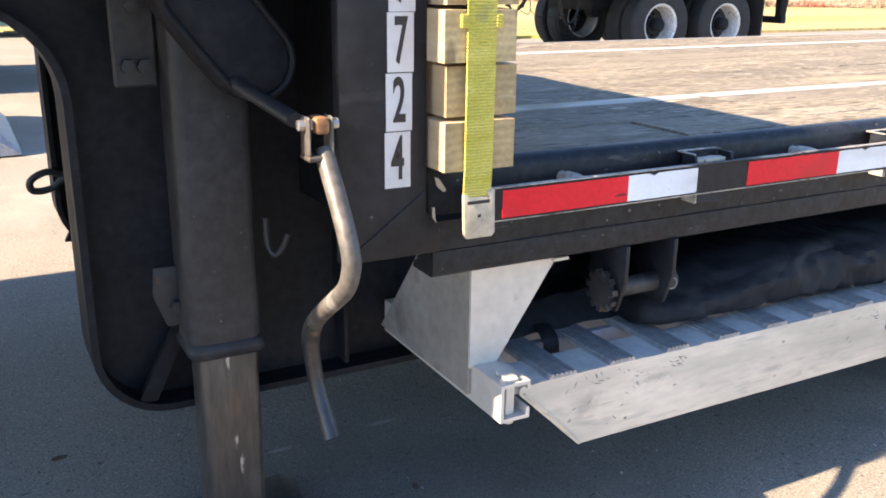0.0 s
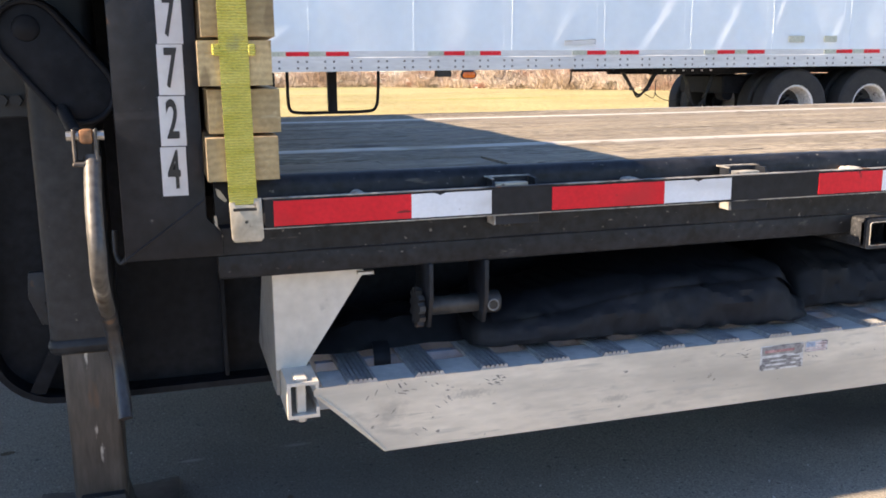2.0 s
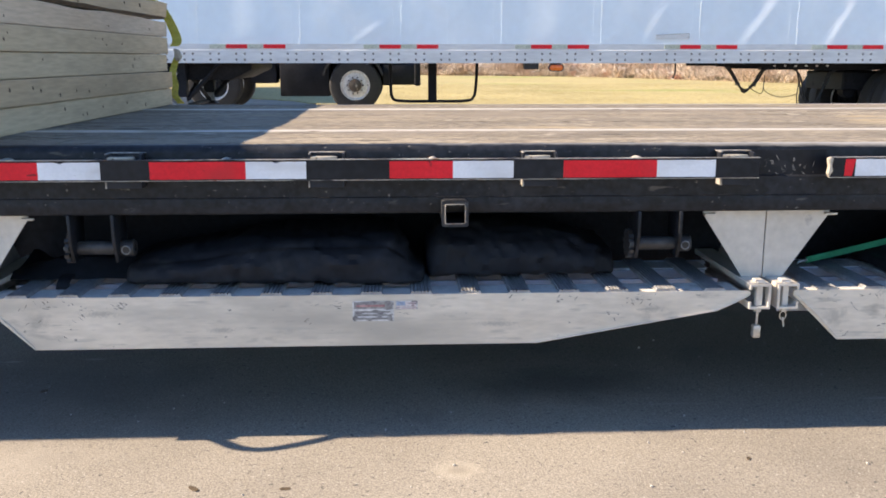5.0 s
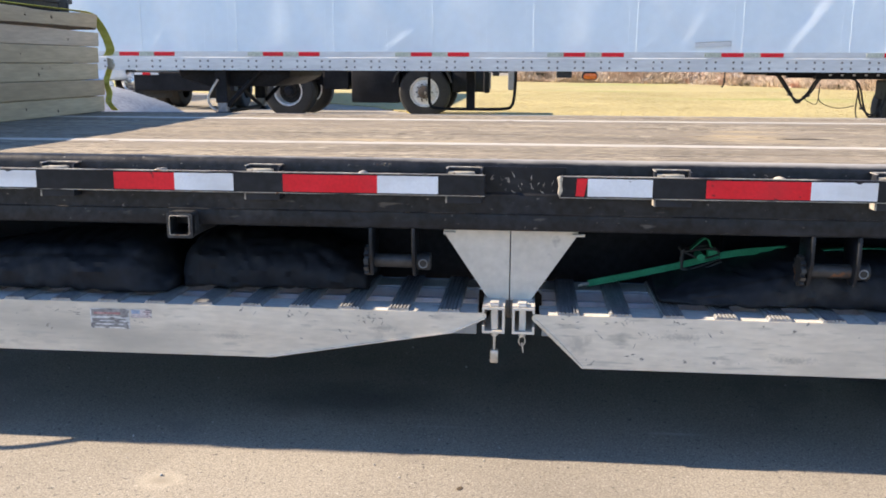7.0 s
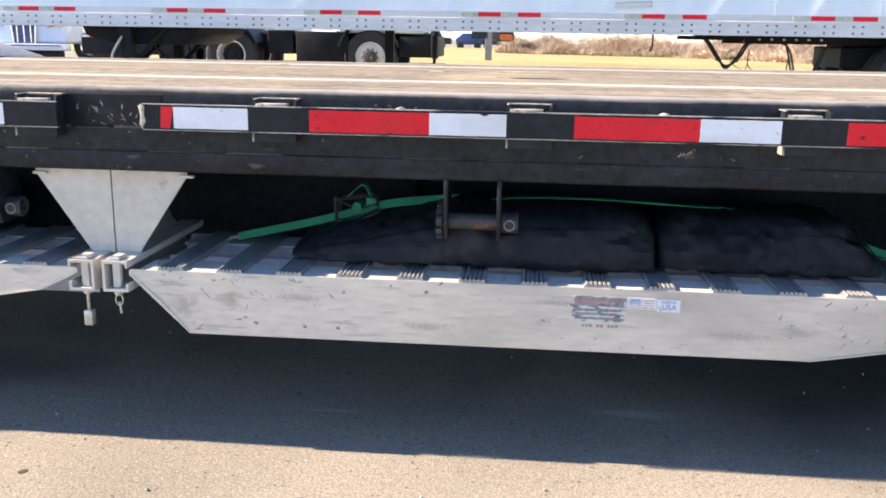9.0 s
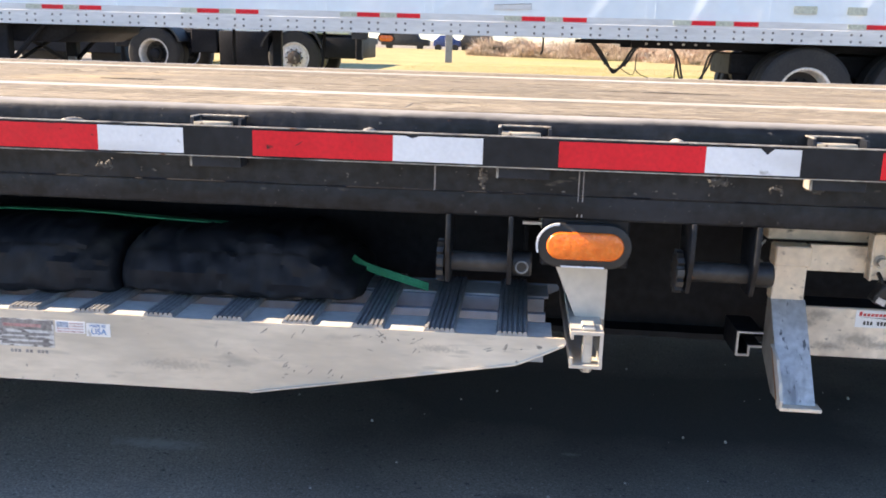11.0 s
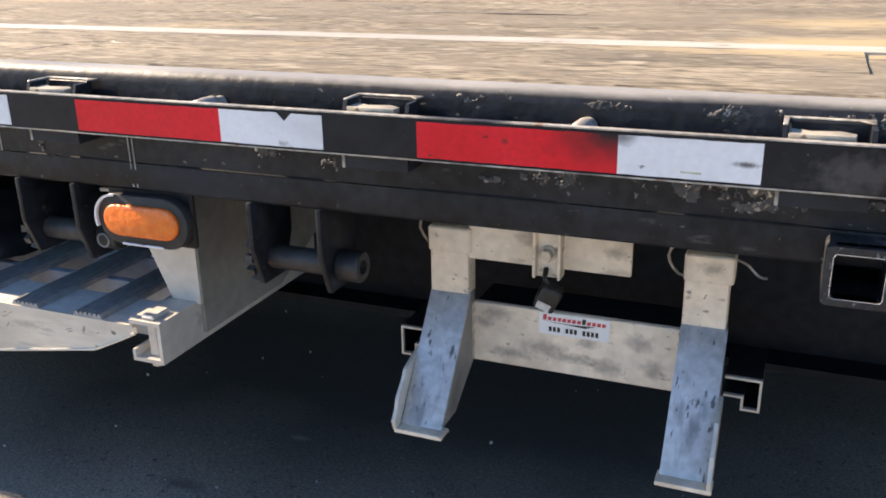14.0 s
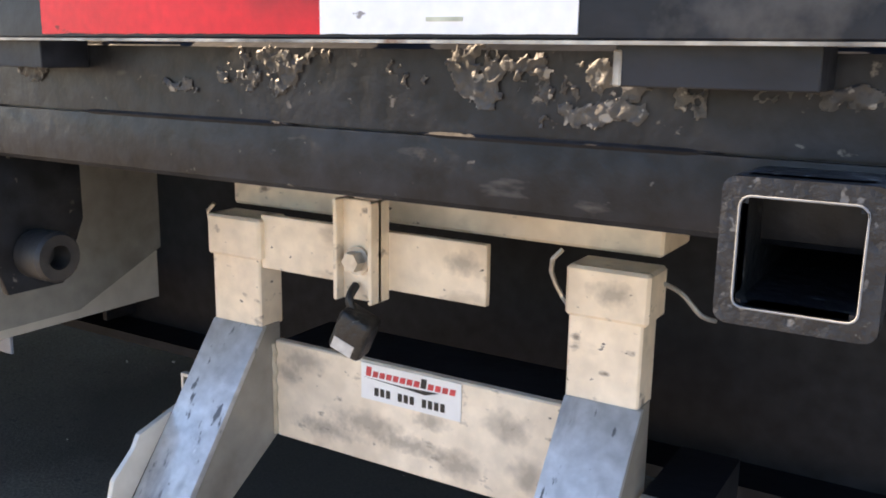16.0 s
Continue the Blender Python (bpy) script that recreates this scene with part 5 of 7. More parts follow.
# ---------------------------------------------------------------- rolled tarps on the ramps
def tarp(x0, x1, y0, y1, height, seed, label, crumple=0.008):
    """A heavy folded tarp: height(t) along it, a slumped section, creases and a loose outer flap."""
    th = thing("rolled_tarp", ((x0 + x1) / 2, (y0 + y1) / 2, 0.4675), label, "tarp", "rolled tarps")
    for layer in (0, 1):
        bm = bmesh.new()
        n, m = 130, 48
        rows = []
        for i in range(n + 1):
            t = i / n
            if layer:
                t = 0.04 + 0.90 * t
            x = x0 + (x1 - x0) * t
            tuck = 0.72 + 0.28 * min(1.0, 9 * t, 9 * (1 - t)) ** 0.5
            h = height(t) * tuck
            row = []
            for k in range(m + (0 if not layer else -18)):
                a = 2 * math.pi * (k / m) if not layer else radians(35 + 4.9 * k)
                c, s = -math.cos(a), math.sin(a)
                front = 0.55 if s > 0 else 0.35
                yy = (y0 + y1) / 2 + (y1 - y0) / 2 * tuck * math.copysign(abs(c) ** front, c) * (1.0 if s < 0 else 0.90 + 0.1 * (1 - s))
                zz = 0.4675 + h * (0.32 + 0.68 * abs(s) ** 0.8 if s > 0 else 0.32 - 0.32 * abs(s) ** 0.4)
                v = Vector((x, yy, zz))
                d = noise.noise(Vector((x * 5 + seed, yy * 7, zz * 16))) * 0.014
                d += abs(noise.noise(Vector((x * 11 + yy * 6 + seed, yy * 9 - x * 4, zz * 20 + x * 5)))) * 0.016
                d += abs(noise.noise(Vector((x * 3 - zz * 9 + seed, zz * 22, 4.0)))) * 0.014 - 0.010
                d += (0.5 - abs(noise.noise(Vector((x * 16 + zz * 30 + seed, yy * 12, zz * 26 - x * 9))))) * crumple
                if layer:
                    d += 0.010
                row.append(bm.verts.new((x + d * 0.4, yy + d * c, max(zz + d * s, 0.4675))))
            rows.append(row)
        w = len(rows[0])
        for p, q in zip(rows, rows[1:]):
            for k in range(w if not layer else w - 1):
                bm.faces.new((p[k], q[k], q[(k + 1) % w], p[(k + 1) % w]))
        if not layer:
            bm.faces.new(rows[0][::-1])
            bm.faces.new(rows[-1])
            bmesh.ops.recalc_face_normals(bm, faces=bm.faces[:])
        part("outer_flap" if layer else "folded_body", bm, M_TARP, th)
    return th


def ease(t, a, b):
    t = min(max((t - a) / (b - a), 0), 1)
    return t * t * (3 - 2 * t)


first = tarp(0.47, 1.40, 0.085, 0.50, lambda t: 0.085 + 0.065 * ease(t, 0.0, 0.6) - 0.085 * ease(t, 0.86, 1.0), 1, "thick black vinyl tarp folded on the ramp")
# a black sheet is added over the back of the ramp, and a strip hangs into the opening between two rungs
bm = bmesh.new()
rows = []
for i in range(41):
    x = 0.07 + 0.44 * i / 40
    row = []
    for k in range(25):
        y = 0.222 + 0.026 * noise.noise(Vector((x * 9, 3.0, 0.0))) + 0.235 * k / 24
        lift = min(k / 3, 1.0) ** 0.6 * 0.014 + (abs(noise.noise(Vector((x * 7, y * 9, 1.0)))) * 0.05 + abs(noise.noise(Vector((x * 15 + y * 8, y * 12, 5.0)))) * 0.018) * min(k / 6, 1.0) + 0.030 * (i / 40) ** 2 * min(k / 6, 1)
        row.append(bm.verts.new((x, y, 0.4665 + lift)))
    rows.append(row)
for p, q in zip(rows, rows[1:]):
    for k in range(24):
        bm.faces.new((p[k], q[k], q[k + 1], p[k + 1]))
edge = [v for r in (rows[0], [q[-1] for q in rows], rows[-1][::-1], [q[0] for q in rows][::-1]) for v in r[:-1]]
low = [bm.verts.new((v.co.x, v.co.y, 0.4658)) for v in edge]
for k in range(len(edge)):
    bm.faces.new((edge[k], edge[(k + 1) % len(edge)], low[(k + 1) % len(edge)], low[k]))
bmesh.ops.recalc_face_normals(bm, faces=bm.faces[:])
part("loose_end", bm, M_TARP, first, "flat black sheet on the back of the ramp")
part("hanging_strap", band(bmesh.new(), smooth_path([(0.262, 0.300, 0.486), (0.260, 0.235, 0.478), (0.256, 0.190, 0.462), (0.254, 0.180, 0.425), (0.256, 0.182, 0.360)], 5), 0.040, "x", 0.004), M_TARP, first, "black strip hanging between the rungs")
tarp(1.41, 2.02, 0.16, 0.52, lambda t: 0.15 - 0.05 * ease(t, 0.6, 1.0), 9, "black folded tarp in the dark under the deck")
tarp(2.93, 3.86, 0.10, 0.48, lambda t: 0.045 + 0.095 * ease(t, 0.0, 0.5), 21, "creased black vinyl tarp strapped onto the ramp", 0.010)
tarp(3.87, 4.42, 0.13, 0.50, lambda t: 0.135 - 0.07 * ease(t, 0.75, 1.0), 33, "crumpled black cloth tarp strapped onto the ramp", 0.013)

# green ratchet strap over the tarps
gs = thing("ratchet_strap", (3.1, 0.3, 0.47), "green webbing ratchet strap drawn over the rolled tarps", "strap")
part("webbing", band(bmesh.new(), smooth_path([(2.725, 0.34, 0.478), (2.90, 0.34, 0.518), (3.02, 0.33, 0.550), (3.15, 0.32, 0.588), (3.30, 0.33, 0.606), (3.42, 0.33, 0.610)], 5), 0.022, "z", 0.003), M_GREEN, gs)
part("flat_run", band(bmesh.new(), smooth_path([(3.40, 0.30, 0.612), (3.55, 0.30, 0.624), (3.75, 0.30, 0.624), (3.92, 0.30, 0.616), (4.08, 0.30, 0.610)], 5), 0.028, "y", 0.003), M_GREEN, gs)
part("lower_run", band(bmesh.new(), smooth_path([(4.32, 0.32, 0.570), (4.38, 0.31, 0.540), (4.43, 0.30, 0.515), (4.57, 0.30, 0.475)], 5), 0.020, "z", 0.003), M_GREEN, gs)
FRAME = [(3.018, 0.548), (3.040, 0.540), (3.135, 0.578), (3.130, 0.604), (3.105, 0.612), (3.022, 0.600), (3.018, 0.548), (3.040, 0.540)]
bk = part("ratchet", rod(bmesh.new(), [(x, 0.302, z) for x, z in FRAME], 0.0035, 6, cap=False), M_DRUM, gs, "open dark steel ratchet")
part("side_frame", rod(bmesh.new(), [(x, 0.345, z) for x, z in FRAME], 0.0035, 6, cap=False), M_DRUM, bk)
part("lever", rod(bmesh.new(), [(3.022, 0.302, 0.598), (3.075, 0.302, 0.575), (3.130, 0.302, 0.592)], 0.003, 6), M_DRUM, bk)
part("spindle", rod(bmesh.new(), [(3.075, 0.294, 0.582), (3.075, 0.352, 0.582)], 0.013, 12), M_GREEN, bk)
part("handle", rod(bmesh.new(), [(3.015, 0.296, 0.603), (3.015, 0.296, 0.545), (3.060, 0.296, 0.536), (3.125, 0.296, 0.566), (3.140, 0.297, 0.572)], 0.0035, 6), M_DRUM, bk)
part("handle_bar", rod(bmesh.new(), [(3.017, 0.294, 0.602), (3.017, 0.352, 0.602)], 0.006, 8), M_DRUM, bk)
part("pawl", box(bmesh.new(), 3.098, 3.128, 0.306, 0.340, 0.580, 0.606, 0.003), M_GREEN, bk)
part("loose_end", band(bmesh.new(), smooth_path([(3.045, 0.322, 0.605), (3.062, 0.322, 0.622), (3.085, 0.322, 0.640), (3.098, 0.322, 0.636), (3.108, 0.322, 0.616), (3.122, 0.322, 0.600)], 5), 0.028, "y", 0.003), M_GREEN, gs)
bm = bmesh.new()
rod(bm, [(2.73, 0.34, 0.478), (2.705, 0.34, 0.4745), (2.695, 0.34, 0.468)], 0.005, 6)
part("hook", bm, M_ZINC, gs)

# ---------------------------------------------------------------- timbers on the deck against the step
M_BARK = material("dark_knot_and_bark", (0.060, 0.038, 0.022), (0.13, 0.085, 0.05), 0.85, scale=30, fine=120, bump=0.5, grain=0.4)
M_END = material("pine_end_grain", (0.37, 0.275, 0.140), (0.47, 0.365, 0.195), 0.8, scale=14, fine=110, bump=0.4, grain=0.14, rnd=0.22, spots=[((0.27, 0.195, 0.10), 16, 0.60, 0.10, (1.6, 0.2, 0.6), 0.8), ((0.56, 0.47, 0.29), 20, 0.64, 0.08, (0.6, 0.2, 1.6), 0.8)])
ribs(M_END, 70, 0.10, "Y", "RINGS", 2.5, 0.84, ((0.09, 0.0, -0.12), (-0.045, 0.0, 0.03)))
for k in range(6):
    z0 = 0.9065 + k * 0.0915
    j, dx = (0, 0.012, -0.006, 0.004, -0.004, 0.008)[k], (0, 0.008, -0.006, 0.003, -0.007, 0.004)[k]
    bm = bmesh.new()
    n = 16
    rows = []
    crown = random.uniform(-0.004, 0.004)
    for i in range(n + 1):
        t = i / n
        y = -0.008 + j + (2.50 + random.uniform(-0.03, 0.03) * (i == n) + 0.008) * t
        w = 0.0715
        ins = 0.003 if i in (0, n) else 0.0
        sx = crown * math.sin(math.pi * t) + 0.035 * t
        q = [(-w + ins, 0.003), (-w + ins + 0.003, ins), (w - ins - 0.003, ins), (w - ins, 0.003), (w - ins, 0.0868), (w - ins - 0.003, 0.0898 - ins), (-w + ins + 0.003, 0.0898 - ins), (-w + ins, 0.0868)]
        if k == 4 or k == 5:
            q = [(a + (0.01 * math.sin(9 * t + k) if a > 0 and b > 0.05 else 0), b - (0.010 * max(0, math.sin(13 * t + 2 * k)) if a > 0 and b > 0.05 else 0)) for a, b in q]
        if k == 5:
            e = 0.010 + 0.007 * noise.noise(Vector((t * 9, 3.1, 0)))
            q[2], q[3] = (q[2][0] - e, q[2][1]), (q[3][0], q[3][1] + e)
        rows.append([bm.verts.new((-0.054 + dx + sx + a, y, z0 + b)) for a, b in q])
    for p, q in zip(rows, rows[1:]):
        for c in range(8):
            f = bm.faces.new((p[c], p[(c + 1) % 8], q[(c + 1) % 8], q[c]))
            if k == 5 and c == 2:
                f.material_index = 1
    ends = []
    for row in (rows[0][::-1], rows[-1]):
        tmp = bmesh.new()
        tmp.faces.new([tmp.verts.new(v.co) for v in row])
        ends.append(tmp)
    bmesh.ops.recalc_face_normals(bm, faces=bm.faces[:])
    knots = []
    for c in range((6, 7, 4, 6, 5, 6)[k]):
        t, zz, r = random.uniform(0.03, 0.97), random.uniform(0.02, 0.072), random.uniform(0.004, 0.011)
        sx = dx + crown * math.sin(math.pi * t) + 0.035 * t - 0.054 + 0.0715
        kn = bmesh.new()
        rim = [(2.5 * t + 0.7 * r * math.cos(q * 0.7), z0 + zz + r * math.sin(q * 0.7) * (1 + 0.2 * math.sin(5 * q))) for q in range(9)]
        prism(kn, rim, "x", sx - 0.003, sx + 0.0009)
        knots.append(kn)
    tb = solo("timber", bm, (M_TIMBER, M_BARK), "pale treated pine timber in a strapped stack on the deck", "timber", "stack of timbers")
    for tmp in ends:
        part("end_grain", tmp, M_END, tb, "pale sawn end")
    for kn in knots:
        part("knot", kn, M_BARK, tb)

st = thing("tie_down_strap", (-0.06, 0.0, 0.80), "dirty yellow tie-down strap over the timber stack, hooked to the rail", "strap")
part("webbing", band(bmesh.new(), [(-0.058, -0.007, 0.853), (-0.060, -0.014, 0.92), (-0.062, -0.019, 1.10), (-0.062, -0.019, 1.30), (-0.062, -0.018, 1.455), (-0.060, -0.004, 1.469), (-0.03, 1.2, 1.471), (-0.03, 2.50, 1.469)], 0.054, "x", 0.004), M_STRAP, st)
part("hanging_end", band(bmesh.new(), smooth_path([(-0.03, 2.50, 1.470), (0.00, 2.55, 1.450), (0.035, 2.575, 1.390), (0.070, 2.58, 1.310), (0.085, 2.575, 1.255), (0.068, 2.57, 1.225)], 5), 0.052, "x", 0.004), M_STRAP, st, "faded yellow strap end hanging down")
part("buckle", prism(bmesh.new(), [(0.066, 1.215), (0.098, 1.205), (0.112, 1.170), (0.096, 1.140), (0.070, 1.150)], "y", 2.558, 2.574, 0.004), M_HOOK, st, "pale worn buckle")
part("lower_end", band(bmesh.new(), smooth_path([(0.080, 2.575, 1.165), (0.060, 2.58, 1.120), (0.052, 2.565, 1.070), (0.060, 2.58, 1.010), (0.056, 2.57, 0.960), (0.074, 2.58, 0.925), (0.080, 2.60, 0.909)], 5), 0.036, "x", 0.004), M_STRAP, st, "crumpled yellow strap end")
for s in (-1, 1):
    tmp = bmesh.new()
    box(tmp, -0.062 + s * 0.033 - 0.007, -0.062 + s * 0.033 + 0.007, -0.022, -0.015, 1.148, 1.170, 0.002)
    part("edge_tag", tmp, M_STRAP, st)
hk = part("flat_hook", prism(bmesh.new(), [(-0.086, 0.868), (-0.076, 0.868), (-0.074, 0.862), (-0.040, 0.862), (-0.038, 0.874), (-0.024, 0.874), (-0.022, 0.795), (-0.028, 0.788), (-0.078, 0.788), (-0.084, 0.795)], "y", -0.012, -0.004, 0.001), M_HOOK, st, "khaki flat steel hook")
part("slot", box(bmesh.new(), -0.079, -0.034, -0.0128, -0.0115, 0.850, 0.856), M_INK, hk)
part("hole", prism(bmesh.new(), arc(-0.055, 0.828, 0.003, 0, 330, 11), "y", -0.0128, -0.0115), M_INK, hk)

# ---------------------------------------------------------------- aluminium support stand with padlock, hung under the rail
M_PADLOCK = material("scuffed_black_rubber", (0.010, 0.010, 0.011), (0.020, 0.020, 0.021), 0.45, scale=40, fine=160, bump=0.6, spots=[((0.12, 0.115, 0.105), 120, 0.66, 0.05, ONE, 0.7)])
sup = thing("ramp_support_stand", (5.6, 0.27, 0.30), "scuffed aluminium support stand with sloped legs, hung under the rail", "support stand")
for x0, x1 in ((5.357, 5.429), (5.803, 5.873)):
    lg = part("leg", box(bmesh.new(), x0, x1, 0.268, 0.306, 0.494, 0.60, 0.002), M_CREAM, sup)
    part("cap", box(bmesh.new(), x0 - 0.002, x1 + 0.006, 0.262, 0.310, 0.575, 0.622, 0.003), M_CREAM, lg)
    part("sloped_face", prism(bmesh.new(), [(0.266, 0.497), (0.274, 0.497), (0.128, 0.298), (0.118, 0.300)], "x", x0, x1 + 0.004, 0.001), M_LEGALU, lg, "scuffed sloped plate with painted sky blue")
    # side webs take the darker plate tone in place of real shade
    part("side_web", prism(bmesh.new(), [(0.274, 0.497), (0.298, 0.497), (0.300, 0.366), (0.195, 0.298), (0.128, 0.298)], "x", x1 - 0.004, x1 + 0.001), M_HPLATE, lg)
    part("side_web", prism(bmesh.new(), [(0.274, 0.497), (0.298, 0.497), (0.300, 0.366), (0.195, 0.298), (0.128, 0.298)], "x", x0 + 0.001, x0 + 0.005), M_HPLATE, lg)
    s = -1 if x0 < 5.5 else 1
    e = x0 if s < 0 else x1 + 0.004
    part("torn_edge", prism(bmesh.new(), [(0.210, 0.408), (0.196, 0.402), (0.112, 0.294), (0.100, 0.298), (0.094, 0.318), (0.108, 0.334), (0.113, 0.352), (0.142, 0.378), (0.150, 0.392), (0.172, 0.398)], "x", min(e, e + s * 0.007), max(e, e + s * 0.007), 0.001), M_ALU2, lg, "bent ragged side plate")
    part("rust_streak", prism(bmesh.new(), [(0.196, 0.404), (0.190, 0.404), (0.118, 0.314), (0.124, 0.308)], "x", min(e + s * 0.0072, e + s * 0.0078), max(e + s * 0.0072, e + s * 0.0078)), M_RUST, lg)
    part("foot_lip", box(bmesh.new(), x0 - 0.004, x1 + 0.012, 0.098, 0.132, 0.294, 0.302, 0.001), M_CREAM, lg)
    j0 = x0 - 0.006 if s < 0 else x1 + 0.006
    jj = [(0, 0.410), (0.055, 0.410), (0.055, 0.359), (0.032, 0.359), (0.032, 0.381), (0.0, 0.381), (0.0, 0.377), (0.028, 0.377), (0.028, 0.355), (0.059, 0.355), (0.059, 0.414), (0, 0.414)]
    # the channel's aluminium body is painted black for shade, its end left bright
    part("hook_channel", prism(bmesh.new(), [(j0 + s * a, b) for a, b in jj], "y", 0.278, 0.40), M_BLACK, lg)
    part("channel_end", prism(bmesh.new(), [(j0 + s * a, b) for a, b in jj], "y", 0.270, 0.2778), M_ALU2, lg)
    part("wire_tail", rod(bmesh.new(), smooth_path([(x1 + 0.004, 0.302, 0.607), (x1 + 0.022, 0.302, 0.600), (x1 + 0.040, 0.302, 0.583), (x1 + 0.054, 0.302, 0.580)], 4), 0.0022, 6), M_ZINC, lg)
    part("wire_clip", rod(bmesh.new(), [((x0 - 0.01) + 0.022 * math.cos(k * 0.5), 0.30 + 0.01 * math.sin(k), 0.60 + 0.03 * math.sin(k * 0.5)) for k in range(4, 11)], 0.0025, 6), M_ZINC, lg)
cp = part("cross_plate", box(bmesh.new(), 5.431, 5.802, 0.288, 0.300, 0.359, 0.477, 0.002), M_CREAM, sup, "smudged aluminium cross plate")
part("top_flange", box(bmesh.new(), 5.436, 5.798, 0.3005, 0.385, 0.470, 0.476, 0.001), M_FRAME, cp)
for x in (5.4310, 5.8020):
    part("weld_bead", rod(bmesh.new(), [(x + 0.002 * math.sin(3.0 * k), 0.2865, 0.362 + 0.011 * k) for k in range(11)], 0.0032, 8), M_HOOK, cp)
part("upper_bar", box(bmesh.new(), 5.430, 5.716, 0.271, 0.279, 0.566, 0.627, 0.001), M_CREAM, sup)
part("rear_bar", box(bmesh.new(), 5.347, 5.872, 0.315, 0.40, 0.626, 0.665, 0.003), M_CREAM, sup)
clip = part("lock_clip", box(bmesh.new(), 5.555, 5.603, 0.252, 0.258, 0.556, 0.66, 0.001), M_CREAM, sup)
for x in (5.555, 5.598):
    part("clip_side", box(bmesh.new(), x, x + 0.005, 0.240, 0.272, 0.556, 0.66, 0.001), M_CREAM, clip)
part("bolt", lathe(bmesh.new(), [(0, 0.236), (0.010, 0.236), (0.011, 0.240), (0.011, 0.252)], 6, Matrix.Translation((5.579, 0, 0.598))), M_ZINC, clip)
part("washer", lathe(bmesh.new(), [(0.009, 0.248), (0.015, 0.248), (0.015, 0.252)], 16, Matrix.Translation((5.579, 0, 0.598))), M_ZINC, clip)
pl = part("padlock_shackle", rod(bmesh.new(), smooth_path([(5.577, 0.250, 0.572), (5.579, 0.236, 0.562), (5.583, 0.236, 0.550)], 4), 0.0045, 8), M_INK, clip)
part("padlock_body", box(bmesh.new(), -0.019, 0.019, -0.015, 0.015, -0.024, 0.022, 0.006, 3, pose(5.586, 0.236, 0.528, 8, 25, 12)), M_PADLOCK, pl, "scuffed black rubber padlock cover")
part("worn_face", box(bmesh.new(), -0.014, 0.010, -0.0158, -0.0148, -0.021, -0.007, 0.0004, 1, pose(5.586, 0.236, 0.528, 8, 25, 12)), M_LABELW, pl, "rubbed pale patch")
SX, SZ = 0.011, -0.003
sk = part("sticker", box(bmesh.new(), SX + 5.545, SX + 5.671, 0.2866, 0.2876, SZ + 0.437, SZ + 0.478), M_LABEL, sup, "white maker's sticker with red and black print")
for k in range(13):
    a = SX + 5.5515 + k * 0.0088
    h = SZ + (0.4745 if k in (0, 8) else 0.4705)
    part("logo_bar", prism(bmesh.new(), [(a, SZ + 0.4640), (a + 0.0066, SZ + 0.4640), (a + 0.0078, h), (a + 0.0012, h)], "y", 0.2860, 0.2865), M_INK if k == 8 else M_REDINK, sk)
part("logo_swoosh", prism(bmesh.new(), [(SX + 5.550, SZ + 0.462), (SX + 5.60, SZ + 0.4605), (SX + 5.645, SZ + 0.4625), (SX + 5.628, SZ + 0.457), (SX + 5.60, SZ + 0.4592)], "y", 0.2860, 0.2865), M_INK, sk)
for k in range(12):
    if k not in (3, 7):
        part("number_bar", box(bmesh.new(), SX + 5.563 + k * 0.0076, SX + 5.5682 + k * 0.0076, 0.2860, 0.2865, SZ + 0.443, SZ + 0.4520), M_INK, sk)

# peeling, blistered paint on the side rail
def flakes(x, z, w, hgt, y, seed):
    tmp = bmesh.new()
    st = 0.0014
    n, m = int(w / st), int(hgt / st)
    grid, made = {}, {}
    for i in range(n + 1):
        for k in range(m + 1):
            u, v = i / n * 2 - 1, k / m * 2 - 1
            xx, zz = x + w * u / 2, z + hgt * v / 2
            f = noise.noise(Vector((xx * 34 + seed, zz * 40 + xx * 12, seed))) + 0.6 * noise.noise(Vector((xx * 95, zz * 95, seed))) + 0.5 * noise.noise(Vector((xx * 240, zz * 240, seed)))
            grid[i, k] = (f + 0.32 - 1.1 * max(0, (u * u + v * v) ** 0.5 - 0.45), xx + random.uniform(-0.0004, 0.0004), zz + random.uniform(-0.0004, 0.0004))
    for i in range(n):
        for k in range(m):
            for c in (((i, k), (i + 1, k), (i + 1, k + 1)), ((i, k), (i + 1, k + 1), (i, k + 1))):
                if all(grid[q][0] > 0.06 for q in c):
                    for q in c:
                        if q not in made:
                            f, xx, zz = grid[q]
                            made[q] = tmp.verts.new((xx, y - 0.0004 - min((f - 0.06) * 0.010, 0.0030) * (0.6 + 0.6 * noise.noise(Vector((xx * 180, zz * 180, 2.0)))), zz))
                    tmp.faces.new([made[q] for q in c])
    tagged(part("peeling_paint", tmp, M_FLAKE, trailer, "blistered pale paint"), kind="stuff")


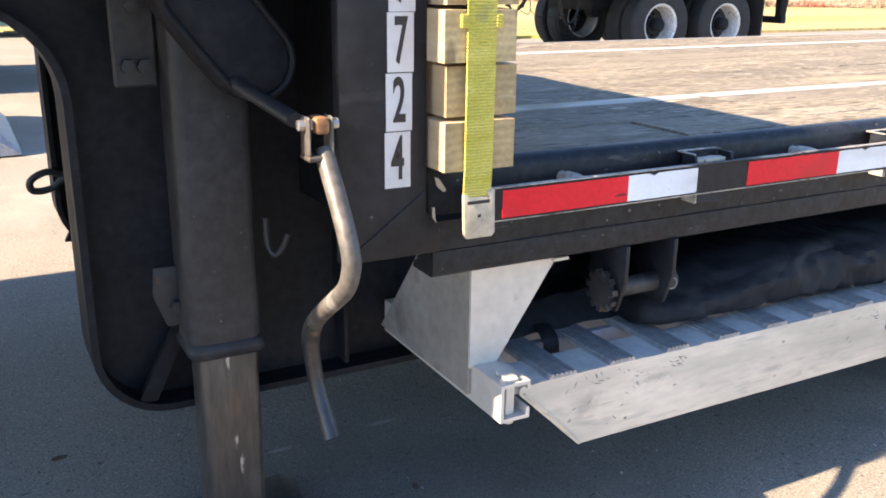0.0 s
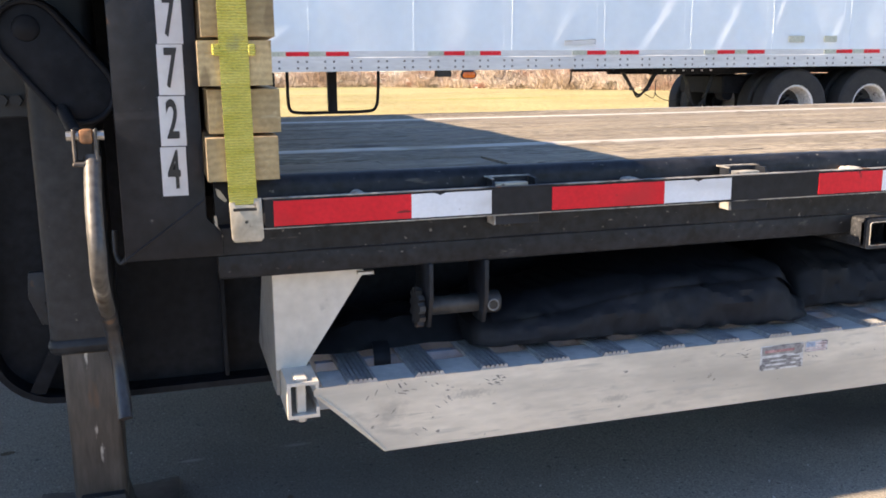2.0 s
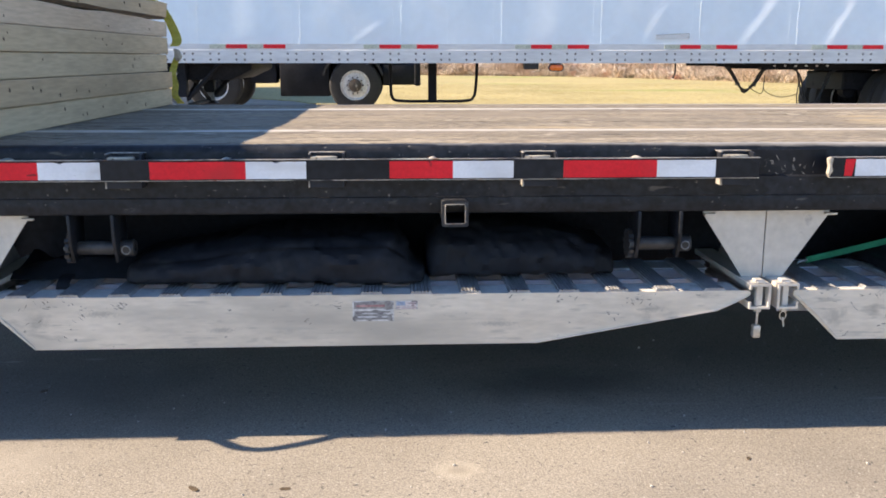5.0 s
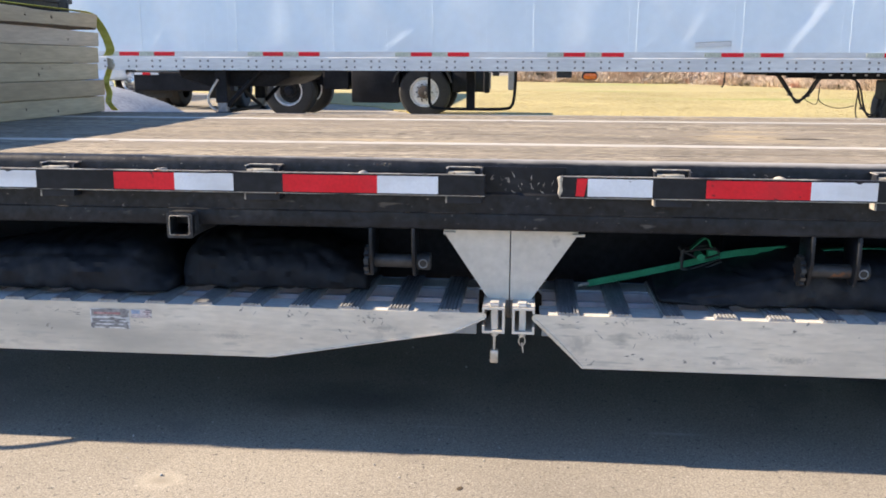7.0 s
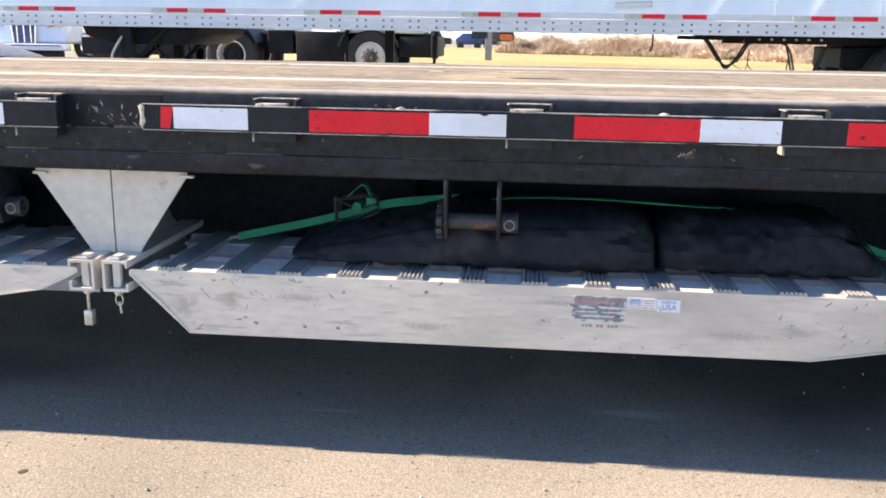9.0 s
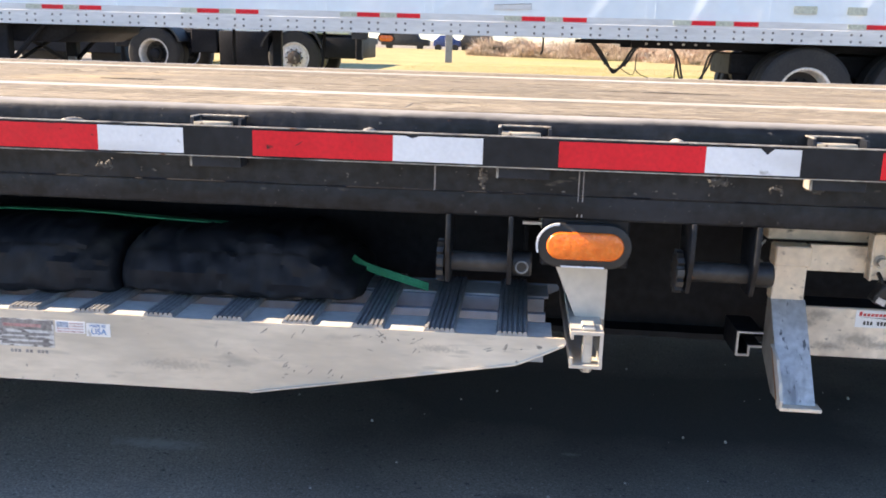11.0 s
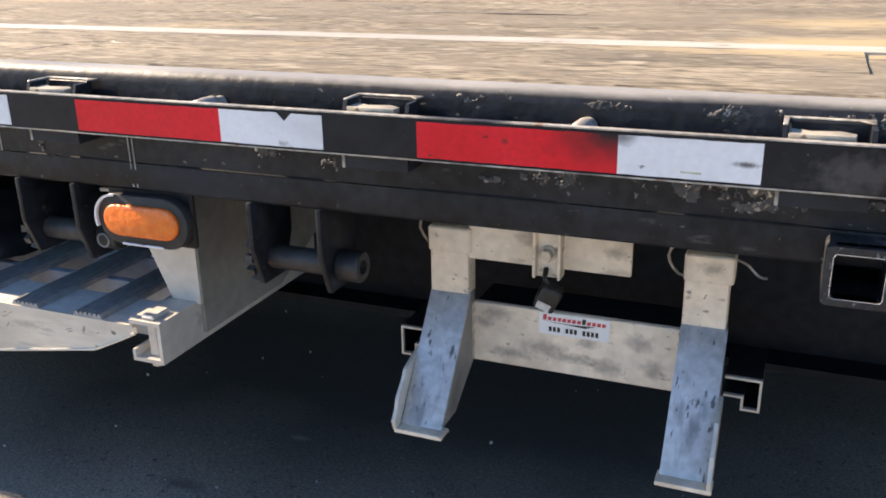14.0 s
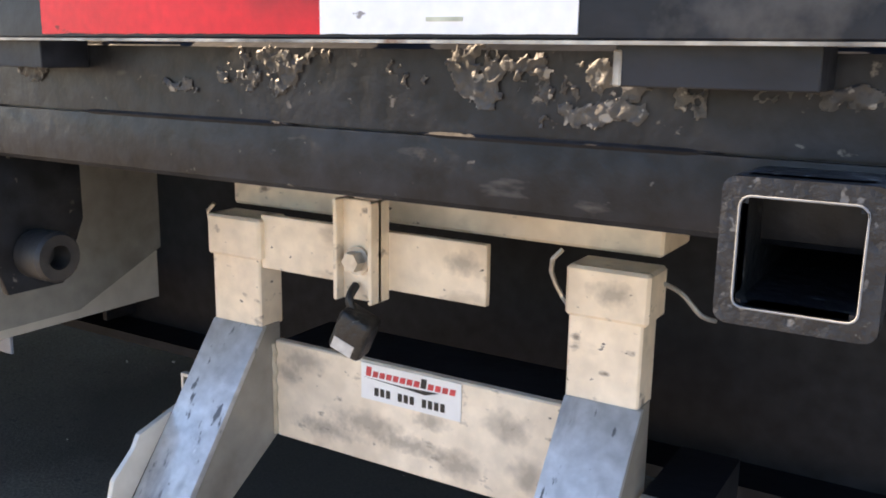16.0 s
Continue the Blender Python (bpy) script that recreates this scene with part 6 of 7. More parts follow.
M_FLAKE = material("blistered_paint", (0.028, 0.028, 0.031), (0.075, 0.074, 0.073), 0.6, scale=30, fine=120, bump=0.6, spots=[((0.26, 0.25, 0.235), 120, 0.60, 0.06, ONE, 0.7), ((0.24, 0.15, 0.06), 40, 0.70, 0.05, ONE, 0.9)])
for k, (x, z, w, hgt, y) in enumerate(((5.645, 0.790, 0.11, 0.042, 0.0567), (5.855, 0.789, 0.23, 0.042, 0.0567), (5.90, 0.768, 0.08, 0.020, 0.0567), (5.36, 0.783, 0.05, 0.02, 0.0567), (5.55, 0.775, 0.05, 0.016, 0.0567), (6.04, 0.782, 0.12, 0.020, 0.0567), (5.875, 0.886, 0.13, 0.022, 0.0737), (6.03, 0.884, 0.14, 0.022, 0.0737), (5.52, 0.888, 0.10, 0.016, 0.0737), (5.70, 0.887, 0.08, 0.014, 0.0737),
                                       (6.12, 0.889, 0.10, 0.018, 0.0737), (6.25, 0.784, 0.09, 0.03, 0.0567), (4.70, 0.778, 0.02, 0.05, 0.0567), (5.17, 0.789, 0.06, 0.025, 0.0567), (5.28, 0.775, 0.05, 0.02, 0.0567),
                                       (0.52, 0.782, 0.06, 0.02, 0.0567), (3.9, 0.780, 0.04, 0.03, 0.0567), (2.1, 0.889, 0.07, 0.014, 0.0737))):
    flakes(x, z, w, hgt, y, 3.7 * k)
# dried drips down the web above the lamp
for x in (4.893, 4.902):
    part("drip_mark", box(bmesh.new(), x, x + 0.0022, 0.0558, 0.0567, 0.706, 0.80), M_GREYINK, trailer)
part("drip_mark", box(bmesh.new(), 4.60, 4.603, 0.0558, 0.0567, 0.75, 0.80), M_GREYINK, trailer)

# ---------------------------------------------------------------- white box trailer in the row behind
YV = 8.37
van = thing("box_trailer", (3, 9.6, 0), "white box trailer with riveted rail and red reflective tape", "trailer")
VX0, VX1 = -5.6, 10.85
bm = box(bmesh.new(), VX0, VX1, YV + 0.02, YV + 2.58, 1.30, 4.05, 0.01)
part("body", bm, M_VAN, van, "white sheet metal van body")
# side sheets, buckled a little between the posts
SEAM = [VX0] + [6.165 + 1.204 * k for k in range(-9, 4)] + [VX1]
# bright diagonal wrinkles in the sheets: from, to, how wide, how high
WRINKLE = [((5.53, 1.34), (5.98, 1.95), 0.07, 0.020), ((6.09, 1.32), (6.26, 1.60), 0.04, 0.012), ((6.58, 1.32), (6.92, 1.90), 0.06, 0.022), ((7.28, 1.32), (7.60, 2.05), 0.05, 0.030), ((0.80, 1.35), (1.20, 1.60), 0.05, 0.016), ((-2.13, 1.36), (-1.97, 1.58), 0.03, 0.012),
           ((3.76, 1.33), (3.96, 1.46), 0.03, 0.012), ((4.30, 1.36), (4.55, 1.75), 0.06, 0.010), ((2.58, 1.35), (2.75, 1.50), 0.04, 0.008), ((8.3, 1.34), (8.6, 1.9), 0.06, 0.018)]


def wrinkle(x, z):
    d = 0.0
    for (xa, za), (xb, zb), w, h in WRINKLE:
        if xa - 0.3 < x < xb + 0.3:
            u, v = xb - xa, zb - za
            t = min(max(((x - xa) * u + (z - za) * v) / (u * u + v * v), 0), 1)
            r = math.hypot(x - xa - t * u, z - za - t * v)
            d += 0.42 * h * math.exp(-(r / w) ** 2) * math.sin(math.pi * (0.12 + 0.76 * t))
    return d


RIV = bmesh.new()
for i, (a, b) in enumerate(zip(SEAM, SEAM[1:])):
    tmp = bmesh.new()
    nx, nz = 34, 30
    g = []
    for p in range(nx + 1):
        col = []
        for q in range(nz + 1):
            u, v = p / nx, q / nz
            w = math.sin(math.pi * u) * math.sin(math.pi * min(v * 1.2, 1))
            x, z = a + 0.002 + (b - a - 0.004) * u, 1.325 + 2.0 * v * v
            d = (noise.noise(Vector((x * 1.7, z * 1.3, i * 5.0))) * 0.016 + abs(noise.noise(Vector((x * 2.2 + z * 1.6, z * 0.9, i * 3.0)))) * 0.018) * w * 0.7 + wrinkle(x, z) * min(1, 9 * u * (1 - u))
            col.append(tmp.verts.new((x, YV + 0.012 - d, z)))
        g.append(col)
    for p in range(nx):
        for q in range(nz):
            tmp.faces.new((g[p][q], g[p + 1][q], g[p + 1][q + 1], g[p][q + 1]))
    part("side_sheet", tmp, M_VAN, van)
    for dx in (-0.105, -0.012) + ((-0.66, -0.56) if b < 2.7 else ()) + ((-0.30, -0.41) if -1.2 < b < -0.8 else ()):
        for k in range(18):
            bmesh.ops.create_icosphere(RIV, subdivisions=1, radius=0.0042, matrix=Matrix.Translation((b + dx, YV + 0.0075, 1.350 + k * 0.042)))
    # lap joint of the sheets
    part("lap_joint", box(bmesh.new(), b - 0.003, b + 0.001, YV + 0.0085, YV + 0.013, 1.33, 3.32), M_VAN, van)
tagged(part("panel_rivets", RIV, M_VAN, van), kind="stuff")
bm = prism(bmesh.new(), [(YV, 1.105), (YV + 0.06, 1.105), (YV + 0.06, 1.33), (YV + 0.008, 1.33), (YV + 0.008, 1.26), (YV, 1.255)], "x", VX0, VX1)
part("bottom_rail", bm, M_VANRAIL, van, "dull aluminium bottom rail")
tmp = bmesh.new()
x = VX0 + 0.1
while x < VX1 - 0.1:
    for dx in (0, 0.10):
        for z in (1.145, 1.215):
            box(tmp, x + dx - 0.012, x + dx + 0.012, YV - 0.003, YV + 0.003, z - 0.012, z + 0.012, 0.003)
    x += 0.305
ob = part("rail_rivets", tmp, M_RIVET, van)
tagged(ob, kind="stuff")
x = -4.385
while x < VX1 - 0.9:
    for a, b, m in ((-0.19, 0.0, M_OLIVE), (0.0, 0.255, M_RED), (0.255, 0.445, M_OLIVE), (0.445, 0.705, M_RED)):
        part("tape", box(bmesh.new(), x + a, min(x + b, VX1 - 0.02), YV + 0.002, YV + 0.0075, 1.275, 1.322), m, van)
    x += 1.822
vl = part("marker_lamp", prism(bmesh.new(), oval(3.225, 1.050, 0.095, 0.045), "y", YV + 0.05, YV + 0.09, 0.004), M_GASKET, van)
part("lens", prism(bmesh.new(), oval(3.225, 1.050, 0.080, 0.034), "y", YV + 0.04, YV + 0.06, 0.005), M_LENS, vl, "amber lens")
part("lamp_bracket", box(bmesh.new(), 3.15, 3.30, YV + 0.091, YV + 0.10, 1.02, 1.105, 0.004), M_GASKET, van)
part("lamp_box", box(bmesh.new(), 2.83, 3.01, YV + 0.05, YV + 0.15, 1.03, 1.105, 0.006), M_GASKET, van)
# patches and small plates on the side
pt = part("patch", prism(bmesh.new(), [(4.42, 1.385), (4.82, 1.40), (4.825, 1.455), (4.42, 1.435)], "y", YV - 0.012, YV - 0.007), M_VANRAIL, van, "riveted repair plate")
part("patch_seam", rod(bmesh.new(), [(4.42, YV - 0.013, 1.437), (4.825, YV - 0.013, 1.457), (4.822, YV - 0.013, 1.40)], 0.004, 6), M_POST, pt)
for x, w in ((7.6, 0.24), (8.15, 0.2)):
    part("patch", box(bmesh.new(), x, x + w, YV - 0.012, YV - 0.007, 1.42, 1.50), M_OLIVE, van)
writing("lettering", "AIR RIDE EQUIPPED", 0.115, (9.80, YV - 0.013, 1.47), M_INK, van, 0.9)
# underframe
beam = part("cross_beam", box(bmesh.new(), VX0 + 0.2, VX0 + 0.26, YV + 0.06, YV + 2.5, 1.115, 1.22), M_FRAME, van)
for k in range(1, 36):
    again(beam, van, k * 0.43)
bm = box(bmesh.new(), VX0, VX1, YV + 0.06, YV + 2.52, 1.22, 1.26)
part("floor", bm, M_FRAME, van)
for y in (0.62, 1.85):
    part("slide_rail", box(bmesh.new(), 6.0, 9.9, YV + y, YV + y + 0.12, 1.02, 1.11), M_FRAME, van)
    part("rail_tongue", box(bmesh.new(), 5.42, 5.998, YV + y + 0.02, YV + y + 0.10, 1.06, 1.108), M_FRAME, van)
bm = box(bmesh.new(), 7.15, 9.7, YV + 0.75, YV + 1.85, 0.75, 1.0, 0.02)
part("bogie", bm, M_FRAME, van)
for k in range(6):
    part("pin_hole", box(bmesh.new(), 6.15 + k * 0.14, 6.18 + k * 0.14, YV + 0.612, YV + 0.622, 1.06, 1.08), M_VANRAIL, van)
TYRE = [(0.29, -0.13), (0.30, -0.14), (0.40, -0.145), (0.475, -0.135), (0.505, -0.11), (0.512, -0.05), (0.512, 0.05), (0.505, 0.11), (0.475, 0.135), (0.40, 0.145), (0.30, 0.14), (0.29, 0.13)]


def wheel(cx, cy, cz, parent, rimmat, deep=True, hubmat=None):
    m = Matrix.Translation((cx, cy, cz))
    w = part("wheel", lathe(bmesh.new(), TYRE, 40, m), M_RUBBER, parent, "black truck tyre")
    dish = [(0.29, -0.13), (0.282, -0.135), (0.262, -0.12), (0.252, -0.03), (0.246, 0.085), (0.235, 0.10)] if deep else [(0.29, -0.13), (0.282, -0.135), (0.265, -0.12), (0.255, -0.09), (0.20, -0.115), (0.13, -0.12), (0.12, -0.10), (0.0, -0.10)]
    part("rim", lathe(bmesh.new(), dish, 36, m), rimmat, w, "white painted steel rim")
    # deep rims: the shade on the disc is painted as plain black
    if deep:
        part("wheel_disc", lathe(bmesh.new(), [(0.2345, 0.0995), (0.20, 0.108), (0.125, 0.100), (0.12, 0.0), (0.0, 0.0)], 36, m), M_GASKET, w, "wheel disc painted black for its shade")
    part("hub", lathe(bmesh.new(), [(0.10 if deep else 0.128, 0.0 if deep else -0.10), (0.095 if deep else 0.122, -0.10 if deep else -0.17), (0.06, -0.125 if deep else -0.19), (0.0, -0.125 if deep else -0.19)], 20, m), hubmat or M_FRAME, w)
    o = 0.104 if deep else -0.12
    nut = part("lug_nut", lathe(bmesh.new(), [(0, o - 0.03), (0.016, o - 0.03), (0.018, o)], 6), hubmat or M_FRAME, w)
    for k in range(10):
        a = 2 * math.pi * k / 10
        c = nut if k == 0 else again(nut, w)
        c.location = (cx + 0.155 * math.cos(a), cy, cz + 0.155 * math.sin(a))
    return w


for cx in (7.84, 9.05):
    for cy in (YV + 0.22, YV + 0.55, YV + 2.0, YV + 2.35):
        wheel(cx, cy, 0.512 + rise(cy), van, M_WHEELWHITE)
part("mud_flap", box(bmesh.new(), 9.78, 9.80, YV + 0.1, YV + 0.72, 0.30, 1.05), M_RUBBER, van)
# rear sill, impact guard with two tapered posts, and a loose wire
part("rear_sill", box(bmesh.new(), 10.60, 10.86, YV + 0.05, YV + 2.54, 0.98, 1.104, 0.01), M_FRAME, van)
guard = part("impact_guard", box(bmesh.new(), 10.60, 10.71, YV + 0.47, YV + 2.1, 0.54, 0.64, 0.008), M_FRAME, van, "black steel rear impact guard")
for y in (YV + 0.50, YV + 1.98):
    part("guard_post", prism(bmesh.new(), [(10.50, 1.04), (10.84, 1.04), (10.76, 0.93), (10.715, 0.56), (10.60, 0.56), (10.585, 0.93)], "y", y, y + 0.10, 0.004), M_FRAME, guard)
part("loose_wire", rod(bmesh.new(), smooth_path([(10.12, YV + 0.5, 1.04), (10.14, YV + 0.5, 0.92), (10.18, YV + 0.5, 0.80), (10.22, YV + 0.5, 0.68)], 4), 0.007, 6), M_HOSE, van)
part("frame_end", prism(bmesh.new(), [(9.2, 0.96), (10.30, 0.96), (10.36, 1.02), (10.36, 1.108), (9.2, 1.108)], "y", YV + 0.64, YV + 0.72), M_FRAME, van)
part("brake_chamber", lathe(bmesh.new(), [(0, 0), (0.09, 0.0), (0.09, 0.16), (0, 0.16)], 20, Matrix.Translation((7.3, YV + 0.85, 0.74))), M_FRAME, van)
# hoses and hanging wires
YH = YV + 0.68
tmp = bmesh.new()
for off in (0.0, 0.03):
    rod(tmp, smooth_path([(5.52 + off, YH, 1.09), (5.60 + off, YH, 1.00), (5.70 + off, YH + off, 0.86), (5.82, YH + off, 0.76 - off), (5.96 - off, YH, 0.85), (6.07 - off, YH, 1.02), (6.22, YH, 1.06 - off)], 6), 0.014, 8)
    rod(tmp, smooth_path([(6.22, YH, 1.06 - off), (6.45, YH, 1.055 - off), (6.52 + off, YH, 0.92), (6.58 + off, YH, 0.70), (6.70, YH + off, 0.59 - off), (6.82 - off, YH, 0.66), (6.86 + off, YH, 0.82), (6.92 + off, YH, 0.98), (7.12, YH, 1.05)], 6), 0.012, 8)
rod(tmp, smooth_path([(6.53, YH, 0.86), (6.52, YH, 0.64), (6.57, YH, 0.50), (6.70, YH, 0.45), (6.80, YH, 0.52), (6.84, YH, 0.66)], 6), 0.008, 8)
part("air_hose", tmp, M_HOSE, van)
for x, z in ((5.72, 0.835), (5.93, 0.82), (6.60, 0.67)):
    part("hose_tie", box(bmesh.new(), x - 0.02, x + 0.025, YH - 0.022, YH + 0.05, z - 0.018, z + 0.018, 0.004), M_HOSE, van)
part("thin_cable", rod(bmesh.new(), smooth_path([(5.86, YH, 0.82), (5.94, YH, 0.75), (6.05, YH, 0.725), (6.075, YH, 0.96), (6.08, YH, 0.757), (6.29, YH, 0.669), (6.50, YH, 0.70)], 6), 0.005, 6), M_HOSE, van)
part("loose_wire", rod(bmesh.new(), smooth_path([(4.99, YV + 1.03, 1.14), (4.992, YV + 1.03, 1.01), (4.985, YV + 1.03, 0.95), (4.96, YV + 1.03, 0.905)], 4), 0.011, 6), M_HOSE, van)
# landing gear of the box trailer, with crossed braces and crank
for y in (YV + 0.14, YV + 1.77):
    lg = part("landing_leg", box(bmesh.new(), -1.41, -1.26, y, y + 0.14, 0.70, 1.12, 0.012), M_FRAME, van, "retracted landing leg")
    part("inner_tube", box(bmesh.new(), -1.395, -1.275, y + 0.015, y + 0.125, 0.575, 0.71, 0.01), M_POST, lg)
    part("foot", prism(bmesh.new(), [(-1.44, 0.545), (-1.23, 0.545), (-1.27, 0.59), (-1.40, 0.59)], "y", y - 0.02, y + 0.16, 0.006), M_FRAME, lg)
    part("brace", rod(bmesh.new(), [(-1.28, y + 0.07, 0.66), (-0.86, y + 0.10, 1.10)], 0.028, 8), M_FRAME, lg)
for a, b in (((0.26, 0.60), (1.80, 1.08)), ((0.26, 1.08), (1.80, 0.60)), ((0.24, 0.585), (1.82, 0.585))):
    part("cross_brace", rod(bmesh.new(), [(-1.335, YV + a[0], a[1]), (-1.335, YV + b[0], b[1])], 0.026, 8), M_FRAME, van)
bm = rod(bmesh.new(), smooth_path([(-1.36, YV + 0.12, 0.99), (-1.42, YV + 0.11, 0.90), (-1.49, YV + 0.10, 0.76), (-1.46, YV + 0.10, 0.66), (-1.39, YV + 0.11, 0.60)], 5), 0.016, 8)
part("crank", bm, M_ZINC, van)
bm = prism(bmesh.new(), [(-1.95, 1.12), (-1.90, 1.0), (-1.55, 0.90), (-0.75, 0.90), (-0.50, 1.02), (-0.48, 1.12)], "y", YV + 0.30, YV + 2.1, 0.02)
part("gear_frame", bm, M_FRAME, van)
# guard hoop and its post
part("guard_hoop", rod(bmesh.new(), smooth_path([(1.20, YV + 0.93, 1.12), (1.20, YV + 0.93, 0.80), (1.22, YV + 0.93, 0.66), (1.32, YV + 0.93, 0.615), (1.75, YV + 0.93, 0.61), (2.18, YV + 0.93, 0.615), (2.29, YV + 0.93, 0.67), (2.32, YV + 0.93, 0.85), (2.33, YV + 0.93, 1.12)], 5), 0.020, 8), M_FRAME, van)
part("guard_post", box(bmesh.new(), 1.69, 1.80, YV + 0.90, YV + 0.99, 0.60, 1.12, 0.006), M_FRAME, van)

# ---------------------------------------------------------------- yard tractor further back
YT = 15.2
ytr = thing("yard_tractor", (-0.5, 16.3, 0), "black yard tractor with white wheels behind the box trailer", "truck")
part("chassis", box(bmesh.new(), -3.3, 1.6, YT + 0.55, YT + 1.5, 0.62, 0.95, 0.02), M_FRAME, ytr)
for cx in (-2.30, 0.44):
    for cy in (YT + 0.15, YT + 1.9):
        wheel(cx, cy, 0.512, ytr, M_WHEELWHITE, cx < -1, M_FRAME if cx < -1 else M_INNER)
part("wheel", lathe(bmesh.new(), TYRE, 32, Matrix.Translation((-2.33, YT + 0.5, 0.512))), M_RUBBER, ytr)
part("tank_box", box(bmesh.new(), -1.02, -0.06, YT + 0.05, YT + 0.6, 0.30, 0.98, 0.03, 2), M_FRAME, ytr, "black tank box")
part("step_box", box(bmesh.new(), -1.62, -1.1, YT + 0.2, YT + 0.6, 0.55, 1.0, 0.02), M_FRAME, ytr)
part("front_bumper", box(bmesh.new(), 0.98, 1.66, YT + 0.1, YT + 2.1, 0.52, 0.92, 0.03, 2), M_FRAME, ytr)
part("cab", box(bmesh.new(), -0.2, 1.50, YT + 0.1, YT + 1.0, 0.96, 2.1, 0.06, 2), M_VAN, ytr, "white cab")
part("bumper_end", box(bmesh.new(), 1.60, 1.72, YT + 0.08, YT + 0.3, 0.5, 0.95, 0.02), M_FRAME, ytr)
tmp = bmesh.new()
prism(tmp, arc(-2.33, 0.55, 0.60, 20, 160, 12) + arc(-2.33, 0.55, 0.57, 160, 20, 12), "y", YT - 0.02, YT + 0.62)
part("fender", tmp, M_GASKET, ytr)
prism(tmp2 := bmesh.new(), arc(0.40, 0.55, 0.62, 15, 165, 12) + arc(0.40, 0.55, 0.58, 165, 15, 12), "y", YT - 0.02, YT + 0.5)
part("fender", tmp2, M_GASKET, ytr)
part("undercover", box(bmesh.new(), -0.3, 1.1, YT + 0.4, YT + 1.6, 0.5, 1.0), M_FRAME, ytr)

ytr.location.z = rise(YT)

# ---------------------------------------------------------------- dark trailer tail and a light blue truck, far left
tail = thing("parked_trailer", (-5.5, 24, 0), "rear end of a pale parked trailer with red and white tape", "trailer")
part("body", box(bmesh.new(), -6.7, -4.3, 18.0, 30.0, 0.86, 3.2, 0.03), M_VANRAIL, tail)
part("rear_bumper", box(bmesh.new(), -6.7, -4.3, 17.9, 18.2, 0.42, 0.85, 0.02), M_FRAME, tail)
for k in range(3):
    part("tape", box(bmesh.new(), -6.66 + k * 0.195, -6.48 + k * 0.195, 17.87, 17.895, 0.79, 0.84), M_RED if k % 2 else M_WHITE, tail)
for cx in (-6.45, -6.10, -4.9, -4.55):
    part("wheel", lathe(bmesh.new(), TYRE, 28, Matrix.Translation((cx, 19.2, 0.512)) @ pose(0, 0, 0, 0, 0, 90)), M_RUBBER, tail)
part("mud_flap", box(bmesh.new(), -6.65, -5.95, 18.3, 18.33, 0.25, 0.85), M_RUBBER, tail)
part("mud_flap", box(bmesh.new(), -5.05, -4.35, 18.3, 18.33, 0.25, 0.85), M_RUBBER, tail)

bt = thing("blue_truck", (-10.5, 25, 0), "light blue truck with a chrome grille and dark stripe", "truck")
tmp = bmesh.new()
prism(tmp, [(-11.5, 0.56), (-9.45, 0.56), (-9.42, 1.25), (-9.62, 1.72), (-9.95, 1.86), (-11.0, 1.86), (-11.33, 1.72), (-11.53, 1.25)], "y", 22.4, 25.5, 0.10, 3)
part("hood", tmp, M_BLUE, bt, "light blue hood")
part("cab", box(bmesh.new(), -11.65, -9.3, 25.4, 27.5, 0.8, 3.2, 0.15, 3), M_BLUE, bt)
part("bumper", box(bmesh.new(), -11.62, -9.35, 22.05, 22.5, 0.38, 0.55, 0.05, 3), M_BLUE, bt)
part("stripe", box(bmesh.new(), -11.55, -9.42, 22.02, 22.055, 0.50, 0.535, 0.005), M_DARKBLUE, bt)
part("air_dam", box(bmesh.new(), -11.4, -9.6, 22.2, 22.6, 0.20, 0.38, 0.03), M_FRAME, bt)
gr = part("grille", prism(bmesh.new(), [(-10.92, 0.57), (-10.30, 0.57), (-10.22, 1.40), (-11.0, 1.40)], "y", 22.33, 22.42), M_DARKBLUE, bt)
for k in range(3):
    part("grille_bar", box(bmesh.new(), -10.83 + k * 0.20, -10.79 + k * 0.20, 22.31, 22.34, 0.59, 1.37), M_CHROME, gr)
for a, b in ((-11.0, -10.92), (-10.22, -10.30)):
    part("grille_frame", prism(bmesh.new(), [(b - 0.02, 0.56), (b + 0.02, 0.56), (a + 0.02, 1.42), (a - 0.02, 1.42)], "y", 22.30, 22.36), M_CHROME, gr)
for x in (-11.33, -9.62):
    part("headlamp", box(bmesh.new(), x - 0.13, x + 0.11, 22.33, 22.45, 1.0, 1.2, 0.05, 2), M_CHROME, bt)
part("decal", prism(bmesh.new(), [(-10.02, 0.98), (-9.72, 1.04), (-9.62, 1.20), (-9.80, 1.08)], "y", 22.385, 22.395), M_REDINK, bt)
wheel(-9.30, 23.6, 0.512, bt, M_CHROME, False, M_CHROME)
part("fuel_tank", lathe(bmesh.new(), [(0, 24.6), (0.3, 24.6), (0.3, 26.0), (0, 26.0)], 20, Matrix.Translation((-9.1, 0, 0.65))), M_CHROME, bt)

tail.location.z = bt.location.z = rise(24)

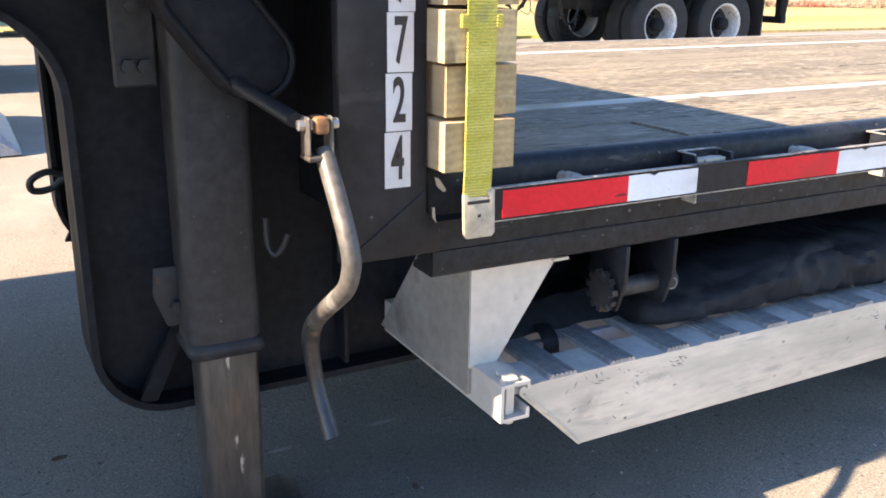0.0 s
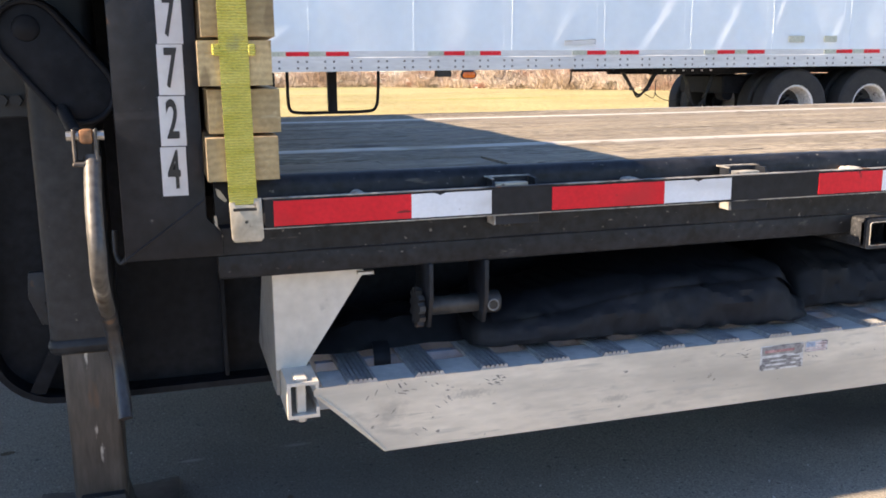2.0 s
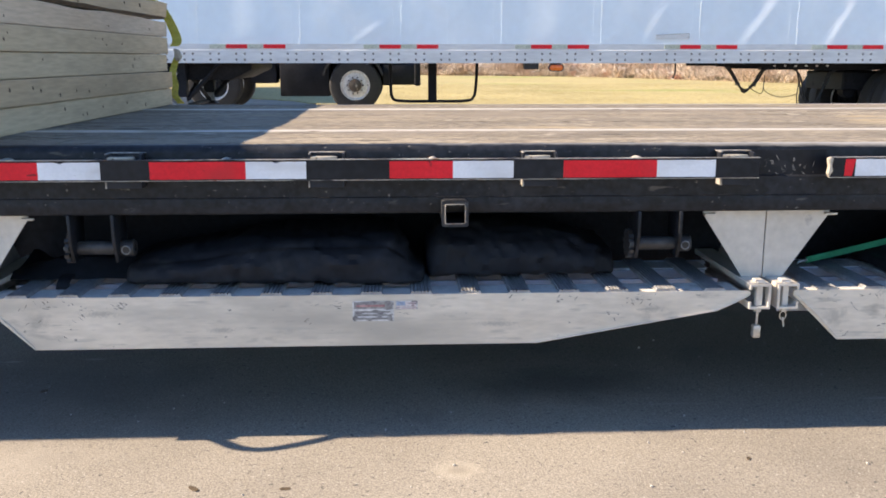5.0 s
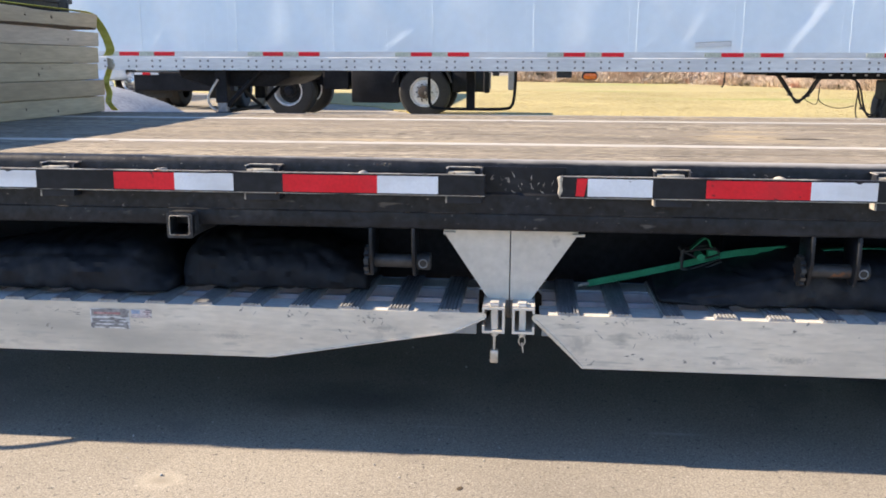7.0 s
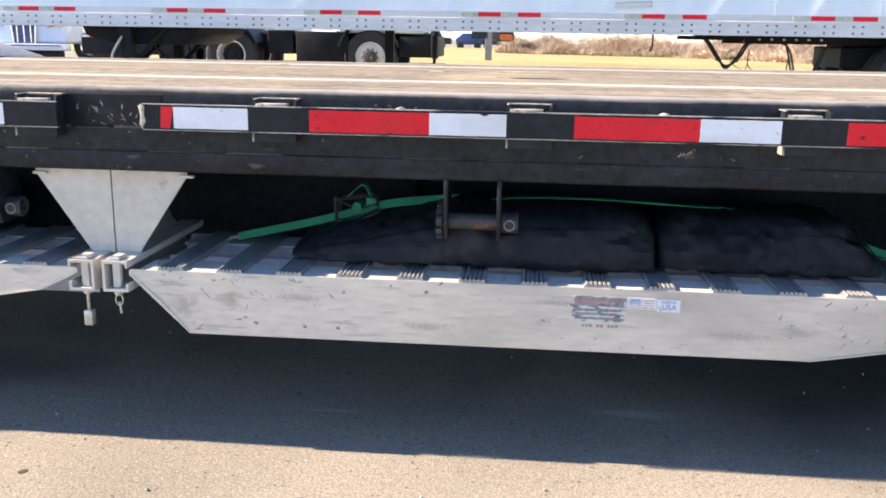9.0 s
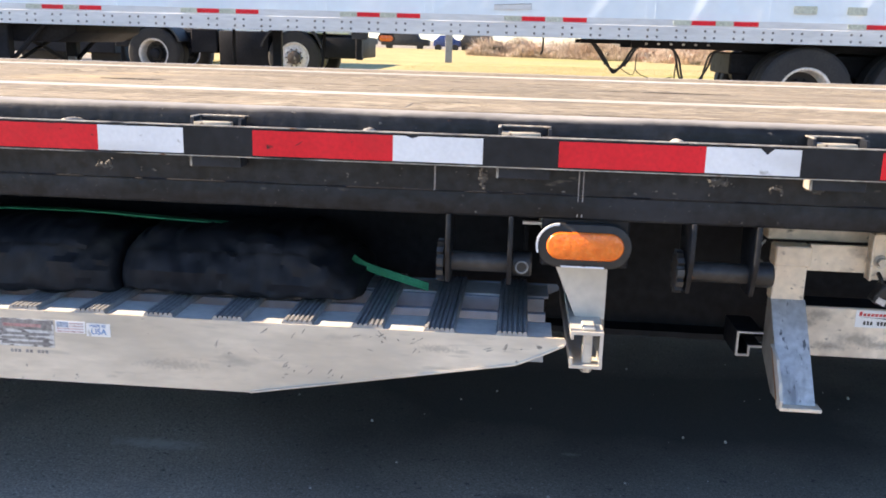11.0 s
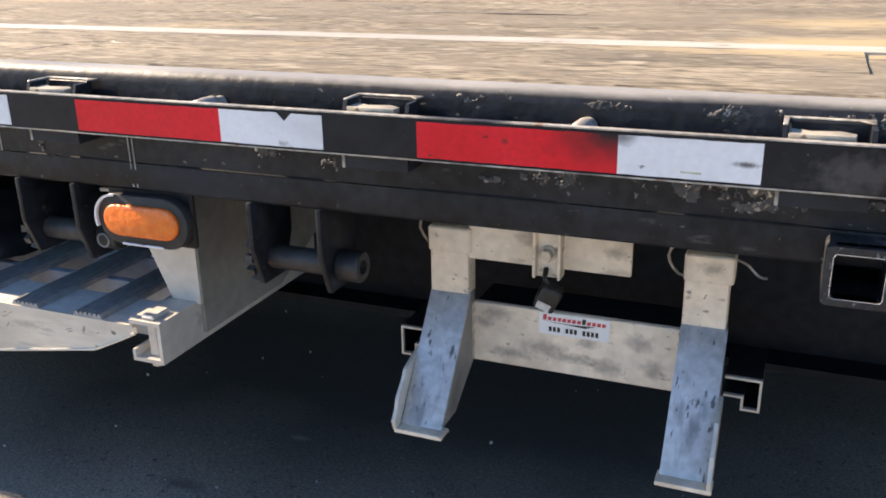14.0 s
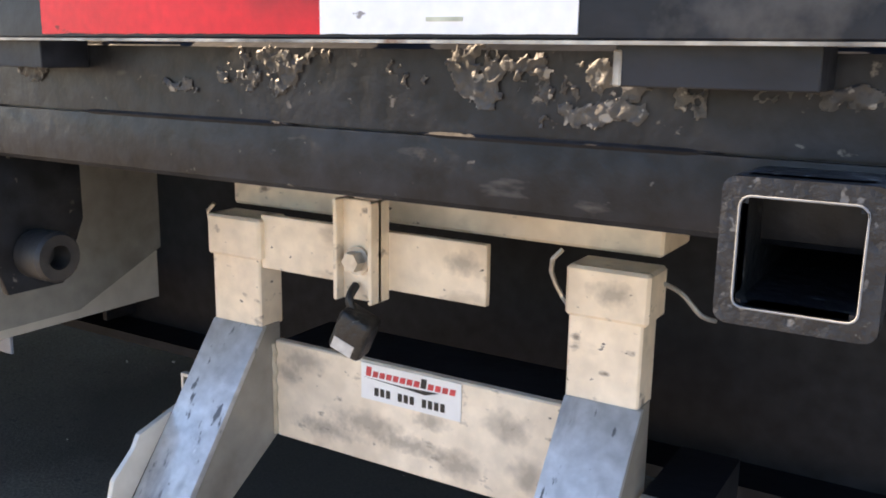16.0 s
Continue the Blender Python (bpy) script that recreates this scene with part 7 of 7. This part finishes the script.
# grey hump beyond the deck, in place of a grey vehicle, shaped to the camera's view
bm = bmesh.new()
rows = []
for i in range(31):
    t = i / 30
    x = -4.2 + 3.7 * t
    h = 1.03 * (1 - math.exp((x + 0.50) / 0.55)) if x < -0.52 else 0.0
    row = []
    for k in range(21):
        a = math.pi * k / 20
        row.append(bm.verts.new((x, 6.1 - 0.9 * math.copysign(abs(math.cos(a)) ** 0.7, math.cos(a)), max(h * math.sin(a) ** 0.45 + 0.012 * noise.noise(Vector((x * 3, a * 3, 0))), 0.0))))
    rows.append(row)
for p, q in zip(rows, rows[1:]):
    for k in range(20):
        bm.faces.new((p[k], q[k], q[k + 1], p[k + 1]))
bm.faces.new(rows[0][::-1])
bmesh.ops.recalc_face_normals(bm, faces=bm.faces[:])
load = solo("covered_load", bm, M_GREYHUMP, "low smooth grey hump beyond the deck", "covered load")
load.location.z = rise(6.1)

# grey post on the field and far vehicles in the brush
solo("signpost", box(bmesh.new(), 1.59, 1.87, 35.0, 35.06, FIELD, 1.8, 0.01), M_POST, "grey metal post at the edge of the field", "post")
for x, y, w, h, m, c in ((-6.4, 84, 4.5, 2.3, M_GASKET, "dark"), (-2.3, 82, 2.4, 1.3, M_DARKBLUE, "dark blue"), (0.6, 84, 4.2, 2.3, M_GASKET, "dark"), (-11.5, 85, 4.4, 1.7, M_GASKET, "dark")):
    car = thing("parked_car", (x, y, 0), c + " car parked far beyond the field", "car", "far cars")
    bm = prism(bmesh.new(), [(x - w / 2, 0.3), (x + w / 2, 0.3), (x + w / 2, 0.85), (x + w * 0.3, 0.95), (x + w * 0.15, h), (x - w * 0.25, h), (x - w * 0.4, 0.95), (x - w / 2, 0.85)], "y", y - 0.8, y + 0.8, 0.08)
    part("body", bm, m, car)
    car.location.z = rise(y)
    for dx in (-0.32, 0.32):
        part("wheel", lathe(bmesh.new(), [(0, -0.1), (0.3, -0.1), (0.33, 0), (0.3, 0.1), (0, 0.1)], 20, Matrix.Translation((x + dx * w, y - 0.75, 0.33))), M_RUBBER, car)

# rear axles of the flatbed trailer, out of view, added to block light
for cx in (7.9, 9.2):
    for cy in (0.24, 0.58, 2.0, 2.34):
        part("wheel", lathe(bmesh.new(), [(r * 0.76, a) for r, a in TYRE], 36, Matrix.Translation((cx, cy, 0.389))), M_RUBBER, trailer, "black trailer tyre")
        part("wheel_disc", lathe(bmesh.new(), [(0.22, -0.10), (0.20, 0.0), (0.0, 0.0)], 28, Matrix.Translation((cx, cy, 0.389))), M_WHEELWHITE, trailer)
    part("axle", rod(bmesh.new(), [(cx, 0.2, 0.389), (cx, 2.39, 0.389)], 0.06, 12), M_FRAME, trailer)
